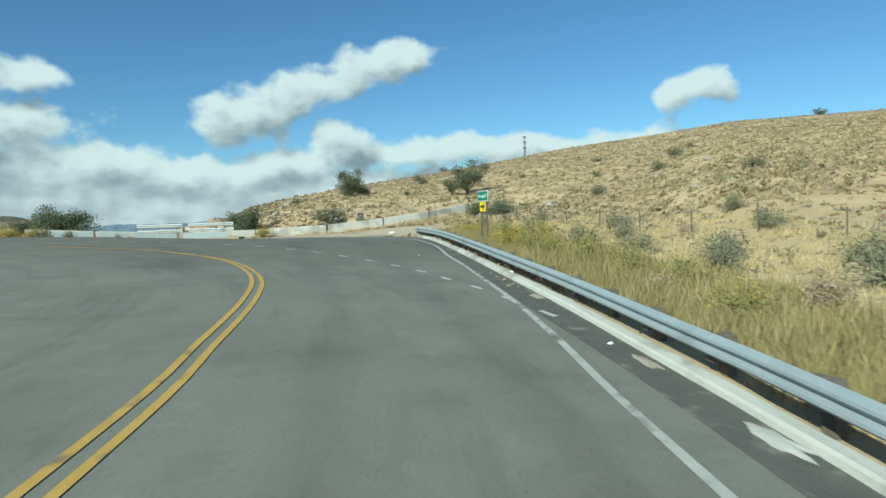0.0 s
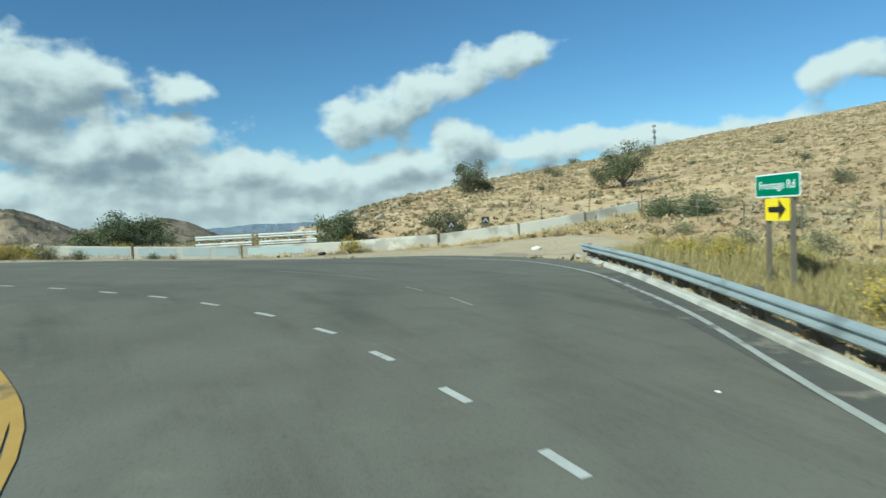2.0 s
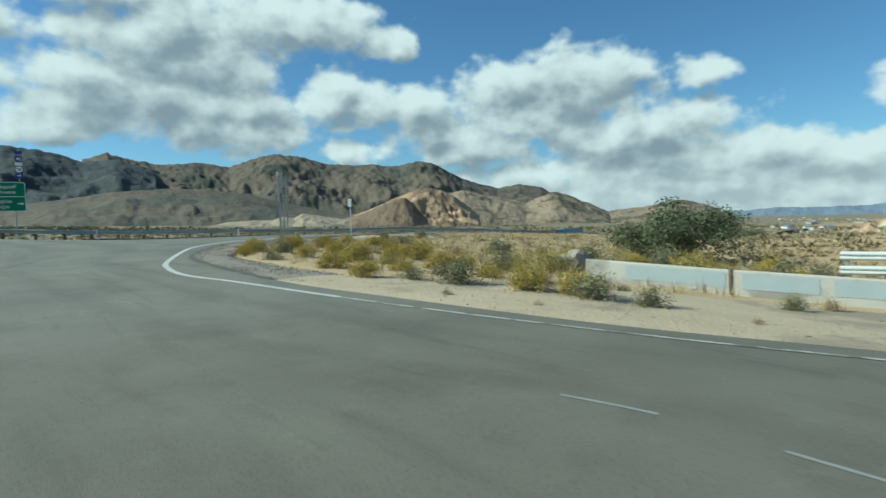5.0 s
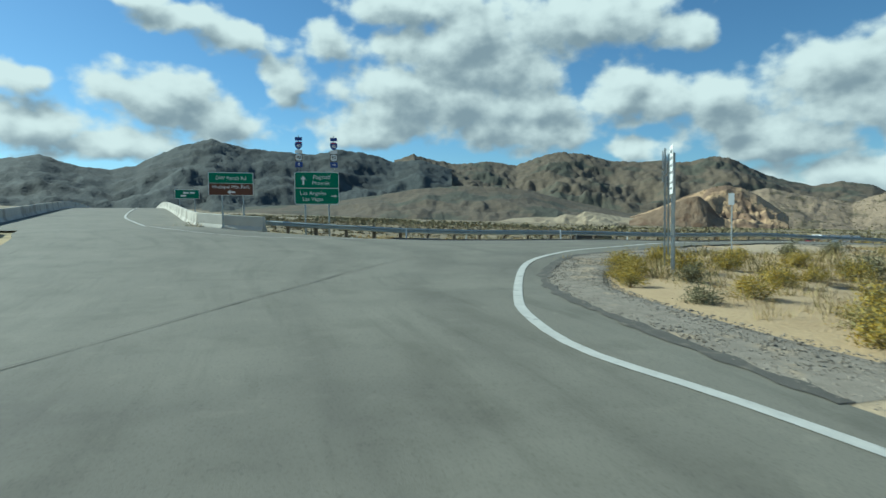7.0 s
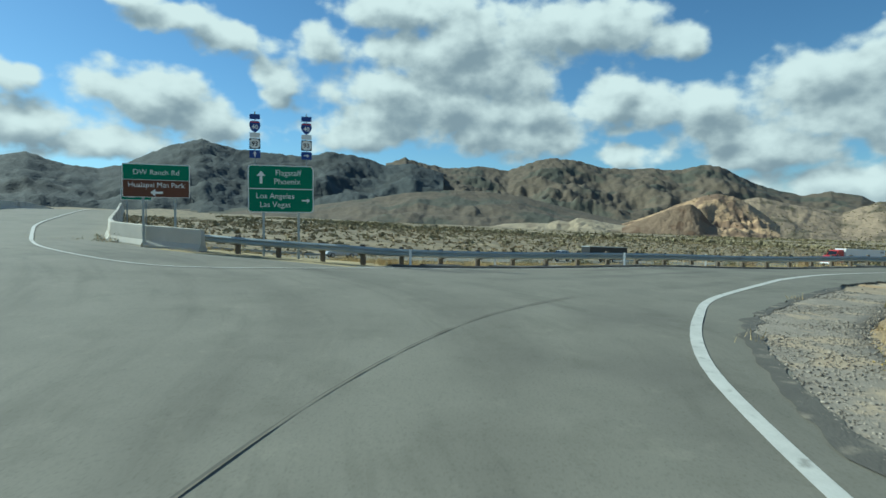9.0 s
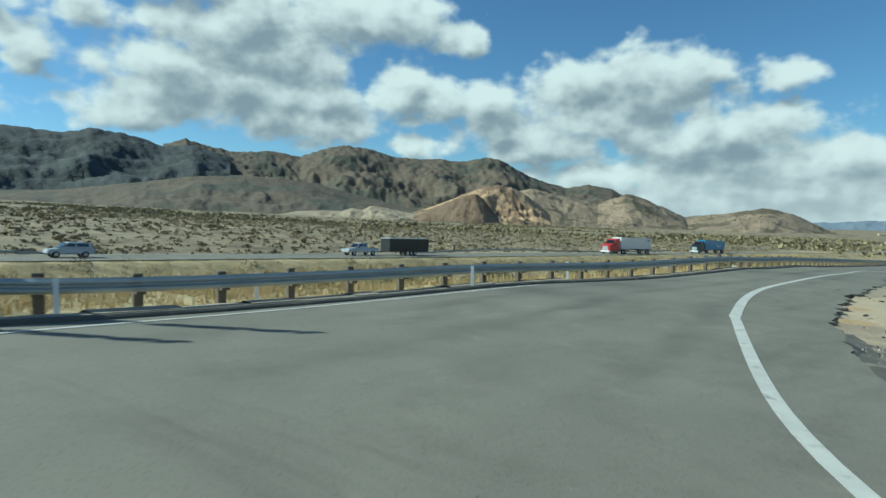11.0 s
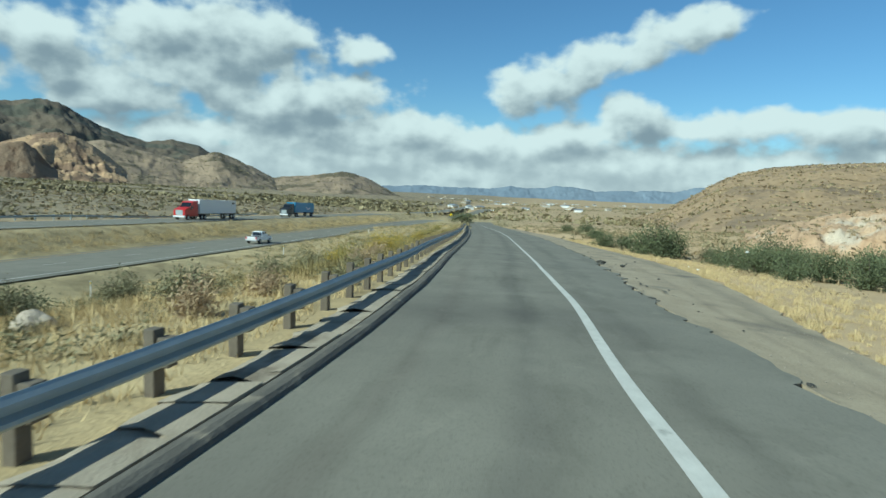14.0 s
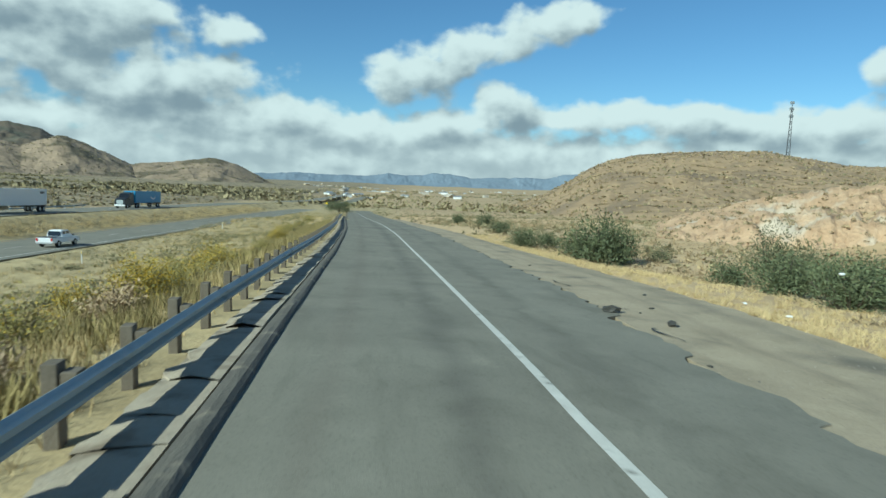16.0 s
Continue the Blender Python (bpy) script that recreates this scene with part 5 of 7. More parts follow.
def park_sign():
    x, y, z = -71.4, 24.4, 3.4
    s = thing("park_sign", facing(x, y, z, (-36, 33)), "green and brown guide sign on two steel posts", "sign")
    posts(s, (-0.55, 0.75), 4.2, STEEL, 0.1, 0.08)
    p = panel("sign_panel", 2.75, 1.48, 0.0, 3.5, SIGNWHITE, s, 0.05)
    panel("green_face", 2.68, 0.66, -0.005, 3.87, GREEN, p, 0.04, 0.004)
    panel("brown_face", 2.68, 0.74, -0.005, 3.15, BROWN, p, 0.04, 0.004)
    text_part("lettering", "DW Ranch Rd", 0.32, SIGNWHITE, p, (0.0, -0.009, 3.86))
    text_part("lettering", "Hualapai Mtn Park", 0.31, SIGNWHITE, p, (0.0, -0.009, 3.3))
    arrow_part(p, 0.0, -0.009, 2.97, 0.5, 180, SIGNWHITE)
    x, y = -104, 13.4
    s = thing("small_guide_sign", facing(x, y, 4.5, (-36, 33)), "small green guide sign beyond the parapet", "sign")
    posts(s, (-0.8, 0.8), 4.0, STEEL, 0.1, 0.08, z0=-3)
    p = panel("sign_panel", 2.6, 1.05, 0.0, 3.3, SIGNWHITE, s, 0.05)
    panel("green_face", 2.5, 0.95, -0.005, 3.3, GREEN, p, 0.04, 0.004)
    bars(p, 0.2, -0.009, 3.45, (0.6, 0.5), 0.2, SIGNWHITE, 0.12)
    bars(p, -0.4, -0.009, 3.12, (0.6,), 0.2, SIGNWHITE, 0.12)


park_sign()


def island_signs():
    x, y = -48.2, 42.15
    z = min(land_at(x, y), 2.36)
    s = thing("notice_sign", facing(x, y, z, (-56, 24)), "tall white notice sign with black lettering on steel posts", "sign")
    posts(s, (-0.3, 0.34), 4.0, STEEL, 0.07, 0.06)
    p = panel("sign_panel", 1.0, 1.03, 0.0, 3.76, SIGNWHITE, s, 0.04)
    q = panel("lower_panel", 1.0, 0.48, 0.0, 2.99, SIGNWHITE, s, 0.03)
    for zz, ws in ((4.08, (0.6,)), (3.86, (0.35, 0.3)), (3.64, (0.5, 0.2)), (3.42, (0.4, 0.3))):
        bars(p, 0, -0.004, zz, ws, 0.08, CONCRETEGREY, 0.06)
    for zz, ws in ((3.1, (0.3, 0.4)), (2.92, (0.7,))):
        bars(q, 0, -0.004, zz, ws, 0.06, CONCRETEGREY, 0.06)
    for dx, dy, h in ((-2.65, 0.95, 4.25), (-3.05, 1.3, 4.1)):
        x, y = -48.15 + dx, 42.3 + dy
        s = thing("route_sign_post", facing(x, y, min(land_at(x, y), 2.6), (-63, 24)), "steel post with small signs seen from behind", "sign", "sign posts on the island")
        posts(s, (0.0,), h, STEEL, 0.07, 0.06)
        panel("sign_panel", 0.46, 0.62, -0.02, h - 0.4, SIGNBACK, s, 0.03)
        panel("sign_panel", 0.5, 0.4, -0.02, h - 1.0, SIGNBACK, s, 0.03)
    x, y = -58.9, 51.2
    s = thing("marker_post", facing(x, y, land_at(x, y), (-40, 20)), "slim post with a small sign edge-on", "sign")
    posts(s, (0.0,), 3.0, STEEL, 0.06, 0.05)
    panel("sign_panel", 0.3, 0.6, -0.02, 2.7, SIGNBACK, s, 0.03)


island_signs()


def delineators():
    spots = [(*p, 0.6) for p in ((-68.0, 35.4), (-69.8, 39.5), (-70.6, 46.2))] + [(-122.2, 117.6, 1.1), (-112.5, 84, 1.1), (-139, 165, 1.1), (-73.6, 52.4, 0.65), (-131, 66, 1.1)]
    for x, y, h in spots:
        d = thing("delineator", facing(x, y, land_at(x, y), (-50, 30)), "white flexible roadside marker post with reflector", "marker post", "roadside markers")
        bm = bmesh.new()
        box(bm, -0.05, 0.05, -0.012, 0.012, -0.2, h + 0.15, 0.004)
        part("post", bm, SIGNWHITE, d)
        bm = bmesh.new()
        box(bm, -0.035, 0.035, -0.017, -0.012, h - 0.12, h + 0.08)
        part("reflector", bm, SIGNYELLOW if x < -100 else SIGNWHITE, d)


delineators()


def warning_sign():
    x, y = -202, 344
    s = thing("warning_sign", facing(x, y, land_at(x, y), (-70, 60)), "yellow diamond warning sign beside the ramp", "sign")
    posts(s, (0.0,), 2.4, WOOD, 0.1, 0.1)
    p = panel("sign_panel", 1.1, 1.1, 0.0, 0.0, SIGNYELLOW, s, 0.08)
    p.matrix_local = Matrix.Translation((0, 0, 2.9)) @ pose(0, 0, 0, 0, 45, 0)
    arrow_part(p, 0, -0.006, 0, 0.6, 45, SIGNBLACK)
    for x, y in ((-9.7, 56.0), (-7.6, 57.0)):
        s = thing("chevron_board", facing(x, y, land_at(x, y), (-8, 30)), "small black and grey chevron board behind the wall", "sign", "chevron boards")
        posts(s, (0.0,), 1.35, WOOD, 0.07, 0.07)
        p = panel("board", 0.5, 0.42, 0.0, 1.2, SIGNBLACK, s, 0.02)
        bm = bmesh.new()
        vs = [bm.verts.new(v) for v in ((-0.2, -0.006, 1.05), (0.0, -0.006, 1.35), (0.2, -0.006, 1.05), (0.11, -0.006, 1.05), (0.0, -0.006, 1.22), (-0.11, -0.006, 1.05))]
        bm.faces.new(vs)
        part("chevron", bm, FADED, p)


warning_sign()


def tower():
    x, y = 101.9, 757
    base, top = 32, 92
    t = thing("radio_mast", pose(x, y, base, 0, 0, 20), "steel lattice radio mast with antennas on the hill", "mast")
    h = top - base
    legs = [(-2.2, -1.3), (2.2, -1.3), (0, 2.5)]
    for a, b in legs:
        bm = bmesh.new()
        tube(bm, (a, b, -6), (a * 0.3, b * 0.3, h - 8), 0.35, 0.25, 6)
        part("leg", bm, MASTSTEEL, t)
    for k in range(9):
        z0, z1 = h * k / 10, h * (k + 1) / 10
        for i in range(3):
            (a, b), (c, d) = legs[i], legs[(i + 1) % 3]
            f0, f1 = 1 - 0.7 * z0 / (h - 8), 1 - 0.7 * z1 / (h - 8)
            bm = bmesh.new()
            tube(bm, (a * f0, b * f0, z0), (c * f1, d * f1, z1), 0.16, seg=5)
            part("brace", bm, MASTSTEEL, t)
    for z in (h - 16, h - 9, h - 3):
        bm = bmesh.new()
        box(bm, -2.2, 2.2, -0.5, 0.5, z, z + 2.6, 0.2)
        part("antenna", bm, SIGNBACK, t)
    bm = bmesh.new()
    tube(bm, (0, 0, h - 8), (0, 0, h), 0.4, 0.2, 6)
    part("mast_top", bm, MASTSTEEL, t)


tower()


def fences():
    """A thin wire fence climbs along the foot of the hill."""
    line = [(26, -8), (17.5, 12), (12.5, 27), (9.0, 38), (6.2, 47), (3.6, 55), (2.7, 59.6), (-4, 64), (-12, 70)]
    f = tagged(new("wire_fence"), "old wire fence with thin rusty posts along the hill", "fence")
    pts = resample(line, 4.0)
    tops = []
    for p in pts:
        z = land_at(p.x, p.y)
        bm = bmesh.new()
        lean = random.uniform(-0.05, 0.05)
        tube(bm, (p.x, p.y, z - 0.3), (p.x + lean, p.y + lean, z + 1.25), 0.035, seg=6)
        part("post", bm, WOOD, f)
        tops.append((p.x + lean, p.y + lean, z))
    for h in (0.45, 0.8, 1.15):
        bm = bmesh.new()
        for a, b in zip(tops, tops[1:]):
            tube(bm, (a[0], a[1], a[2] + h), (b[0], b[1], b[2] + h), 0.006, seg=4)
        part("wire", bm, STEEL, f)


fences()
rail_far = [on_way(s, -121.5) for s in range(-20, 260, 20)]
# ---- verges ----


def apron(name, inner, outer, mat, label, lift=0.02, across=8, gap=0.8):
    rows = []
    for r in curved(inner, outer, across, gap):
        d = drape(r, 0)
        n = len(d)
        row = []
        for j, (x, y, z) in enumerate(d):
            t = j / (n - 1)
            row.append((x, y, z + lift + (0.04 * noise.noise((x * 0.7, y * 0.7, 2.0)) if 0 < j < n - 1 else -0.03 if j else 0.0)))
        a, b = Vector(d[0]), Vector(d[1])
        row.insert(0, tuple(a + (a - b).normalized() * 0.35 + Vector((0, 0, -0.02))))
        row[-1] = (row[-1][0], row[-1][1], row[-1][2] - 0.15)
        rows.append(row)
    return tagged(grid_mesh(name, rows, mat), label, "verge", kind="structure")


apron("sand_verge", LAYBY_IN, LAYBY_OUT, SAND, "pale sandy lay-by between road and low wall", 0.05)
apron("gravel_verge", GORE_IN, GORE_OUT, GRAVEL, "coarse grey gravel verge round the gore", 0.05)
apron("sand_verge", WASH_IN, WASH_OUT, SAND, "pale washed-out sand where the shoulder has broken away", -0.03)


def ragged(line, amp, gap=0.35):
    pts = resample(line, gap)
    out = []
    for i, p in enumerate(pts):
        k = noise.noise((p.x * 1.3, p.y * 1.3, 4.4)) + 0.5 * noise.noise((p.x * 3.7, p.y * 3.7, 1.1))
        out.append((p.x + amp * k, p.y - amp * 0.4 * k))
    return out


# short dark strips paint the shadow under the broken asphalt's lip
for line, w in (([(-60.2, 47.9), (-62.3, 51.0), (-64.2, 54.8), (-65.4, 57.9), (-66.9, 61.4), (-68.3, 64.6)], 0.13), ([(-66.6, 58.2), (-67.4, 61), (-68.6, 64.6), (-70.4, 69.8), (-71.8, 74)], 0.09), ([(-64.4, 55.6), (-63.2, 56.6), (-62.6, 58.4)], 0.08), ([(-71.6, 75), (-73.2, 80.5), (-74.4, 85), (-76.2, 90)], 0.07), ([(-70.5, 72.5), (-72.2, 77.2)], 0.06), ([(-74.6, 86.5), (-77.8, 95), (-80.2, 103)], 0.06)):
    pts, k = ragged(line, 0.35), 0
    while k < len(pts) - 4:
        n = random.choice((2, 3, 3, 4, 6, 8))
        if random.random() < 0.4:
            strip("crack", pts[k:k + n + 1], w * random.uniform(0.3, 0.75), CRUMB_AND_SHADE, "ragged dark strip painted as the shadow of the broken asphalt edge", 0.064, 0.15, "crack", vary=1.1)
        k += n + random.choice((0, 1, 3, 6))



def chunks():
    """Crumbled asphalt lying along the broken edge."""
    rng = random.Random(21)
    line = ragged([(-61.5, 49.8), (-64.4, 55.2), (-67.0, 61.4), (-70.3, 69.8), (-73.4, 79.8), (-76.2, 89.6), (-80, 101)], 0.3, 0.5)
    bm = bmesh.new()
    bmesh.ops.create_icosphere(bm, subdivisions=1, radius=1.0)
    for v in bm.verts:
        v.co *= 1 + 0.4 * noise.noise(v.co * 1.7)
    first = None
    for k in range(26):
        x, y = rng.choice(line)
        x, y, w = x + abs(rng.gauss(0, 0.7)), y - abs(rng.gauss(0, 0.3)), rng.choice((0.025, 0.03, 0.04, 0.06, 0.09))
        m = pose(x, y, land_at(x, y) + 0.05, 0, 0, rng.uniform(0, 360)) @ Matrix.Diagonal((w * 1.5, w, w * 0.5, 1))
        if first is None:
            first = part("asphalt_chunk", bm, CRUMB_AND_SHADE)
            tagged(first, "black crumb of broken asphalt on the shoulder", "rubble", "asphalt crumbs")
            first.matrix_world = m
        else:
            ob = copy_thing(first, m)
            ob.matrix_world = m


chunks()

strip("broken_edge", ragged([(-36, 37.7), (-43, 37.0), (-47.5, 37.8), (-52.4, 40.1), (-55.3, 42.35), (-59, 46.65), (-61.5, 50)], 0.06), 0.3, GUTTER, "dark broken asphalt edge against the gravel", 0.064, 0.2, "road edge", vary=0.6)

# ---- plants ----
RABBIT = material("rabbitbrush_leaf", (0.14, 0.126, 0.046), (0.43, 0.37, 0.14), 1.5, 0.8, bump=0, local=True, island=True, spec=0.2)
BLOOM = material("yellow_bloom", (0.36, 0.25, 0.03), (0.58, 0.41, 0.065), 1.5, 0.8, bump=0, local=True, island=True, spec=0.2)
SAGE = material("sage_leaf", (0.125, 0.12, 0.064), (0.315, 0.29, 0.17), 1.5, 0.85, bump=0, local=True, island=True, spec=0.2)
DRYBRUSH = material("dry_brush", (0.24, 0.17, 0.10), (0.52, 0.40, 0.25), 1.5, 0.85, bump=0, local=True, island=True, spec=0.2)
MESQUITE = material("mesquite_leaf", (0.048, 0.06, 0.029), (0.168, 0.186, 0.09), 1.2, 0.7, bump=0, local=True, island=True, spec=0.3)
JUNIPER = material("dusty_leaf", (0.055, 0.062, 0.034), (0.19, 0.19, 0.105), 1.2, 0.8, bump=0, local=True, island=True, spec=0.2)
STRAW = material("straw", (0.36, 0.265, 0.125), (0.66, 0.52, 0.28), 0.15, 0.85, bump=0, island=True, spec=0.2)
OLIVE = material("olive_grass", (0.14, 0.115, 0.05), (0.43, 0.345, 0.145), 0.15, 0.85, bump=0, island=True, spec=0.2)
TUSSOCK = material("hill_tussock", (0.17, 0.128, 0.075), (0.46, 0.36, 0.21), 0.12, 0.9, bump=0, island=True, spec=0.2)
SCRUB = material("grey_green_scrub", (0.13, 0.113, 0.062), (0.36, 0.305, 0.175), 0.08, 0.9, bump=0, island=True, spec=0.2)
ROCK = material("pale_rock", (0.26, 0.215, 0.16), (0.48, 0.41, 0.32), 1.0, 0.9, bump=0.8, fine=9, local=True)
BARK = material("bark", (0.07, 0.055, 0.04), (0.17, 0.14, 0.105), 6.0, 0.95, bump=0.6, fine=30, local=True)


def quads(centre, along, width, length):
    """Leaf quads: arrays of centres, unit directions, widths and lengths."""
    rng = RNG
    side = np.cross(along, rng.normal(size=along.shape))
    side /= np.linalg.norm(side, axis=1)[:, None] + 1e-9
    a, s = along * (length / 2)[:, None], side * (width / 2)[:, None]
    v = np.stack([centre - a - s * 0.5, centre - a * 0.1 + s, centre + a, centre - a * 0.1 - s], 1).reshape(-1, 3)
    f = np.arange(len(v)).reshape(-1, 4)
    return v, f


RNG = np.random.default_rng(11)


def bush_leaves(n, rx, rz, leaf, stems=26, low=0.35, spread=1.0):
    """Feathery growth: leaves along many stems that fan out from the foot."""
    rng = RNG
    d = rng.normal(size=(stems, 3))
    d[:, 2] = np.abs(d[:, 2]) * 1.1 + 0.25
    d /= np.linalg.norm(d, axis=1)[:, None]
    size = rng.uniform(0.65, 1.08, stems)
    k = rng.integers(0, stems, n)
    t = rng.uniform(low, 1.0, n) ** 0.8
    tip = d[k] * size[k][:, None] * np.array([rx, rx, rz])
    c = tip * t[:, None] + rng.normal(size=(n, 3)) * leaf * 1.5 * spread
    c[:, 2] = np.maximum(c[:, 2] + 0.02, 0.02)
    along = d[k] + rng.normal(size=(n, 3)) * 0.9
    along /= np.linalg.norm(along, axis=1)[:, None]
    return quads(c, along, rng.uniform(0.3, 0.6, n) * leaf, rng.uniform(0.7, 1.6, n) * leaf), tip


def raw(name, v, f, mat, parent=None, label=""):
    me = bpy.data.meshes.new(name)
    me.vertices.add(len(v))
    me.vertices.foreach_set("co", np.asarray(v, np.float32).ravel())
    f = np.asarray(f)
    me.loops.add(f.size)
    me.loops.foreach_set("vertex_index", f.ravel().astype(np.int32))
    me.polygons.add(len(f))
    me.polygons.foreach_set("loop_start", np.arange(0, f.size, f.shape[1], dtype=np.int32))
    me.update(calc_edges=True)
    me.validate()
    me.materials.append(mat)
    ob = new(name, me)
    if parent:
        ob.parent = parent
    if label:
        ob["label"] = label
    return ob


def shrub(kind, rx, rz, n=420, leaf=0.1):
    """A shrub at the origin: stems, foliage and, on rabbitbrush, yellow tops."""
    look_of = {"rabbitbrush": ("yellow-flowering rabbitbrush shrub growing in the sand", RABBIT), "sagebrush": ("grey-green sagebrush shrub on dry ground", SAGE), "olive_bush": ("olive-brown brush with a few fading yellow heads", RABBIT), "dry_bush": ("dry tan leafless brush", DRYBRUSH), "green_bush": ("dense dark green desert bush", MESQUITE), "dusty_bush": ("dusty grey-brown half-dry bush", JUNIPER)}
    label, mat = look_of[kind]
    s = thing(kind, Matrix(), label, "shrub", kind + " clumps")
    if kind == "green_bush":
        n, leaf = int(n * 1.4), leaf * 1.35
    (v, f), tip = bush_leaves(n, rx, rz, leaf, 60 if n < 3000 else 110, 0.1 if kind == "green_bush" else 0.22)
    raw("foliage", v, f, mat, s)["kind"] = "stuff"
    bm = bmesh.new()
    for p in tip[:12]:
        tube(bm, (0, 0, -0.08), tuple(p * 0.9), 0.018, 0.005, 4)
    part("stem", bm, BARK if kind != "dry_bush" else DRYBRUSH, s)["kind"] = "stuff"
    if kind in ("rabbitbrush", "olive_bush"):
        n = n if kind == "rabbitbrush" else n // 7
        top = tip[RNG.integers(0, len(tip), n)] * RNG.uniform(0.72, 1.05, n)[:, None] + RNG.normal(size=(n, 3)) * leaf * 1.5
        top[:, 2] = np.abs(top[:, 2])
        al = RNG.normal(size=top.shape)
        al /= np.linalg.norm(al, axis=1)[:, None]
        v, f = quads(top, al, np.full(len(top), leaf * 0.5), np.full(len(top), leaf * 0.75))
        raw("bloom", v, f, BLOOM, s, "yellow flower heads")["kind"] = "stuff"
    return s


KINDS = {}
for kind, rx, rz in (("rabbitbrush", 0.75, 0.95), ("sagebrush", 0.65, 0.7), ("olive_bush", 0.8, 0.9), ("dry_bush", 0.6, 0.65), ("green_bush", 0.9, 1.0), ("dusty_bush", 0.8, 1.0)):
    KINDS[kind] = [(rx, rz, kind)] * 3
FIRST = {}


def plant(kind, x, y, scale=1.0, tall=1.0):
    key = (kind, random.randrange(3))
    big = scale > 1.6
    key += (big,)
    m = pose(x, y, land_at(x, y) - 0.03, 0, 0, random.uniform(0, 360))
    size = Matrix.Diagonal((scale * random.uniform(0.9, 1.12), scale * random.uniform(0.9, 1.12), scale * tall, 1))
    if key not in FIRST:
        rx, rz, _ = KINDS[kind][0]
        FIRST[key] = shrub(kind, rx, rz, 3200 if big else 1700, 0.046 if big else 0.062)
        FIRST[key].matrix_world = m @ size
        return FIRST[key]
    ob = copy_thing(FIRST[key], m)
    ob.matrix_world = m @ size
    return ob


for x, y, s in ((-47.6, 40.6, 1.0), (-49.9, 41.3, 1.1), (-47.0, 39.9, 0.8), (-45.4, 39.5, 0.8), (-48.7, 42.9, 1.2), (-51.6, 43.5, 1.1), (-50, 45.2, 1.2), (-53.6, 45.0, 1.0), (-38.4, 40.8, 0.9), (-35.4, 40.6, 0.8), (-40.5, 42.6, 1.1), (-43.2, 41.6, 1.0), (-45.5, 44, 1.1), (-41, 46, 1.2), (-55, 49, 1.0), (-30.3, 43.3, 1.0), (-29.0, 44.0, 0.9), (-37, 44.6, 1.0), (-47.5, 48, 1.2), (-52, 49.5, 1.1), (-33.6, 55.8, 1.3), (-38, 53, 1.2), (-31, 53.5, 1.0), (-28.6, 54.6, 0.9)):
    plant("rabbitbrush", x, y, s * (0.82 if x < -43 else 1.1), 0.85)
rng = random.Random(64)
for k in range(34):      # close growth on the island
    x, y = rng.uniform(-47, -27), rng.uniform(45, 63)
    if inside(LAYBY_IN + LAYBY_OUT[::-1], np.array([x]), np.array([y]))[0] or y < 49 + (x + 34) * 0.55:
        continue
    plant(("rabbitbrush", "olive_bush", "sagebrush", "dry_bush", "olive_bush")[k % 5], x, y, rng.uniform(0.7, 1.25), rng.uniform(0.75, 1.0))
for x, y, s in ((-32.6, 42.4, 1.3), (-28.2, 43.6, 1.2), (-26.6, 43.9, 0.9), (-34, 41.6, 0.7), (-42.5, 39.8, 0.8), (-46, 41.6, 0.9), (-36, 47, 1.3), (-33, 49.5, 1.2), (-44, 47, 1.4), (-49, 50, 1.4), (-57, 53, 1.2), (-60, 58, 1.1), (-40, 56, 1.6), (-36.5, 58, 1.7), (-45, 54, 1.6), (-25, 47.4, 0.7), (-30, 57, 1.6)):
    plant("sagebrush", x, y, s)
for x, y, s in ((-24.6, 48.6, 0.6), (-16.4, 53.2, 0.5), (-30.6, 40.6, 0.35), (-27.9, 41.4, 0.3), (-31.6, 44.2, 0.9), (-24.0, 44.0, 0.3), (-21.9, 51.6, 0.4), (-9.8, 55.6, 1.1), (-4.9, 57.6, 1.0), (-3.0, 53.6, 0.7), (-35, 52.5, 1.2)):
    plant("dry_bush", x, y, s)
for x, y, s, k in ((-39.6, 41.2, 0.7, "olive_bush"), (-37.6, 41.9, 0.6, "dry_bush"), (-36.4, 42.6, 0.75, "rabbitbrush"), (-35.0, 43.4, 0.9, "sagebrush"), (-33.8, 44.6, 0.8, "rabbitbrush"), (-32.2, 45.4, 0.9, "dry_bush"), (-31.0, 46.2, 0.7, "olive_bush"), (-38.8, 43.4, 0.9, "olive_bush"), (-41.8, 43.6, 0.9, "sagebrush"), (-36.8, 45.4, 1.0, "rabbitbrush"), (-34.6, 46.8, 1.0, "olive_bush"), (-39.4, 46.4, 1.0, "dry_bush"), (-42.6, 45.8, 1.0, "rabbitbrush"), (-29.6, 46.4, 0.5, "sagebrush")):
    plant(k, x, y, s, 0.85)
plant("rabbitbrush", -15.5, 53.3, 1.15)
plant("rabbitbrush", -24.2, 56.0, 1.2)
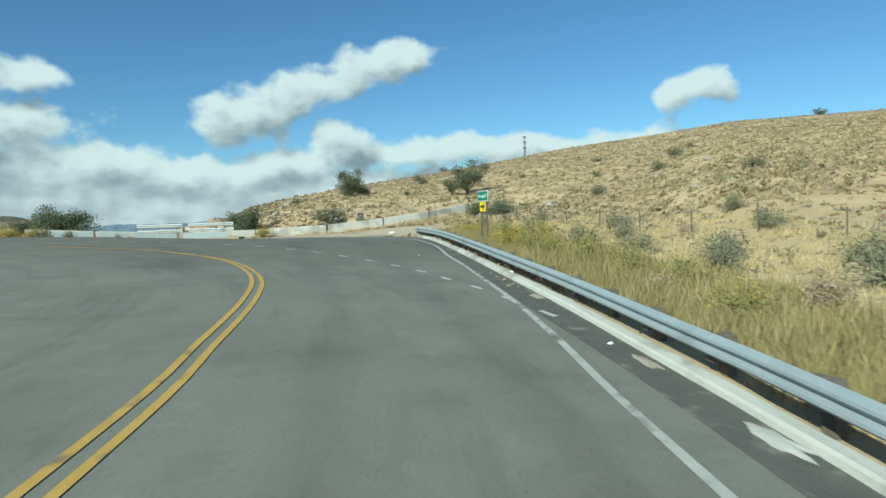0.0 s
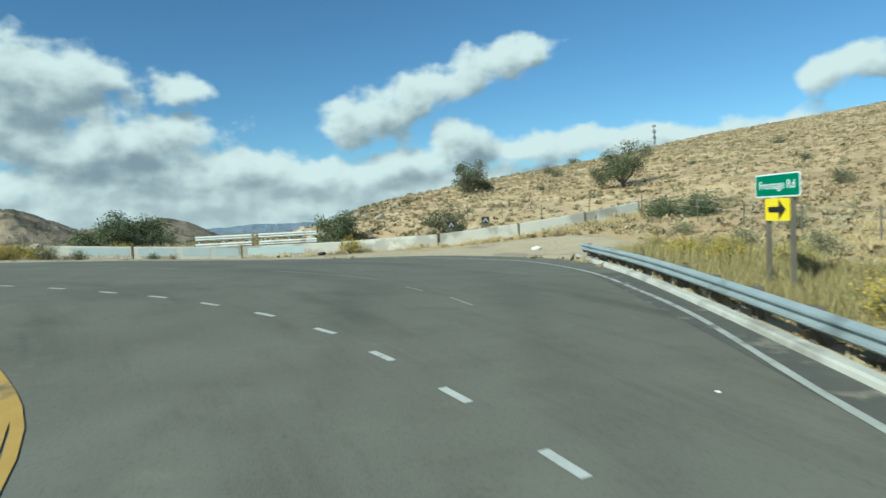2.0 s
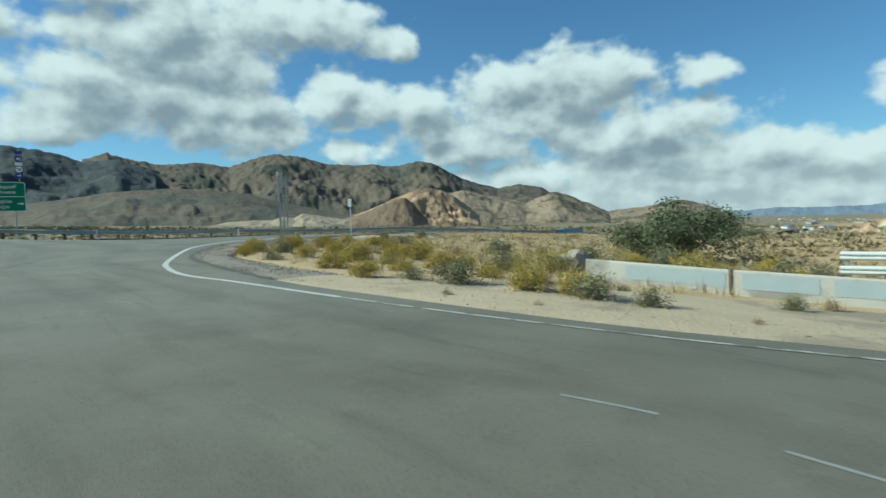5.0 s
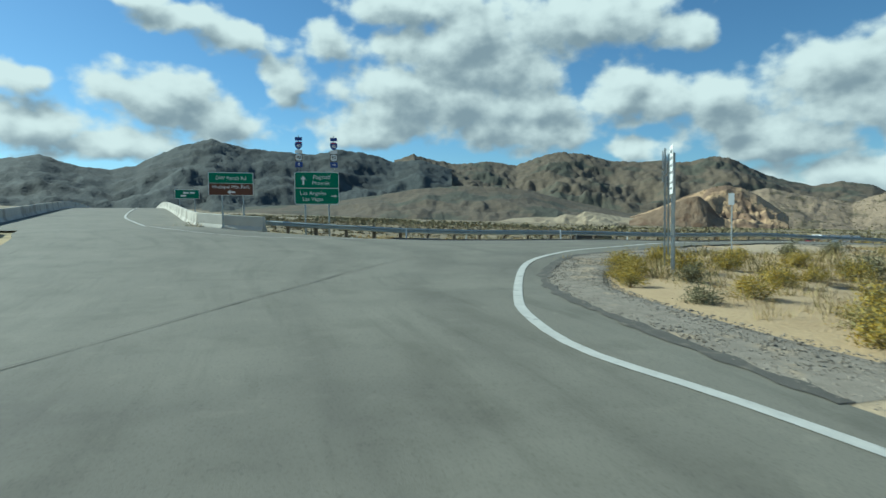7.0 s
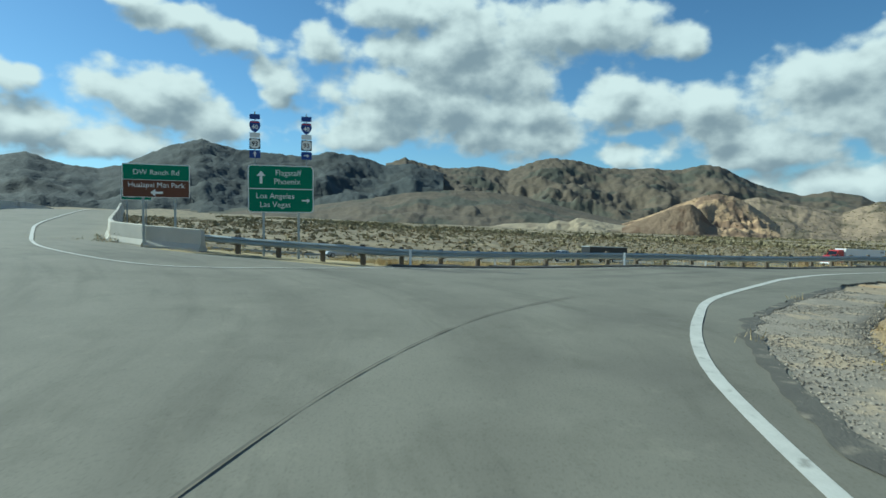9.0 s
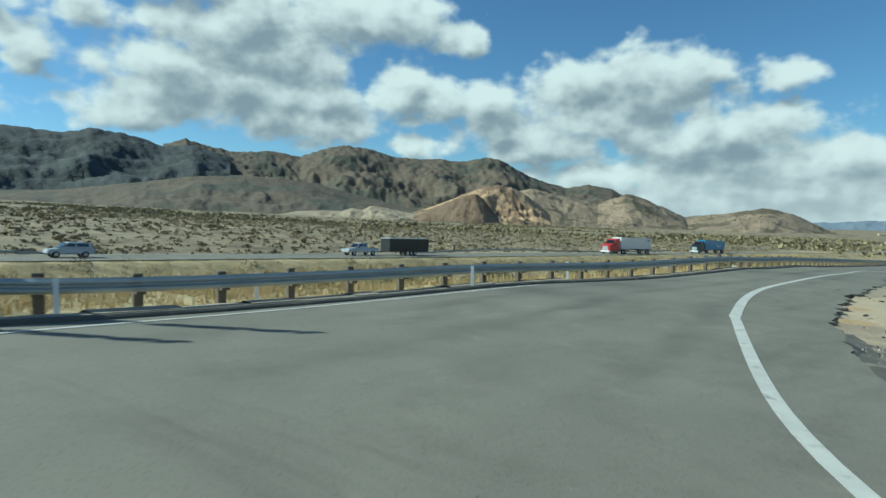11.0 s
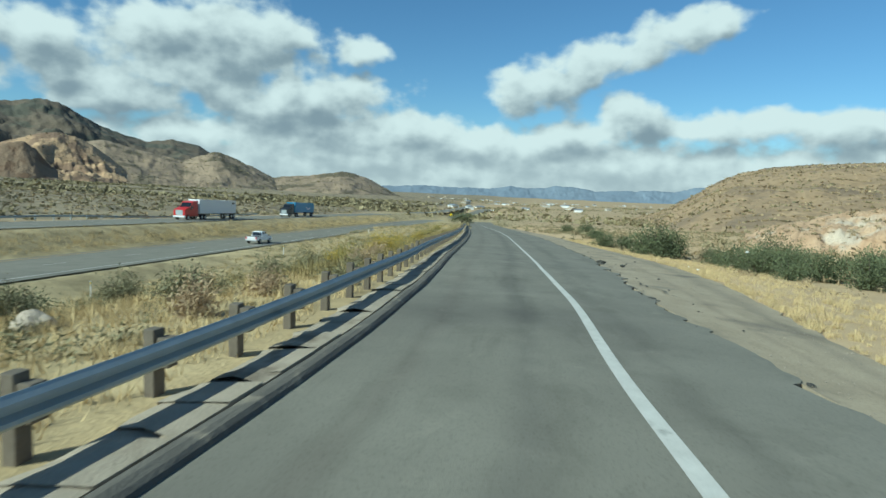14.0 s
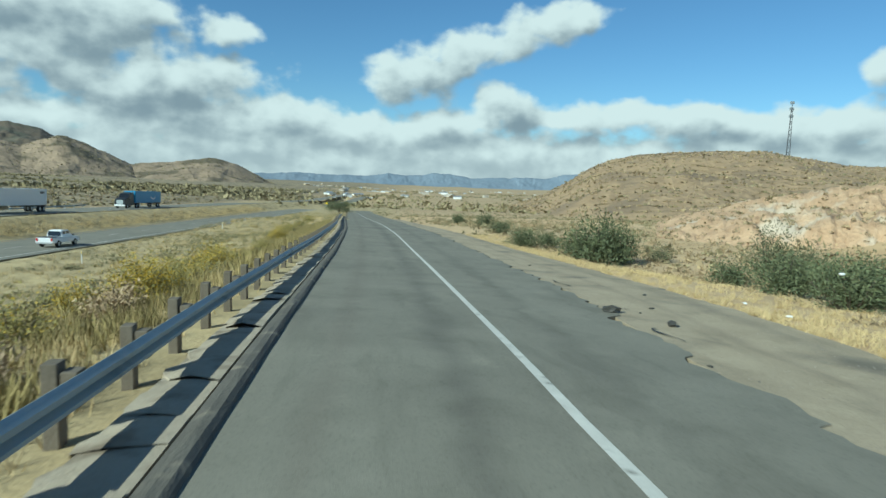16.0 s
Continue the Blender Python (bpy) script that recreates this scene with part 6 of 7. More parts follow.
# the verge behind the guardrail
for x, y, s in ((3.6, 25.6, 1.4), (2.9, 27.8, 1.3), (4.4, 28.4, 1.3), (3.9, 23.4, 1.1), (4.9, 21.4, 1.2), (3.4, 35.5, 1.1), (2.4, 37.6, 1.1), (1.6, 40.5, 1.0), (5.2, 32.5, 1.2), (5.5, 18.3, 1.0), (6.1, 15.6, 1.1), (5.6, 11.6, 1.0), (6.8, 8.2, 1.0), (1.0, 43.5, 0.9)):
    plant("rabbitbrush" if (x * 7 + y) % 3 < 0.9 else "olive_bush", x, y, s, 0.95)
for x, y, s in ((6.0, 26.5, 1.5), (7.2, 23.2, 1.4), (5.4, 38.6, 1.3), (4.0, 41.8, 1.2), (8.2, 18.2, 1.4), (9.6, 21.2, 1.6), (10.5, 14.5, 1.6), (12.4, 17.8, 1.7), (8.8, 30, 1.3), (10.5, 37, 1.5), (7.4, 46.5, 1.2), (13.6, 26, 1.4), (15, 32, 1.3), (3.0, 48, 1.0)):
    plant("sagebrush", x, y, s)
for x, y, s in ((7.5, 35.4, 0.9), (5.0, 14.2, 0.9), (6.5, 20.3, 0.9), (8.6, 26.6, 1.1), (7.7, 12.3, 1.2), (11.6, 29.5, 1.0)):
    plant("dry_bush", x, y, s)
plant("green_bush", 5.0, 54.5, 1.9, 0.8)
plant("green_bush", 3.2, 55.6, 1.7, 0.8)
for x, y, s, t in ((15.5, 62, 1.5, 0.8), (24, 48, 1.5, 0.7), (26, 75, 2.0, 0.8), (36, 96, 2.4, 0.8), (-5, 128, 2.2, 0.8)):
    plant("dusty_bush", x, y, s, t)
for x, y, s, t in ((0.4, 186, 3.0, 0.6), (3.4, 104.5, 1.6, 0.8), (-3.4, 110.9, 1.8, 0.8), (-22.1, 93, 1.3, 0.7), (-8.6, 64.4, 0.9, 0.7), (12, 92, 1.2, 0.7), (21, 84, 1.3, 0.6), (-5, 88, 1.1, 0.7), (30, 120, 1.8, 0.7), (44, 110, 1.6, 0.7)):
    plant("dusty_bush", x, y, s, t)
# beside the ramp
for x, y, s, t in ((-75.5, 113.6, 3.0, 1.15), (-74.2, 115.8, 2.4, 1.1), (-77, 116, 2.2, 1.0), (-81.5, 120.5, 1.9, 0.9), (-79.8, 123.5, 1.8, 0.9), (-67.6, 92.6, 1.7, 1.05), (-65.8, 94.8, 1.8, 1.0), (-68.6, 96.2, 1.7, 1.0), (-64.6, 91.4, 1.8, 1.0), (-63.0, 88.6, 1.7, 1.1), (-66.4, 98.8, 1.7, 1.0), (-66.3, 89.6, 1.2, 1.0), (-69.8, 99.6, 1.4, 0.9), (-90, 150, 2.2, 0.9), (-86, 138, 1.9, 0.8), (-62, 93.5, 2.0, 1.0), (-61, 97.5, 2.0, 1.0), (-100, 178, 2.4, 0.8)):
    plant("green_bush", x, y, s, t)
for x, y, s, t in ((-66.5, 107.2, 2.4, 1.35), (-65.2, 105.9, 1.9, 1.3), (-64, 112, 1.7, 1.0), (-71, 118, 1.5, 1.0), (-58, 104, 1.7, 1.0), (-60.5, 110, 1.5, 0.9)):
    plant("dusty_bush", x, y, s, t)
for x, y, s in ((-87.5, 84.5, 2.0), (-89.5, 88.6, 2.2), (-91.4, 93, 2.1), (-94.5, 98.4, 2.3), (-97.6, 104.5, 2.2), (-101.5, 113, 2.3), (-106, 122, 2.2), (-110, 132, 2.3), (-116, 146, 2.4), (-93.2, 87.8, 1.8), (-98, 96, 1.9), (-86.2, 79.4, 1.7), (-123, 163, 2.4), (-131, 182, 2.4)):
    plant("olive_bush" if int(y) % 3 else "rabbitbrush", x, y, s * 0.82, 0.9)
for x, y, s in ((-89, 80, 1.8), (-93.6, 82.6, 2.0), (-85, 72, 1.5), (-82.5, 66, 1.5), (-86.8, 63.5, 1.7), (-80.2, 58.4, 1.2), (-84, 56, 1.5), (-88, 68, 1.7), (-79.5, 53, 1.3), (-83, 49, 1.4), (-78, 47, 1.2), (-77.5, 43.5, 1.1), (-95.5, 76.5, 1.8), (-99, 85, 1.7), (-102, 95, 1.8), (-79.2, 68.5, 0.9), (-81.4, 72.6, 1.0)):
    plant("sagebrush", x, y, s)
for x, y, s, t in ((-78.9, 62.8, 1.0, 1.5), (-77.4, 57.8, 1.0, 1.0), (-83.6, 76.4, 1.4, 1.0), (-80.0, 66.2, 1.1, 1.1), (-86.3, 82, 1.5, 1.0)):
    plant("dry_bush", x, y, s, t)
for x, y, s in ((-92, 56, 2.0), (-90, 47, 1.8), (-94, 68, 2.0), (-97, 62, 1.8), (-88, 39, 1.8), (-104, 80, 1.6)):
    plant("green_bush", x, y, s, 0.7)


def tree(x, y, height, width, mat, label, seed, foot=0.25, n=4200, leaf=0.15):
    """Short forked trunk, spreading limbs, and leaves in loose clumps at their ends."""
    rng = np.random.default_rng(seed)
    t = thing("tree", pose(x, y, land_at(x, y) - 0.05, 0, 0, 0), label, "tree")
    bm = bmesh.new()
    fork = height * foot
    tube(bm, (0, 0, -0.2), (0.1, 0.05, fork), 0.055 * height * 0.75, 0.04 * height * 0.75, 8)
    ends = []
    for k in range(13):
        a = k * 2.4 + rng.uniform(-0.4, 0.4)
        r = width * 0.5 * rng.uniform(0.45, 0.95)
        mid = Vector((math.cos(a) * r * 0.45, math.sin(a) * r * 0.45, fork + (height - fork) * rng.uniform(0.15, 0.5)))
        end = Vector((math.cos(a) * r, math.sin(a) * r, fork + (height - fork) * rng.uniform(0.05, 0.92) * (1.0 - 0.25 * (r / (width * 0.5)) ** 2)))
        tube(bm, (0.08, 0.04, fork * 0.9), mid, 0.028 * height * 0.7, 0.018 * height * 0.7, 6)
        tube(bm, mid, end, 0.018 * height * 0.7, 0.006 * height, 5)
        ends += [mid.lerp(end, 0.6), end, end + Vector(rng.normal(size=3)) * width * 0.08]
    part("trunk", bm, BARK, t)
    heads = np.array([tuple(e) for e in ends])
    k = rng.integers(0, len(heads), n)
    off = rng.normal(size=(n, 3))
    off = off / np.linalg.norm(off, axis=1)[:, None] * (rng.uniform(0, 1, n) ** 0.5)[:, None]
    c = heads[k] + off * np.array([width * 0.24, width * 0.24, height * 0.19]) * rng.uniform(0.6, 1.2, len(heads))[k][:, None]
    c[:, 2] = np.maximum(c[:, 2], height * 0.04)
    al = rng.normal(size=(n, 3))
    al /= np.linalg.norm(al, axis=1)[:, None]
    v, f = quads(c, al, rng.uniform(0.4, 0.8, n) * leaf, rng.uniform(0.8, 1.5, n) * leaf)
    raw("crown", v, f, mat, t)["kind"] = "stuff"
    return t


tree(3.1, 79.6, 5.0, 4.6, JUNIPER, "airy dark juniper tree on the hillside", 1, 0.08, 9000, 0.15)
tree(-14.2, 97, 4.3, 4.6, JUNIPER, "rounded dark juniper tree on the hillside", 2, 0.06, 9000, 0.16)
tree(-20.8, 65, 3.5, 4.0, MESQUITE, "bushy green mesquite tree behind the wall", 3, 0.05, 9000, 0.13)
tree(-10.7, 59.6, 2.2, 3.2, JUNIPER, "low airy grey-green bush behind the wall", 4, 0.06, 4500, 0.11)
tree(-41.2, 65.6, 4.7, 6.4, MESQUITE, "broad dark green mesquite tree", 5, 0.1, 14000, 0.15)
tree(-45.0, 66.4, 3.0, 4.0, SAGE, "pale grey-green tree beside the mesquite", 6, 0.15, 7000, 0.13)
tree(-160, 262, 5.5, 9, MESQUITE, "dark green mesquite clump near the freeway", 8, 0.15, 3000, 0.3)
tree(140, 230, 3.0, 4.6, JUNIPER, "lone dark bush on the ridge", 10, 0.1, 1500, 0.25)


def tufts(p, r, blades, rng):
    """Grass: thin blades rising from the ground all over each tuft."""
    n = len(p)
    k = np.repeat(np.arange(n), blades)
    m = len(k)
    foot = p[k] + np.stack([rng.normal(size=m), rng.normal(size=m), np.zeros(m)], 1) * (r[k] * 0.5)[:, None]
    d = np.stack([rng.normal(size=m) * 0.38, rng.normal(size=m) * 0.38, np.ones(m)], 1)
    d /= np.linalg.norm(d, axis=1)[:, None]
    long = r[k] * rng.uniform(0.5, 1.5, m)
    side = np.cross(d, rng.normal(size=d.shape))
    side *= ((long * 0.02 + 0.004) / (np.linalg.norm(side, axis=1) + 1e-9))[:, None]
    v = np.stack([foot - side, foot + side, foot + d * long[:, None]], 1).reshape(-1, 3)
    return v, np.arange(len(v)).reshape(-1, 3)


def clumps(p, r, blades, rng, flat):
    """Low scrub: small leaf sprays filling an uneven dome."""
    n = len(p)
    k = np.repeat(np.arange(n), blades)
    m = len(k)
    d = rng.normal(size=(m, 3))
    d[:, 2] = np.abs(d[:, 2])
    d /= np.linalg.norm(d, axis=1)[:, None]
    squash = np.stack([rng.uniform(0.7, 1.3, n), rng.uniform(0.7, 1.3, n), np.full(n, flat) * rng.uniform(0.7, 1.3, n)], 1)
    c = p[k] + d * squash[k] * (r[k] * rng.uniform(0.35, 1.0, m))[:, None]
    a = d + rng.normal(size=(m, 3)) * 0.9
    a /= np.linalg.norm(a, axis=1)[:, None]
    size = r[k] * (1.9 / np.sqrt(blades)) * rng.uniform(0.6, 1.3, m)
    side = np.cross(a, rng.normal(size=a.shape))
    side *= (size * (0.5 if blades < 25 else 0.2) / (np.linalg.norm(side, axis=1) + 1e-9))[:, None]
    v = np.stack([c - a * (size * 0.5)[:, None] - side, c - a * (size * 0.5)[:, None] + side, c + a * (size * 0.7)[:, None]], 1).reshape(-1, 3)
    return v, np.arange(len(v)).reshape(-1, 3)


def scatter(name, label, mat, count, where, size, blades, seed, flat=0.8, leaf=0.3):
    """Many small plants in one mesh: where(rng, n) gives plan points, size the range of their half width."""
    rng = np.random.default_rng(seed)
    p = where(rng, count)
    on = np.zeros(len(p), bool)
    for poly in SUNK:
        on |= inside(poly, p[:, 0], p[:, 1])
    s, lat = p[:, 0] * WAY.x + p[:, 1] * WAY.y, p[:, 0] * OUT.x + p[:, 1] * OUT.y
    on |= (lat < -84.5) & (lat > -98.5) & (s < 900)
    on |= (lat < -106.5) & (lat > -120.5) & (s < 900)
    p = p[~on]
    n = len(p)
    r = rng.uniform(*size, n) * np.where(rng.uniform(0, 1, n) < 0.15, 1.5, 1.0)
    p = np.stack([p[:, 0], p[:, 1], land(p[:, 0], p[:, 1]) - 0.02], 1)
    v, f = tufts(p, r, blades, rng) if mat in (STRAW, OLIVE) else clumps(p, r, blades, rng, flat)
    return tagged(raw(name, v, f, mat), label, "vegetation", kind="stuff")


def sector(az0, az1, d0, d1, centre=(0, 0), power=0.7):
    def pick(rng, n):
        a = np.radians(rng.uniform(az0, az1, n))
        d = d0 + (d1 - d0) * rng.uniform(0, 1, n) ** (1 / (2 * power))
        return np.stack([centre[0] - np.sin(a) * d, centre[1] + np.cos(a) * d], 1)
    return pick


def along(line, lo, hi, power=1.0):
    pts = resample(line, 1.0)

    def pick(rng, n):
        k = rng.integers(0, len(pts) - 1, n)
        t, o = rng.uniform(0, 1, n), lo + (hi - lo) * rng.uniform(0, 1, n) ** power
        a = np.array([tuple(p) for p in pts])
        d = a[k + 1] - a[k]
        d /= np.linalg.norm(d, axis=1)[:, None] + 1e-9
        return a[k] + (a[k + 1] - a[k]) * t[:, None] + np.stack([d[:, 1], -d[:, 0]], 1) * o[:, None]
    return pick


def lanes(s0, s1, lat0, lat1):
    def pick(rng, n):
        s, lat = rng.uniform(s0, s1, n), rng.uniform(lat0, lat1, n)
        return np.stack([s * WAY.x + lat * OUT.x, s * WAY.y + lat * OUT.y], 1)
    return pick


def field(x0, x1, y0, y1):
    return lambda rng, n: np.stack([rng.uniform(x0, x1, n), rng.uniform(y0, y1, n)], 1)


scatter("hill_tussocks", "brown and tan tussocks all over the dry hill", TUSSOCK, 34000, sector(-62, 18, 34, 292, power=0.62), (0.14, 0.40), 9, 1, 0.55)
scatter("hill_scrub", "grey-green low scrub dotted over the dry hill", SCRUB, 4600, sector(-62, 17, 40, 292, power=0.6), (0.2, 0.6), 16, 2, 0.65)
scatter("hill_straw", "pale dry grass on the lower hillside", STRAW, 5000, sector(-60, 14, 22, 120, power=0.8), (0.12, 0.3), 14, 3, 1.0, 0.16)
scatter("verge_grass", "tall yellow dry grass behind the guardrail", OLIVE, 3000, along([(x + 0.8, y) for x, y in CURB[1:]], 0.3, 5.0, 1.2), (0.16, 0.4), 46, 4, 1.2, 0.055)
scatter("verge_straw", "pale straw between road and hill", STRAW, 3200, along([(x + 0.8, y) for x, y in CURB[1:]], 0.3, 14), (0.12, 0.3), 30, 5, 1.1, 0.06)
scatter("wall_straw", "pale dry grass tufts along the foot of the low wall", STRAW, 420, along([(-22, 52.2), (-16.4, 53.7), (-10.2, 53.4), (-5.2, 54.7), (-1.0, 56.2), (2.6, 58.0)], -0.2, 1.6, 1.5), (0.14, 0.38), 40, 91, 1.0, 0.06)
scatter("island_grass", "dry grass and low weeds on the gore island", STRAW, 1500, field(-60, -24, 40, 66), (0.1, 0.3), 18, 6, 1.0, 0.08)
scatter("island_weeds", "olive weeds among the shrubs of the island", OLIVE, 900, field(-62, -26, 41, 80), (0.15, 0.45), 30, 7, 0.9, 0.1)
scatter("ramp_straw", "dry tan grass beside the ramp shoulder", STRAW, 2600, along(OLD_R[:7], 0.1, 5.5, 1.5), (0.06, 0.2), 34, 8, 1.0, 0.06)
scatter("ramp_weeds", "dry weeds and bushes on the slope beside the ramp", TUSSOCK, 1500, along(OLD_R, 3.0, 30.0), (0.25, 0.6), 34, 9, 0.8, 0.1)
scatter("bank_grass", "pale dry grass on the bank below the ramp guardrail", STRAW, 11000, along(RAMP_L[1:11], -17, -1.3), (0.12, 0.3), 16, 10, 1.0, 0.03)
scatter("bank_weeds", "grey-green weeds on the bank below the ramp", SAGE, 700, along(RAMP_L[2:12], -19, -3.0), (0.25, 0.65), 170, 11, 0.8, 0.045)
scatter("bank_yellow", "yellow-green brush on the bank below the ramp", OLIVE, 1500, along(RAMP_L[6:12], -9, -2.0), (0.2, 0.42), 70, 12, 1.0, 0.03)
scatter("hill_foot_tussocks", "small brown tussocks on the stony foot of the hill", TUSSOCK, 3600, sector(-75, 4, 15, 62, power=0.8), (0.12, 0.34), 14, 51, 0.7, 0.2)
scatter("hill_foot_scrub", "low grey-green scrub at the foot of the hill", SCRUB, 420, sector(-75, 4, 16, 62, power=0.8), (0.2, 0.5), 30, 52, 0.8, 0.1)
scatter("hollow_grass", "yellow grass in the hollow between ramp and freeway", STRAW, 6000, lanes(20, 290, -84.6, -62), (0.15, 0.4), 16, 53, 0.9, 0.09)
scatter("hollow_scrub", "grey-green scrub in the hollow between ramp and freeway", SAGE, 1300, lanes(20, 300, -84.6, -62), (0.25, 0.7), 80, 54, 0.8, 0.1)
scatter("hollow_brush", "yellow-green brush in the hollow between ramp and freeway", OLIVE, 1500, lanes(40, 320, -84.4, -62), (0.25, 0.5), 28, 55, 0.9, 0.07)
scatter("spur_tussocks", "brown tussocks on the rocky spur behind the wall", TUSSOCK, 1500, sector(15, 34, 60, 150), (0.2, 0.5), 9, 71, 0.6)
scatter("spur_scrub", "grey-green scrub on the rocky spur behind the wall", SCRUB, 260, sector(15, 34, 60, 150), (0.3, 0.8), 22, 72, 0.7)
scatter("median_grass", "golden grass in the freeway median", STRAW, 6000, lanes(-10, 330, -106.5, -98.5), (0.25, 0.55), 16, 13, 0.8, 0.25)
scatter("median_scrub", "low green scrub in the freeway median", SCRUB, 420, lanes(-10, 520, -106, -98.5), (0.35, 0.95), 70, 14, 0.7, 0.25)
scatter("slope_scrub", "dark scrub covering the slope beyond the freeway", SCRUB, 16000, lanes(-120, 700, -480, -122), (0.35, 1.05), 9, 15, 0.6, 0.3)
scatter("slope_tussocks", "tan tussocks covering the slope beyond the freeway", TUSSOCK, 17000, lanes(-120, 600, -400, -122), (0.25, 0.75), 7, 16, 0.6, 0.3)
scatter("valley_brush", "sparse scrub on the pale far valley floor", SCRUB, 2600, sector(6, 27, 380, 1900, (-60, 40), 0.6), (1.4, 3.2), 4, 61, 0.5, 0.4)
scatter("far_scrub", "scrub dotted over the far desert plain", SCRUB, 24000, sector(27, 102, 330, 1900, (-60, 40), 0.6), (0.9, 2.8), 5, 17, 0.5, 0.4)
scatter("valley_scrub", "desert scrub in the shallow valley beside the ramp", SCRUB, 2600, sector(-22, 26, 60, 420, (-70, 70), 0.6), (0.4, 1.1), 26, 18, 0.7, 0.25)


def scatter_on(ob, name, label, mat, count, size, blades, seed, flat=0.7, leaf=0.25):
    """Clumps standing on the faces of a hill."""
    rng = np.random.default_rng(seed)
    polys = ob.data.polygons
    mid = np.empty(len(polys) * 3)
    polys.foreach_get("center", mid)
    mid = mid.reshape(-1, 3)
    area = np.empty(len(polys))
    polys.foreach_get("area", area)
    k = rng.choice(len(polys), count, p=area / area.sum())
    p = mid[k] + rng.normal(size=(count, 3)) * np.sqrt(area[k])[:, None] * np.array([0.25, 0.25, 0])
    v, f = clumps(p, rng.uniform(*size, count), blades, rng, flat)
    return tagged(raw(name, v, f, mat), label, "vegetation", kind="stuff")


scatter_on(scene.objects["cutbank"], "bank_scrub", "dry scrub dotted over the eroded bank", SCRUB, 420, (0.3, 0.8), 26, 31)
scatter_on(scene.objects["cutbank"], "bank_tussocks", "tan tussocks on the eroded bank", TUSSOCK, 700, (0.2, 0.55), 14, 32)
for hill, count, big in (("foothill.001", 6000, 3.0), ("foothill.002", 4500, 3.0), ("quarry_hill", 1500, 2.4)):
    scatter_on(scene.objects[hill], "far_brush", "dark brush dotted over the far slopes", SCRUB, count, (big * 0.4, big), 3, 35, 0.6)
scatter_on(scene.objects["north_hill"], "hill_brush", "small dark scrub sprinkled over the brown hill", TUSSOCK, 7000, (0.7, 1.7), 5, 33, 0.6, 0.35)
scatter_on(scene.objects["north_hill"], "hill_brush", "grey-green scrub sprinkled over the brown hill", SCRUB, 1500, (0.8, 2.0), 5, 34, 0.6, 0.35)


def rock(x, y, w, h, seed, label="pale weathered boulder among the shrubs", sink=0.15):
    rng = random.Random(seed)
    bm = bmesh.new()
    bmesh.ops.create_icosphere(bm, subdivisions=3, radius=1.0)
    for v in bm.verts:
        k = 1 + 0.28 * noise.noise(v.co * 1.3 + Vector((seed, 0, 0))) + 0.12 * noise.noise(v.co * 3.1 + Vector((0, seed, 0)))
        v.co = Vector((v.co.x * w / 2 * k, v.co.y * w / 2 * k * 0.8, v.co.z * h * 0.6 * k + h * 0.4))
    ob = part("boulder", bm, ROCK)
    ob.matrix_world = pose(x, y, land_at(x, y) - sink * h, 0, 0, rng.uniform(0, 360))
    return tagged(ob, label, "rock", "boulders")


rock(-35.6, 50.6, 1.9, 1.1, 3)
for k, (x, y, w) in enumerate(((-61.5, 84.5, 1.0), (-61.5, 86.2, 2.2), (-60.2, 83, 1.4), (10, 58, 0.9), (18, 44, 0.8), (-12, 98, 1.4), (-23, 70, 1.5), (-25, 74, 1.8), (-26.5, 80, 1.6), (-21, 78, 1.2), (-28, 77, 1.1), (-29.5, 83, 1.5), (-27, 88, 1.3), (-32, 86, 1.0), (-24.5, 84, 0.9), (-30, 91, 1.4), (-22.5, 90, 1.2), (30, 70, 1.1), (-84.6, 57.6, 1.1), (-82, 61.5, 0.9))):
    rock(x, y, w, w * 0.55, 10 + k)


def pebbles(name, label, inner, outer, count, seed, mat, size=(0.015, 0.05)):
    """Loose stones, each an eight-sided lump, over a strip between two lines."""
    rng = np.random.default_rng(seed)
    rows = curved(inner, outer, 8, 0.6)
    a = np.array([[tuple(p) for p in r] for r in rows])
    i, j = rng.integers(0, len(a) - 1, count), rng.integers(0, 8, count)
    u, w = rng.uniform(0, 1, (count, 1)), rng.uniform(0, 1, (count, 1))
    p = (a[i, j] * (1 - u) + a[i + 1, j] * u) * (1 - w) + (a[i, j + 1] * (1 - u) + a[i + 1, j + 1] * u) * w
    z = land(p[:, 0], p[:, 1]) + 0.055
    r = rng.uniform(size[0], size[1], count) ** 1.0 * np.where(rng.uniform(0, 1, count) < 0.06, 1.9, 1.0)
    star = np.array([(1, 0, 0), (0, 1, 0), (-1, 0, 0), (0, -1, 0), (0, 0, 0.7), (0, 0, -0.7)], float)
    v = star[None] * r[:, None, None] * rng.uniform(0.6, 1.3, (count, 6, 1))
    t = rng.uniform(0, 6.28, count)
    c, q = np.cos(t)[:, None], np.sin(t)[:, None]
    v = np.stack([v[:, :, 0] * c - v[:, :, 1] * q, v[:, :, 0] * q + v[:, :, 1] * c, v[:, :, 2]], 2) + np.stack([p[:, 0], p[:, 1], z], 1)[:, None]
    tri = np.array([(0, 1, 4), (1, 2, 4), (2, 3, 4), (3, 0, 4), (1, 0, 5), (2, 1, 5), (3, 2, 5), (0, 3, 5)])
    f = (np.arange(count)[:, None, None] * 6 + tri[None]).reshape(-1, 3)
    return tagged(raw(name, v.reshape(-1, 3), f, mat), label, "gravel", kind="stuff")


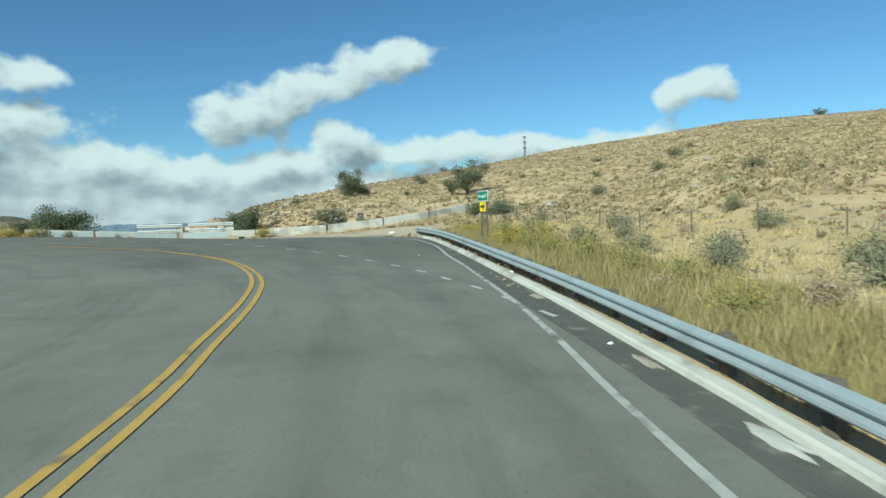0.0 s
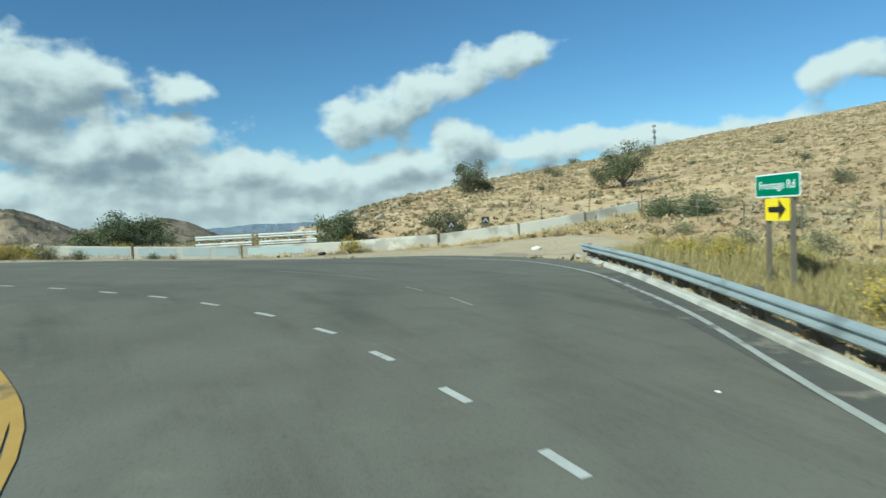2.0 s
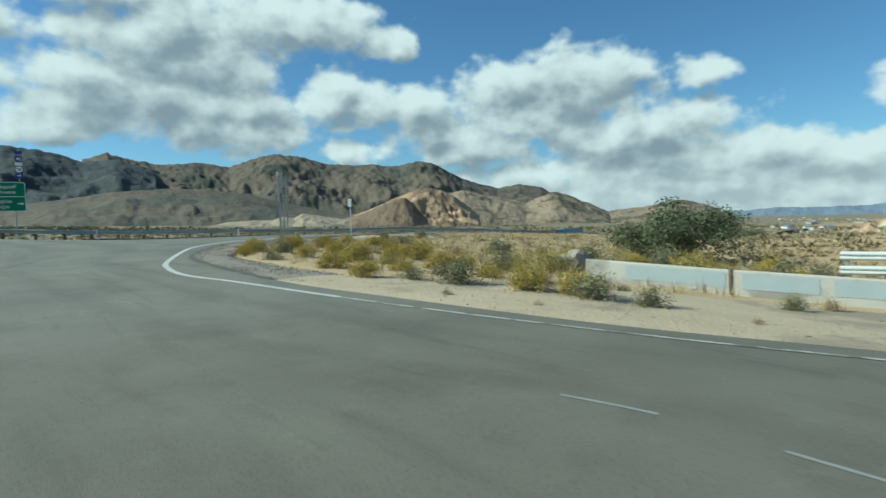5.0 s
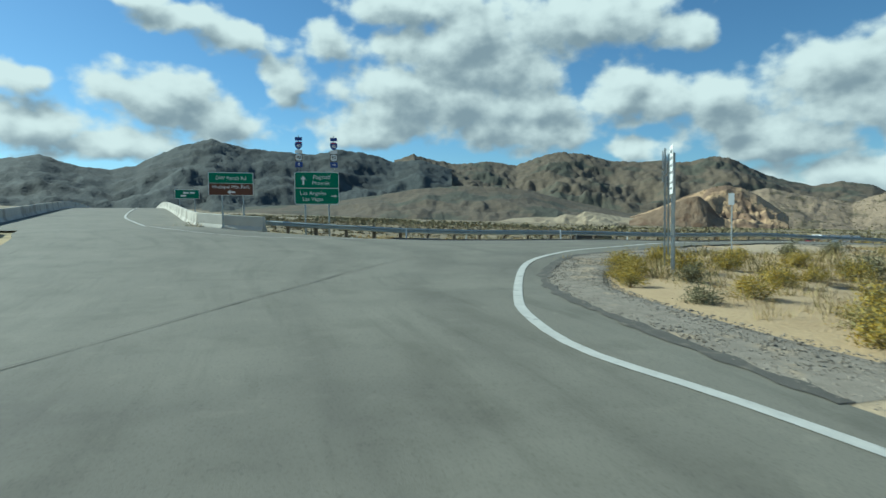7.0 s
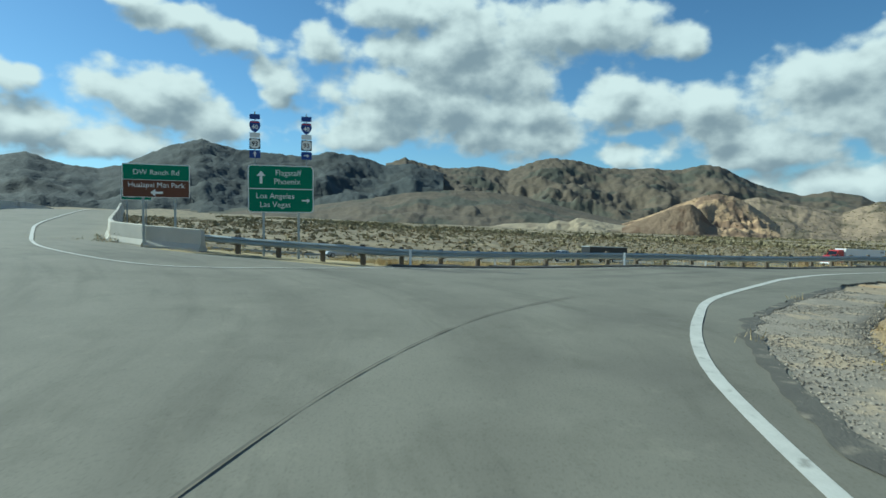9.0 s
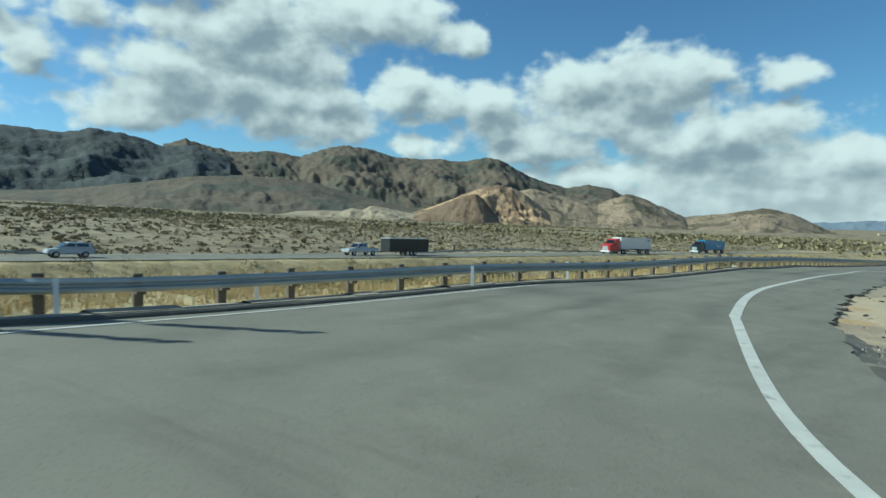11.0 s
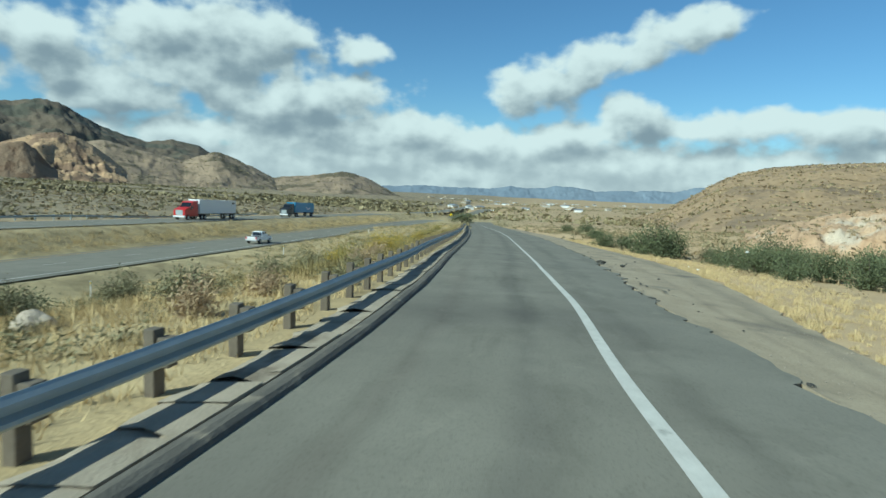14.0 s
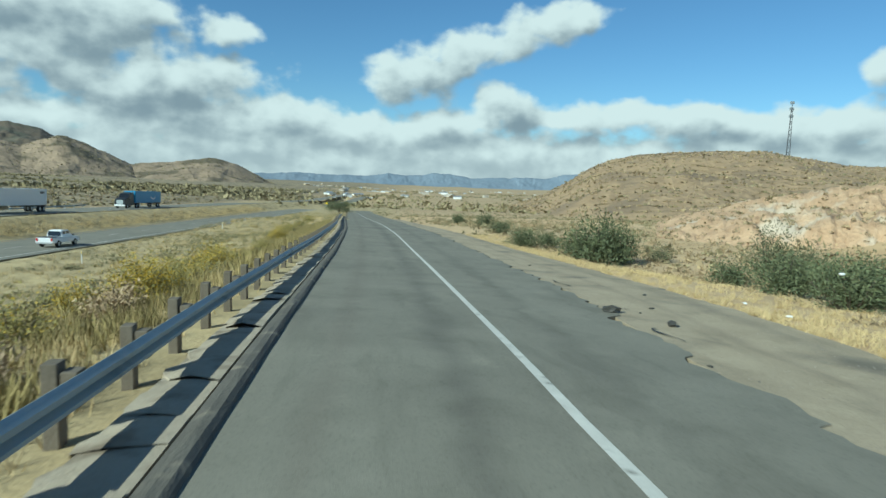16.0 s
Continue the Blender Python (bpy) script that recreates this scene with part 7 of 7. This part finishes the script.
STONE = material("loose_stone", (0.13, 0.11, 0.085), (0.44, 0.38, 0.3), 3.0, 0.9, bump=0, island=True)
pebbles("loose_gravel", "loose grey and tan gravel along the gore", GORE_IN, GORE_OUT, 9500, 41, STONE, (0.008, 0.03))
pebbles("loose_gravel", "scattered stones on the sandy lay-by", LAYBY_IN, LAYBY_OUT, 2600, 42, STONE, (0.008, 0.025))
pebbles("loose_gravel", "grit and crumbs on the worn ramp shoulder", RAMP_R[4:11], OLD_R[:7], 2500, 43, STONE, (0.005, 0.014))


def drift(x, y, w, long, turn, mat, label, seed):
    """A thin tongue of sand or grit lying on the asphalt."""
    bm = bmesh.new()
    mid = bm.verts.new((0, 0, 0.025))
    rings = []
    for k in (0.6, 1.0):
        ring = []
        for i in range(28):
            a = i / 28 * math.tau
            r = k * (1 + 0.6 * noise.noise((math.cos(a) * 1.9, math.sin(a) * 1.9, seed)) + 0.22 * noise.noise((math.cos(a) * 4.5, math.sin(a) * 4.5, seed)))
            ring.append(bm.verts.new((math.cos(a) * r * w / 2, math.sin(a) * r * long / 2, 0.02 if k < 1 else -0.006)))
        rings.append(ring)
    for i in range(28):
        j = (i + 1) % 28
        bm.faces.new((mid, rings[0][i], rings[0][j]))
        bm.faces.new((rings[0][i], rings[1][i], rings[1][j], rings[0][j]))
    ob = part("sand_drift", bm, mat, smooth=True)
    ob.matrix_world = pose(x, y, land_at(x, y) + 0.058, 0, 0, turn)
    return tagged(ob, label, "sand", "drifts in the gutter")


for k, (x, y, w, long, turn) in enumerate(((3.1, 5.9, 0.3, 1.0, 8), (2.75, 8.6, 0.22, 0.9, 9), (2.1, 14.2, 0.3, 0.8, 9), (1.75, 18.9, 0.4, 1.3, 9), (1.55, 20.2, 0.25, 0.7, 9), (0.9, 25, 0.25, 0.9, 9), (3.3, 3.6, 0.35, 1.4, 6))):
    drift(x, y, w, long, turn, CONCRETE if k % 3 == 0 else OLDSLAB, "pale sand and grit washed into the gutter by the kerb", k * 3.3)


def litter():
    for k, (x, y, w, mat, what) in enumerate(((-4.0, 47.8, 0.5, SIGNWHITE, "crumpled white litter lying on the sand"), (-17.2, 52.6, 0.55, SIGNBLACK, "dark scrap of tyre lying by the wall"), (-19.6, 51.6, 0.3, SIGNBLACK, "dark scrap of tyre lying by the wall"), (-1.0, 24.2, 0.06, SIGNWHITE, "small white litter on the asphalt"), (-75.2, 86.3, 0.5, CRUMB_AND_SHADE, "black lump of broken asphalt on the shoulder"), (-73.9, 85.0, 0.35, CRUMB_AND_SHADE, "black lump of broken asphalt on the shoulder"), (-71.2, 90.5, 0.14, SIGNWHITE, "small white litter in the grass"), (-70.6, 88.2, 0.18, SIGNWHITE, "small white litter in the grass"), (-80.1, 71.2, 0.5, SIGNWHITE, "white plastic litter behind the guardrail"), (1.95, 18.2, 0.3, SIGNWHITE, "small white litter in the gutter"), (1.7, 18.7, 0.16, SIGNWHITE, "small white litter in the gutter"), (2.55, 9.6, 0.1, SIGNWHITE, "small white litter in the gutter"), (-68.3, 91.6, 0.26, SIGNWHITE, "pale plastic bag caught in a bush"))):
        bm = bmesh.new()
        bmesh.ops.create_icosphere(bm, subdivisions=2, radius=1.0)
        for v in bm.verts:
            j = 1 + 0.5 * noise.noise(v.co * 2.2 + Vector((k * 3.0, 0, 0)))
            v.co = Vector((v.co.x * w / 2 * j, v.co.y * w / 3 * j, (v.co.z + 0.7) * w * 0.2 * j))
        ob = part("litter", bm, mat)
        ob.matrix_world = pose(x, y, land_at(x, y) + 0.05 + (1.1 if "bag" in what else 0), 0, 0, k * 50)
        tagged(ob, what, "litter", "scraps along the road")


litter()


def kerb_rubble():
    """Broken lumps of the kerb lying in the gutter."""
    rng = random.Random(12)
    for k in range(9):
        y = rng.uniform(15.5, 19.5)
        x = float(np.interp(y, [p[1] for p in CURB], [p[0] for p in CURB])) - rng.uniform(0.05, 0.4)
        w = rng.uniform(0.025, 0.09)
        bm = bmesh.new()
        bmesh.ops.create_icosphere(bm, subdivisions=1, radius=1.0)
        for v in bm.verts:
            j = 1 + 0.45 * noise.noise(v.co * 1.9 + Vector((k * 2.0, 0, 0)))
            v.co = Vector((v.co.x * w * j, v.co.y * w * 0.7 * j, v.co.z * w * 0.45 * j))
        ob = part("kerb_chunk", bm, OLDSLAB)
        ob.matrix_world = pose(x, y, land_at(x, y) + 0.055 + w * 0.3, 0, 0, rng.uniform(0, 360))
        tagged(ob, "broken lump of pale concrete in the gutter", "rubble", "kerb rubble")


kerb_rubble()


# ---- the far town ----


def house(x, y, z, turn, w, d, h, k):
    first = HOUSES[k % 3]
    m = pose(x, y, z - 0.5, 0, 0, turn) @ Matrix.Diagonal((w, d, h, 1))
    if first is None:
        b = HOUSES[k % 3] = thing("house", m, "small far pale house in the valley", "house", "houses of the far town")
        bm = bmesh.new()
        bmesh.ops.create_cube(bm, size=1.0, matrix=Matrix.Translation((0, 0, 0.4)) @ Matrix.Diagonal((1, 1, 0.8, 1)))
        part("wall", bm, (SIGNWHITE, CONCRETE, SAND)[k % 3], b)
        bm = bmesh.new()
        vs = [bm.verts.new(p) for p in ((-0.55, -0.55, 0.79), (0.55, -0.55, 0.79), (0.55, 0.55, 0.79), (-0.55, 0.55, 0.79), (-0.55, 0, 1.15), (0.55, 0, 1.15))]
        for q in ((0, 1, 5, 4), (2, 3, 4, 5), (0, 4, 3), (1, 2, 5), (0, 3, 2, 1)):
            bm.faces.new([vs[a] for a in q])
        part("roof", bm, (SIGNBACK, ROCK, CONCRETE)[k % 3], b)
        b.matrix_world = m
    else:
        copy_thing(first, m).matrix_world = m


HOUSES = [None] * 3
rng = random.Random(77)
for k in range(95):
    a, r = radians(rng.uniform(2.5, 27)), rng.choice((rng.uniform(700, 1300), rng.uniform(1300, 2600), rng.uniform(1800, 2600)))
    x, y = -75.7 - math.sin(a) * r, 70.3 + math.cos(a) * r
    z = land_at(x, y) + 7 * noise.fractal((x * 0.006, y * 0.006, 7.3), 1.0, 2.0, 4)
    house(x, y, z, rng.uniform(0, 180), rng.uniform(7, 15), rng.uniform(6, 10), rng.uniform(3.5, 5), k)
# ---- vehicles on the freeway ----
PAINT_WHITE = material("white_car_paint", (0.72, 0.73, 0.74), (0.8, 0.8, 0.8), 2.0, 0.3, bump=0.0, local=True, spec=0.5)
PAINT_SILVER = material("silver_car_paint", (0.36, 0.37, 0.38), (0.45, 0.46, 0.47), 2.0, 0.35, 0.3, bump=0.0, local=True)
PAINT_RED = material("red_truck_paint", (0.42, 0.02, 0.02), (0.5, 0.03, 0.03), 2.0, 0.35, bump=0.0, local=True)
PAINT_BLUE = material("blue_trailer_paint", (0.04, 0.22, 0.42), (0.06, 0.27, 0.48), 2.0, 0.4, bump=0.0, local=True)
PAINT_BLACK = material("black_trailer_paint", (0.018, 0.02, 0.022), (0.03, 0.032, 0.035), 2.0, 0.4, bump=0.0, local=True)
GLASS = material("dark_glass", (0.01, 0.012, 0.014), (0.02, 0.022, 0.025), 1.0, 0.08, bump=0.0, local=True, spec=0.7)
RUBBER = material("tyre_rubber", (0.015, 0.015, 0.015), (0.03, 0.03, 0.03), 5.0, 0.85, bump=0.1, local=True)


def hull(bm, prof, half, inset=0.0):
    """Side outline (x, z) drawn out to both sides; inset narrows the upper points."""
    top = max(z for _, z in prof)
    low = min(z for _, z in prof)
    rows = []
    for s in (-1, 1):
        rows.append([bm.verts.new((x, s * (half - inset * max(0, (z - low) / (top - low) - 0.5) * 2), z)) for x, z in prof])
    n = len(prof)
    bm.faces.new(rows[0]), bm.faces.new(rows[1][::-1])
    for i in range(n):
        bm.faces.new((rows[0][i], rows[0][(i + 1) % n], rows[1][(i + 1) % n], rows[1][i]))
    bmesh.ops.bevel(bm, geom=bm.edges[:], offset=0.05, segments=2, affect="EDGES")


def wheels(v, spots, r, w=0.26):
    for x, y in spots:
        bm = bmesh.new()
        bmesh.ops.create_cone(bm, cap_ends=True, segments=20, radius1=r, radius2=r, depth=w, matrix=pose(x, y, r, 90, 0, 0))
        bmesh.ops.bevel(bm, geom=[e for e in bm.edges if len(e.link_faces) == 2 and abs(e.calc_face_angle(0)) > 1], offset=0.04, segments=2, affect="EDGES")
        wh = part("wheel", bm, RUBBER, v)
        bm = bmesh.new()
        bmesh.ops.create_cone(bm, cap_ends=True, segments=16, radius1=r * 0.6, radius2=r * 0.55, depth=w + 0.02, matrix=pose(x, y, r, 90, 0, 0))
        part("rim", bm, SIGNBACK, wh)


def pane(v, pts, name="window"):
    n = len(pts)
    bm = bmesh.new()
    bm.faces.new([bm.verts.new(p) for p in pts])
    return part(name, bm, GLASS, v)


def on_lane(s, lat, back=False):
    x, y = on_way(s, lat)
    turn = math.degrees(math.atan2(WAY.y, WAY.x)) + (180 if back else 0)
    return pose(x, y, way_z(s) + (2.23 if lat < -100 else 0.035), 0, math.degrees(math.atan(0.034)) * (1 if not back else -1), turn)


def pickup(m, paint, label):
    v = thing("pickup_truck", m, label, "pickup truck")
    bm = bmesh.new()
    hull(bm, [(-2.85, 0.55), (-2.9, 1.12), (-0.85, 1.14), (-0.75, 1.12), (1.0, 1.15), (2.5, 1.05), (2.85, 0.9), (2.9, 0.5)], 0.98, 0.08)
    part("body", bm, paint, v)
    bm = bmesh.new()
    hull(bm, [(-0.85, 1.1), (-0.7, 1.82), (-0.4, 1.88), (0.75, 1.86), (1.5, 1.14)], 0.88, 0.2)
    cab = part("cab", bm, paint, v)
    for s in (-1, 1):
        pane(cab, [(-0.6, s * 0.83, 1.25), (0.0, s * 0.83, 1.25), (0.0, s * 0.76, 1.72), (-0.5, s * 0.76, 1.72)])
        pane(cab, [(0.1, s * 0.83, 1.25), (1.15, s * 0.83, 1.25), (0.7, s * 0.76, 1.72), (0.1, s * 0.76, 1.72)])
        bm = bmesh.new()
        box(bm, -2.93, -2.86, s * 0.78 - 0.1, s * 0.78 + 0.1, 0.75, 1.08, 0.01)
        part("tail_light", bm, SIGNRED, v)
        bm = bmesh.new()
        box(bm, 2.78, 2.9, s * 0.72 - 0.16, s * 0.72 + 0.16, 0.78, 0.95, 0.02)
        part("headlight", bm, SIGNWHITE, v)
        bm = bmesh.new()
        box(bm, 0.95, 1.15, s * 1.02, s * 1.2, 1.2, 1.38, 0.03)
        part("mirror", bm, SIGNBLACK, v)
    pane(cab, [(-0.9, -0.7, 1.22), (-0.9, 0.7, 1.22), (-0.8, 0.64, 1.74), (-0.8, -0.64, 1.74)], "rear_window")
    pane(cab, [(1.42, -0.75, 1.22), (1.42, 0.75, 1.22), (0.88, 0.64, 1.8), (0.88, -0.64, 1.8)], "windscreen")
    bm = bmesh.new()
    box(bm, -2.78, -0.95, -0.8, 0.8, 1.08, 1.16, 0.01)
    part("bed", bm, SIGNBLACK, v)
    bm = bmesh.new()
    box(bm, -3.0, -2.88, -0.9, 0.9, 0.45, 0.62, 0.03)
    part("bumper", bm, SIGNBACK, v)
    wheels(v, [(-1.75, -0.86), (-1.75, 0.86), (1.85, -0.86), (1.85, 0.86)], 0.41)
    return v


pickup(on_lane(165.0, -88.6), PAINT_WHITE, "white crew-cab pickup truck driving on the freeway")
p0 = pickup(on_lane(111, -113.8, True), PAINT_SILVER, "silver pickup truck towing a black trailer")


def black_trailer():
    v = thing("box_trailer", on_lane(120.2, -113.8, True), "long black enclosed cargo trailer behind the pickup", "trailer")
    bm = bmesh.new()
    box(bm, -4.4, 4.2, -1.15, 1.15, 0.55, 2.75, 0.06)
    part("body", bm, PAINT_BLACK, v)
    bm = bmesh.new()
    box(bm, 4.2, 5.7, -0.08, 0.08, 0.5, 0.64, 0.02)
    part("drawbar", bm, SIGNBLACK, v)
    bm = bmesh.new()
    box(bm, -4.42, 4.22, -1.17, 1.17, 2.62, 2.78, 0.02)
    part("roof_rail", bm, SIGNBACK, v)
    wheels(v, [(x, s) for x in (-1.2, -0.3) for s in (-1.1, 1.1)], 0.36)


black_trailer()


def suv(m, paint, label):
    v = thing("car", m, label, "car")
    bm = bmesh.new()
    hull(bm, [(-2.2, 0.4), (-2.25, 0.95), (1.1, 0.98), (2.1, 0.85), (2.25, 0.45)], 0.9, 0.06)
    part("body", bm, paint, v)
    bm = bmesh.new()
    hull(bm, [(-2.15, 0.93), (-1.95, 1.5), (-1.5, 1.62), (0.2, 1.6), (1.15, 0.95)], 0.84, 0.18)
    cab = part("cabin", bm, paint, v)
    for s in (-1, 1):
        pane(cab, [(-1.8, s * 0.8, 1.05), (-0.5, s * 0.8, 1.05), (-0.5, s * 0.74, 1.48), (-1.6, s * 0.74, 1.48)])
        pane(cab, [(-0.4, s * 0.8, 1.05), (0.85, s * 0.8, 1.05), (0.2, s * 0.74, 1.48), (-0.4, s * 0.74, 1.48)])
    pane(cab, [(1.12, -0.72, 1.0), (1.12, 0.72, 1.0), (0.4, 0.62, 1.55), (0.4, -0.62, 1.55)], "windscreen")
    wheels(v, [(-1.35, -0.82), (-1.35, 0.82), (1.4, -0.82), (1.4, 0.82)], 0.34)


suv(on_lane(71.6, -113.5, True), PAINT_SILVER, "dark silver estate car driving on the freeway")


def semi(m, cab_paint, box_paint, label, mark):
    v = thing("semi_truck", m, label, "truck")
    bm = bmesh.new()
    hull(bm, [(3.4, 0.7), (3.4, 1.2), (3.4, 3.75), (5.4, 3.55), (6.3, 2.5), (7.9, 2.15), (8.35, 1.9), (8.4, 0.6)], 1.2, 0.12)
    cab = part("cab", bm, cab_paint, v)
    for s in (-1, 1):
        pane(cab, [(5.2, s * 1.19, 2.3), (6.15, s * 1.19, 2.3), (5.7, s * 1.12, 2.95), (5.2, s * 1.12, 2.95)])
        bm = bmesh.new()
        box(bm, 6.3, 6.5, s * 1.3, s * 1.5, 2.0, 2.9, 0.04)
        part("mirror", bm, SIGNBLACK, cab)
        bm = bmesh.new()
        tube(bm, (3.2, s * 0.95, 0.8), (3.2, s * 0.95, 3.8), 0.09)
        part("exhaust", bm, STEEL, cab)
    pane(cab, [(6.34, -1.05, 2.5), (6.34, 1.05, 2.5), (5.55, 0.98, 3.4), (5.55, -0.98, 3.4)], "windscreen")
    bm = bmesh.new()
    box(bm, 8.2, 8.42, -0.75, 0.75, 0.9, 1.9, 0.04)
    part("grille", bm, STEEL, cab)
    bm = bmesh.new()
    box(bm, 8.15, 8.55, -1.22, 1.22, 0.45, 0.85, 0.06)
    part("bumper", bm, SIGNWHITE, cab)
    bm = bmesh.new()
    box(bm, -0.5, 8.0, -0.45, 0.45, 0.75, 1.05, 0.02)
    part("chassis", bm, SIGNBLACK, v)
    bm = bmesh.new()
    box(bm, -13.2, 2.9, -1.3, 1.3, 1.2, 4.05, 0.05)
    t = part("trailer_body", bm, box_paint, v)
    for s in (-1, 1):
        if mark == "bars":
            bars_at = ((-12.4, 0.35), (-11.95, 0.3), (-11.55, 0.4))
            for x, w in bars_at:
                bm = bmesh.new()
                box(bm, x, x + w, s * 1.31 - 0.006, s * 1.31 + 0.006, 3.2, 3.6)
                part("lettering_bar", bm, SIGNBLACK, t)
        else:
            bm = bmesh.new()
            vs = []
            for k in range(9):
                a = radians(200 + 17.5 * k)
                vs.append((-8 + 1.8 * math.cos(a), s * 1.308, 3.3 + 1.3 * math.sin(a)))
            for k in range(8, -1, -1):
                a = radians(200 + 17.5 * k)
                vs.append((-8 + 1.7 * math.cos(a), s * 1.308, 3.42 + 1.2 * math.sin(a)))
            bm.faces.new([bm.verts.new(q) for q in vs])
            part("curved_stripe", bm, SIGNWHITE, t)
    bm = bmesh.new()
    box(bm, -13.0, -6.5, -1.2, 1.2, 0.95, 1.2, 0.02)
    part("slider_frame", bm, SIGNBLACK, v)
    bm = bmesh.new()
    box(bm, -6.2, 1.0, -1.28, -1.24, 0.45, 1.2)
    part("skirt", bm, SIGNBACK, v)
    wheels(v, [(x, s) for x in (-12.3, -11.1, 0.6, 1.9, 7.2) for s in (-1.05, 1.05)], 0.51, 0.4)


semi(on_lane(194, -113.8, True), PAINT_RED, PAINT_WHITE, "red semi truck with a long white trailer", "bars")
semi(on_lane(248, -113.8, True), PAINT_BLACK, PAINT_BLUE, "dark semi truck with a blue box trailer", "swoosh")
guardrail(rail_far, -1, "long steel guardrail beyond the far carriageway", 3.81, wood=False)
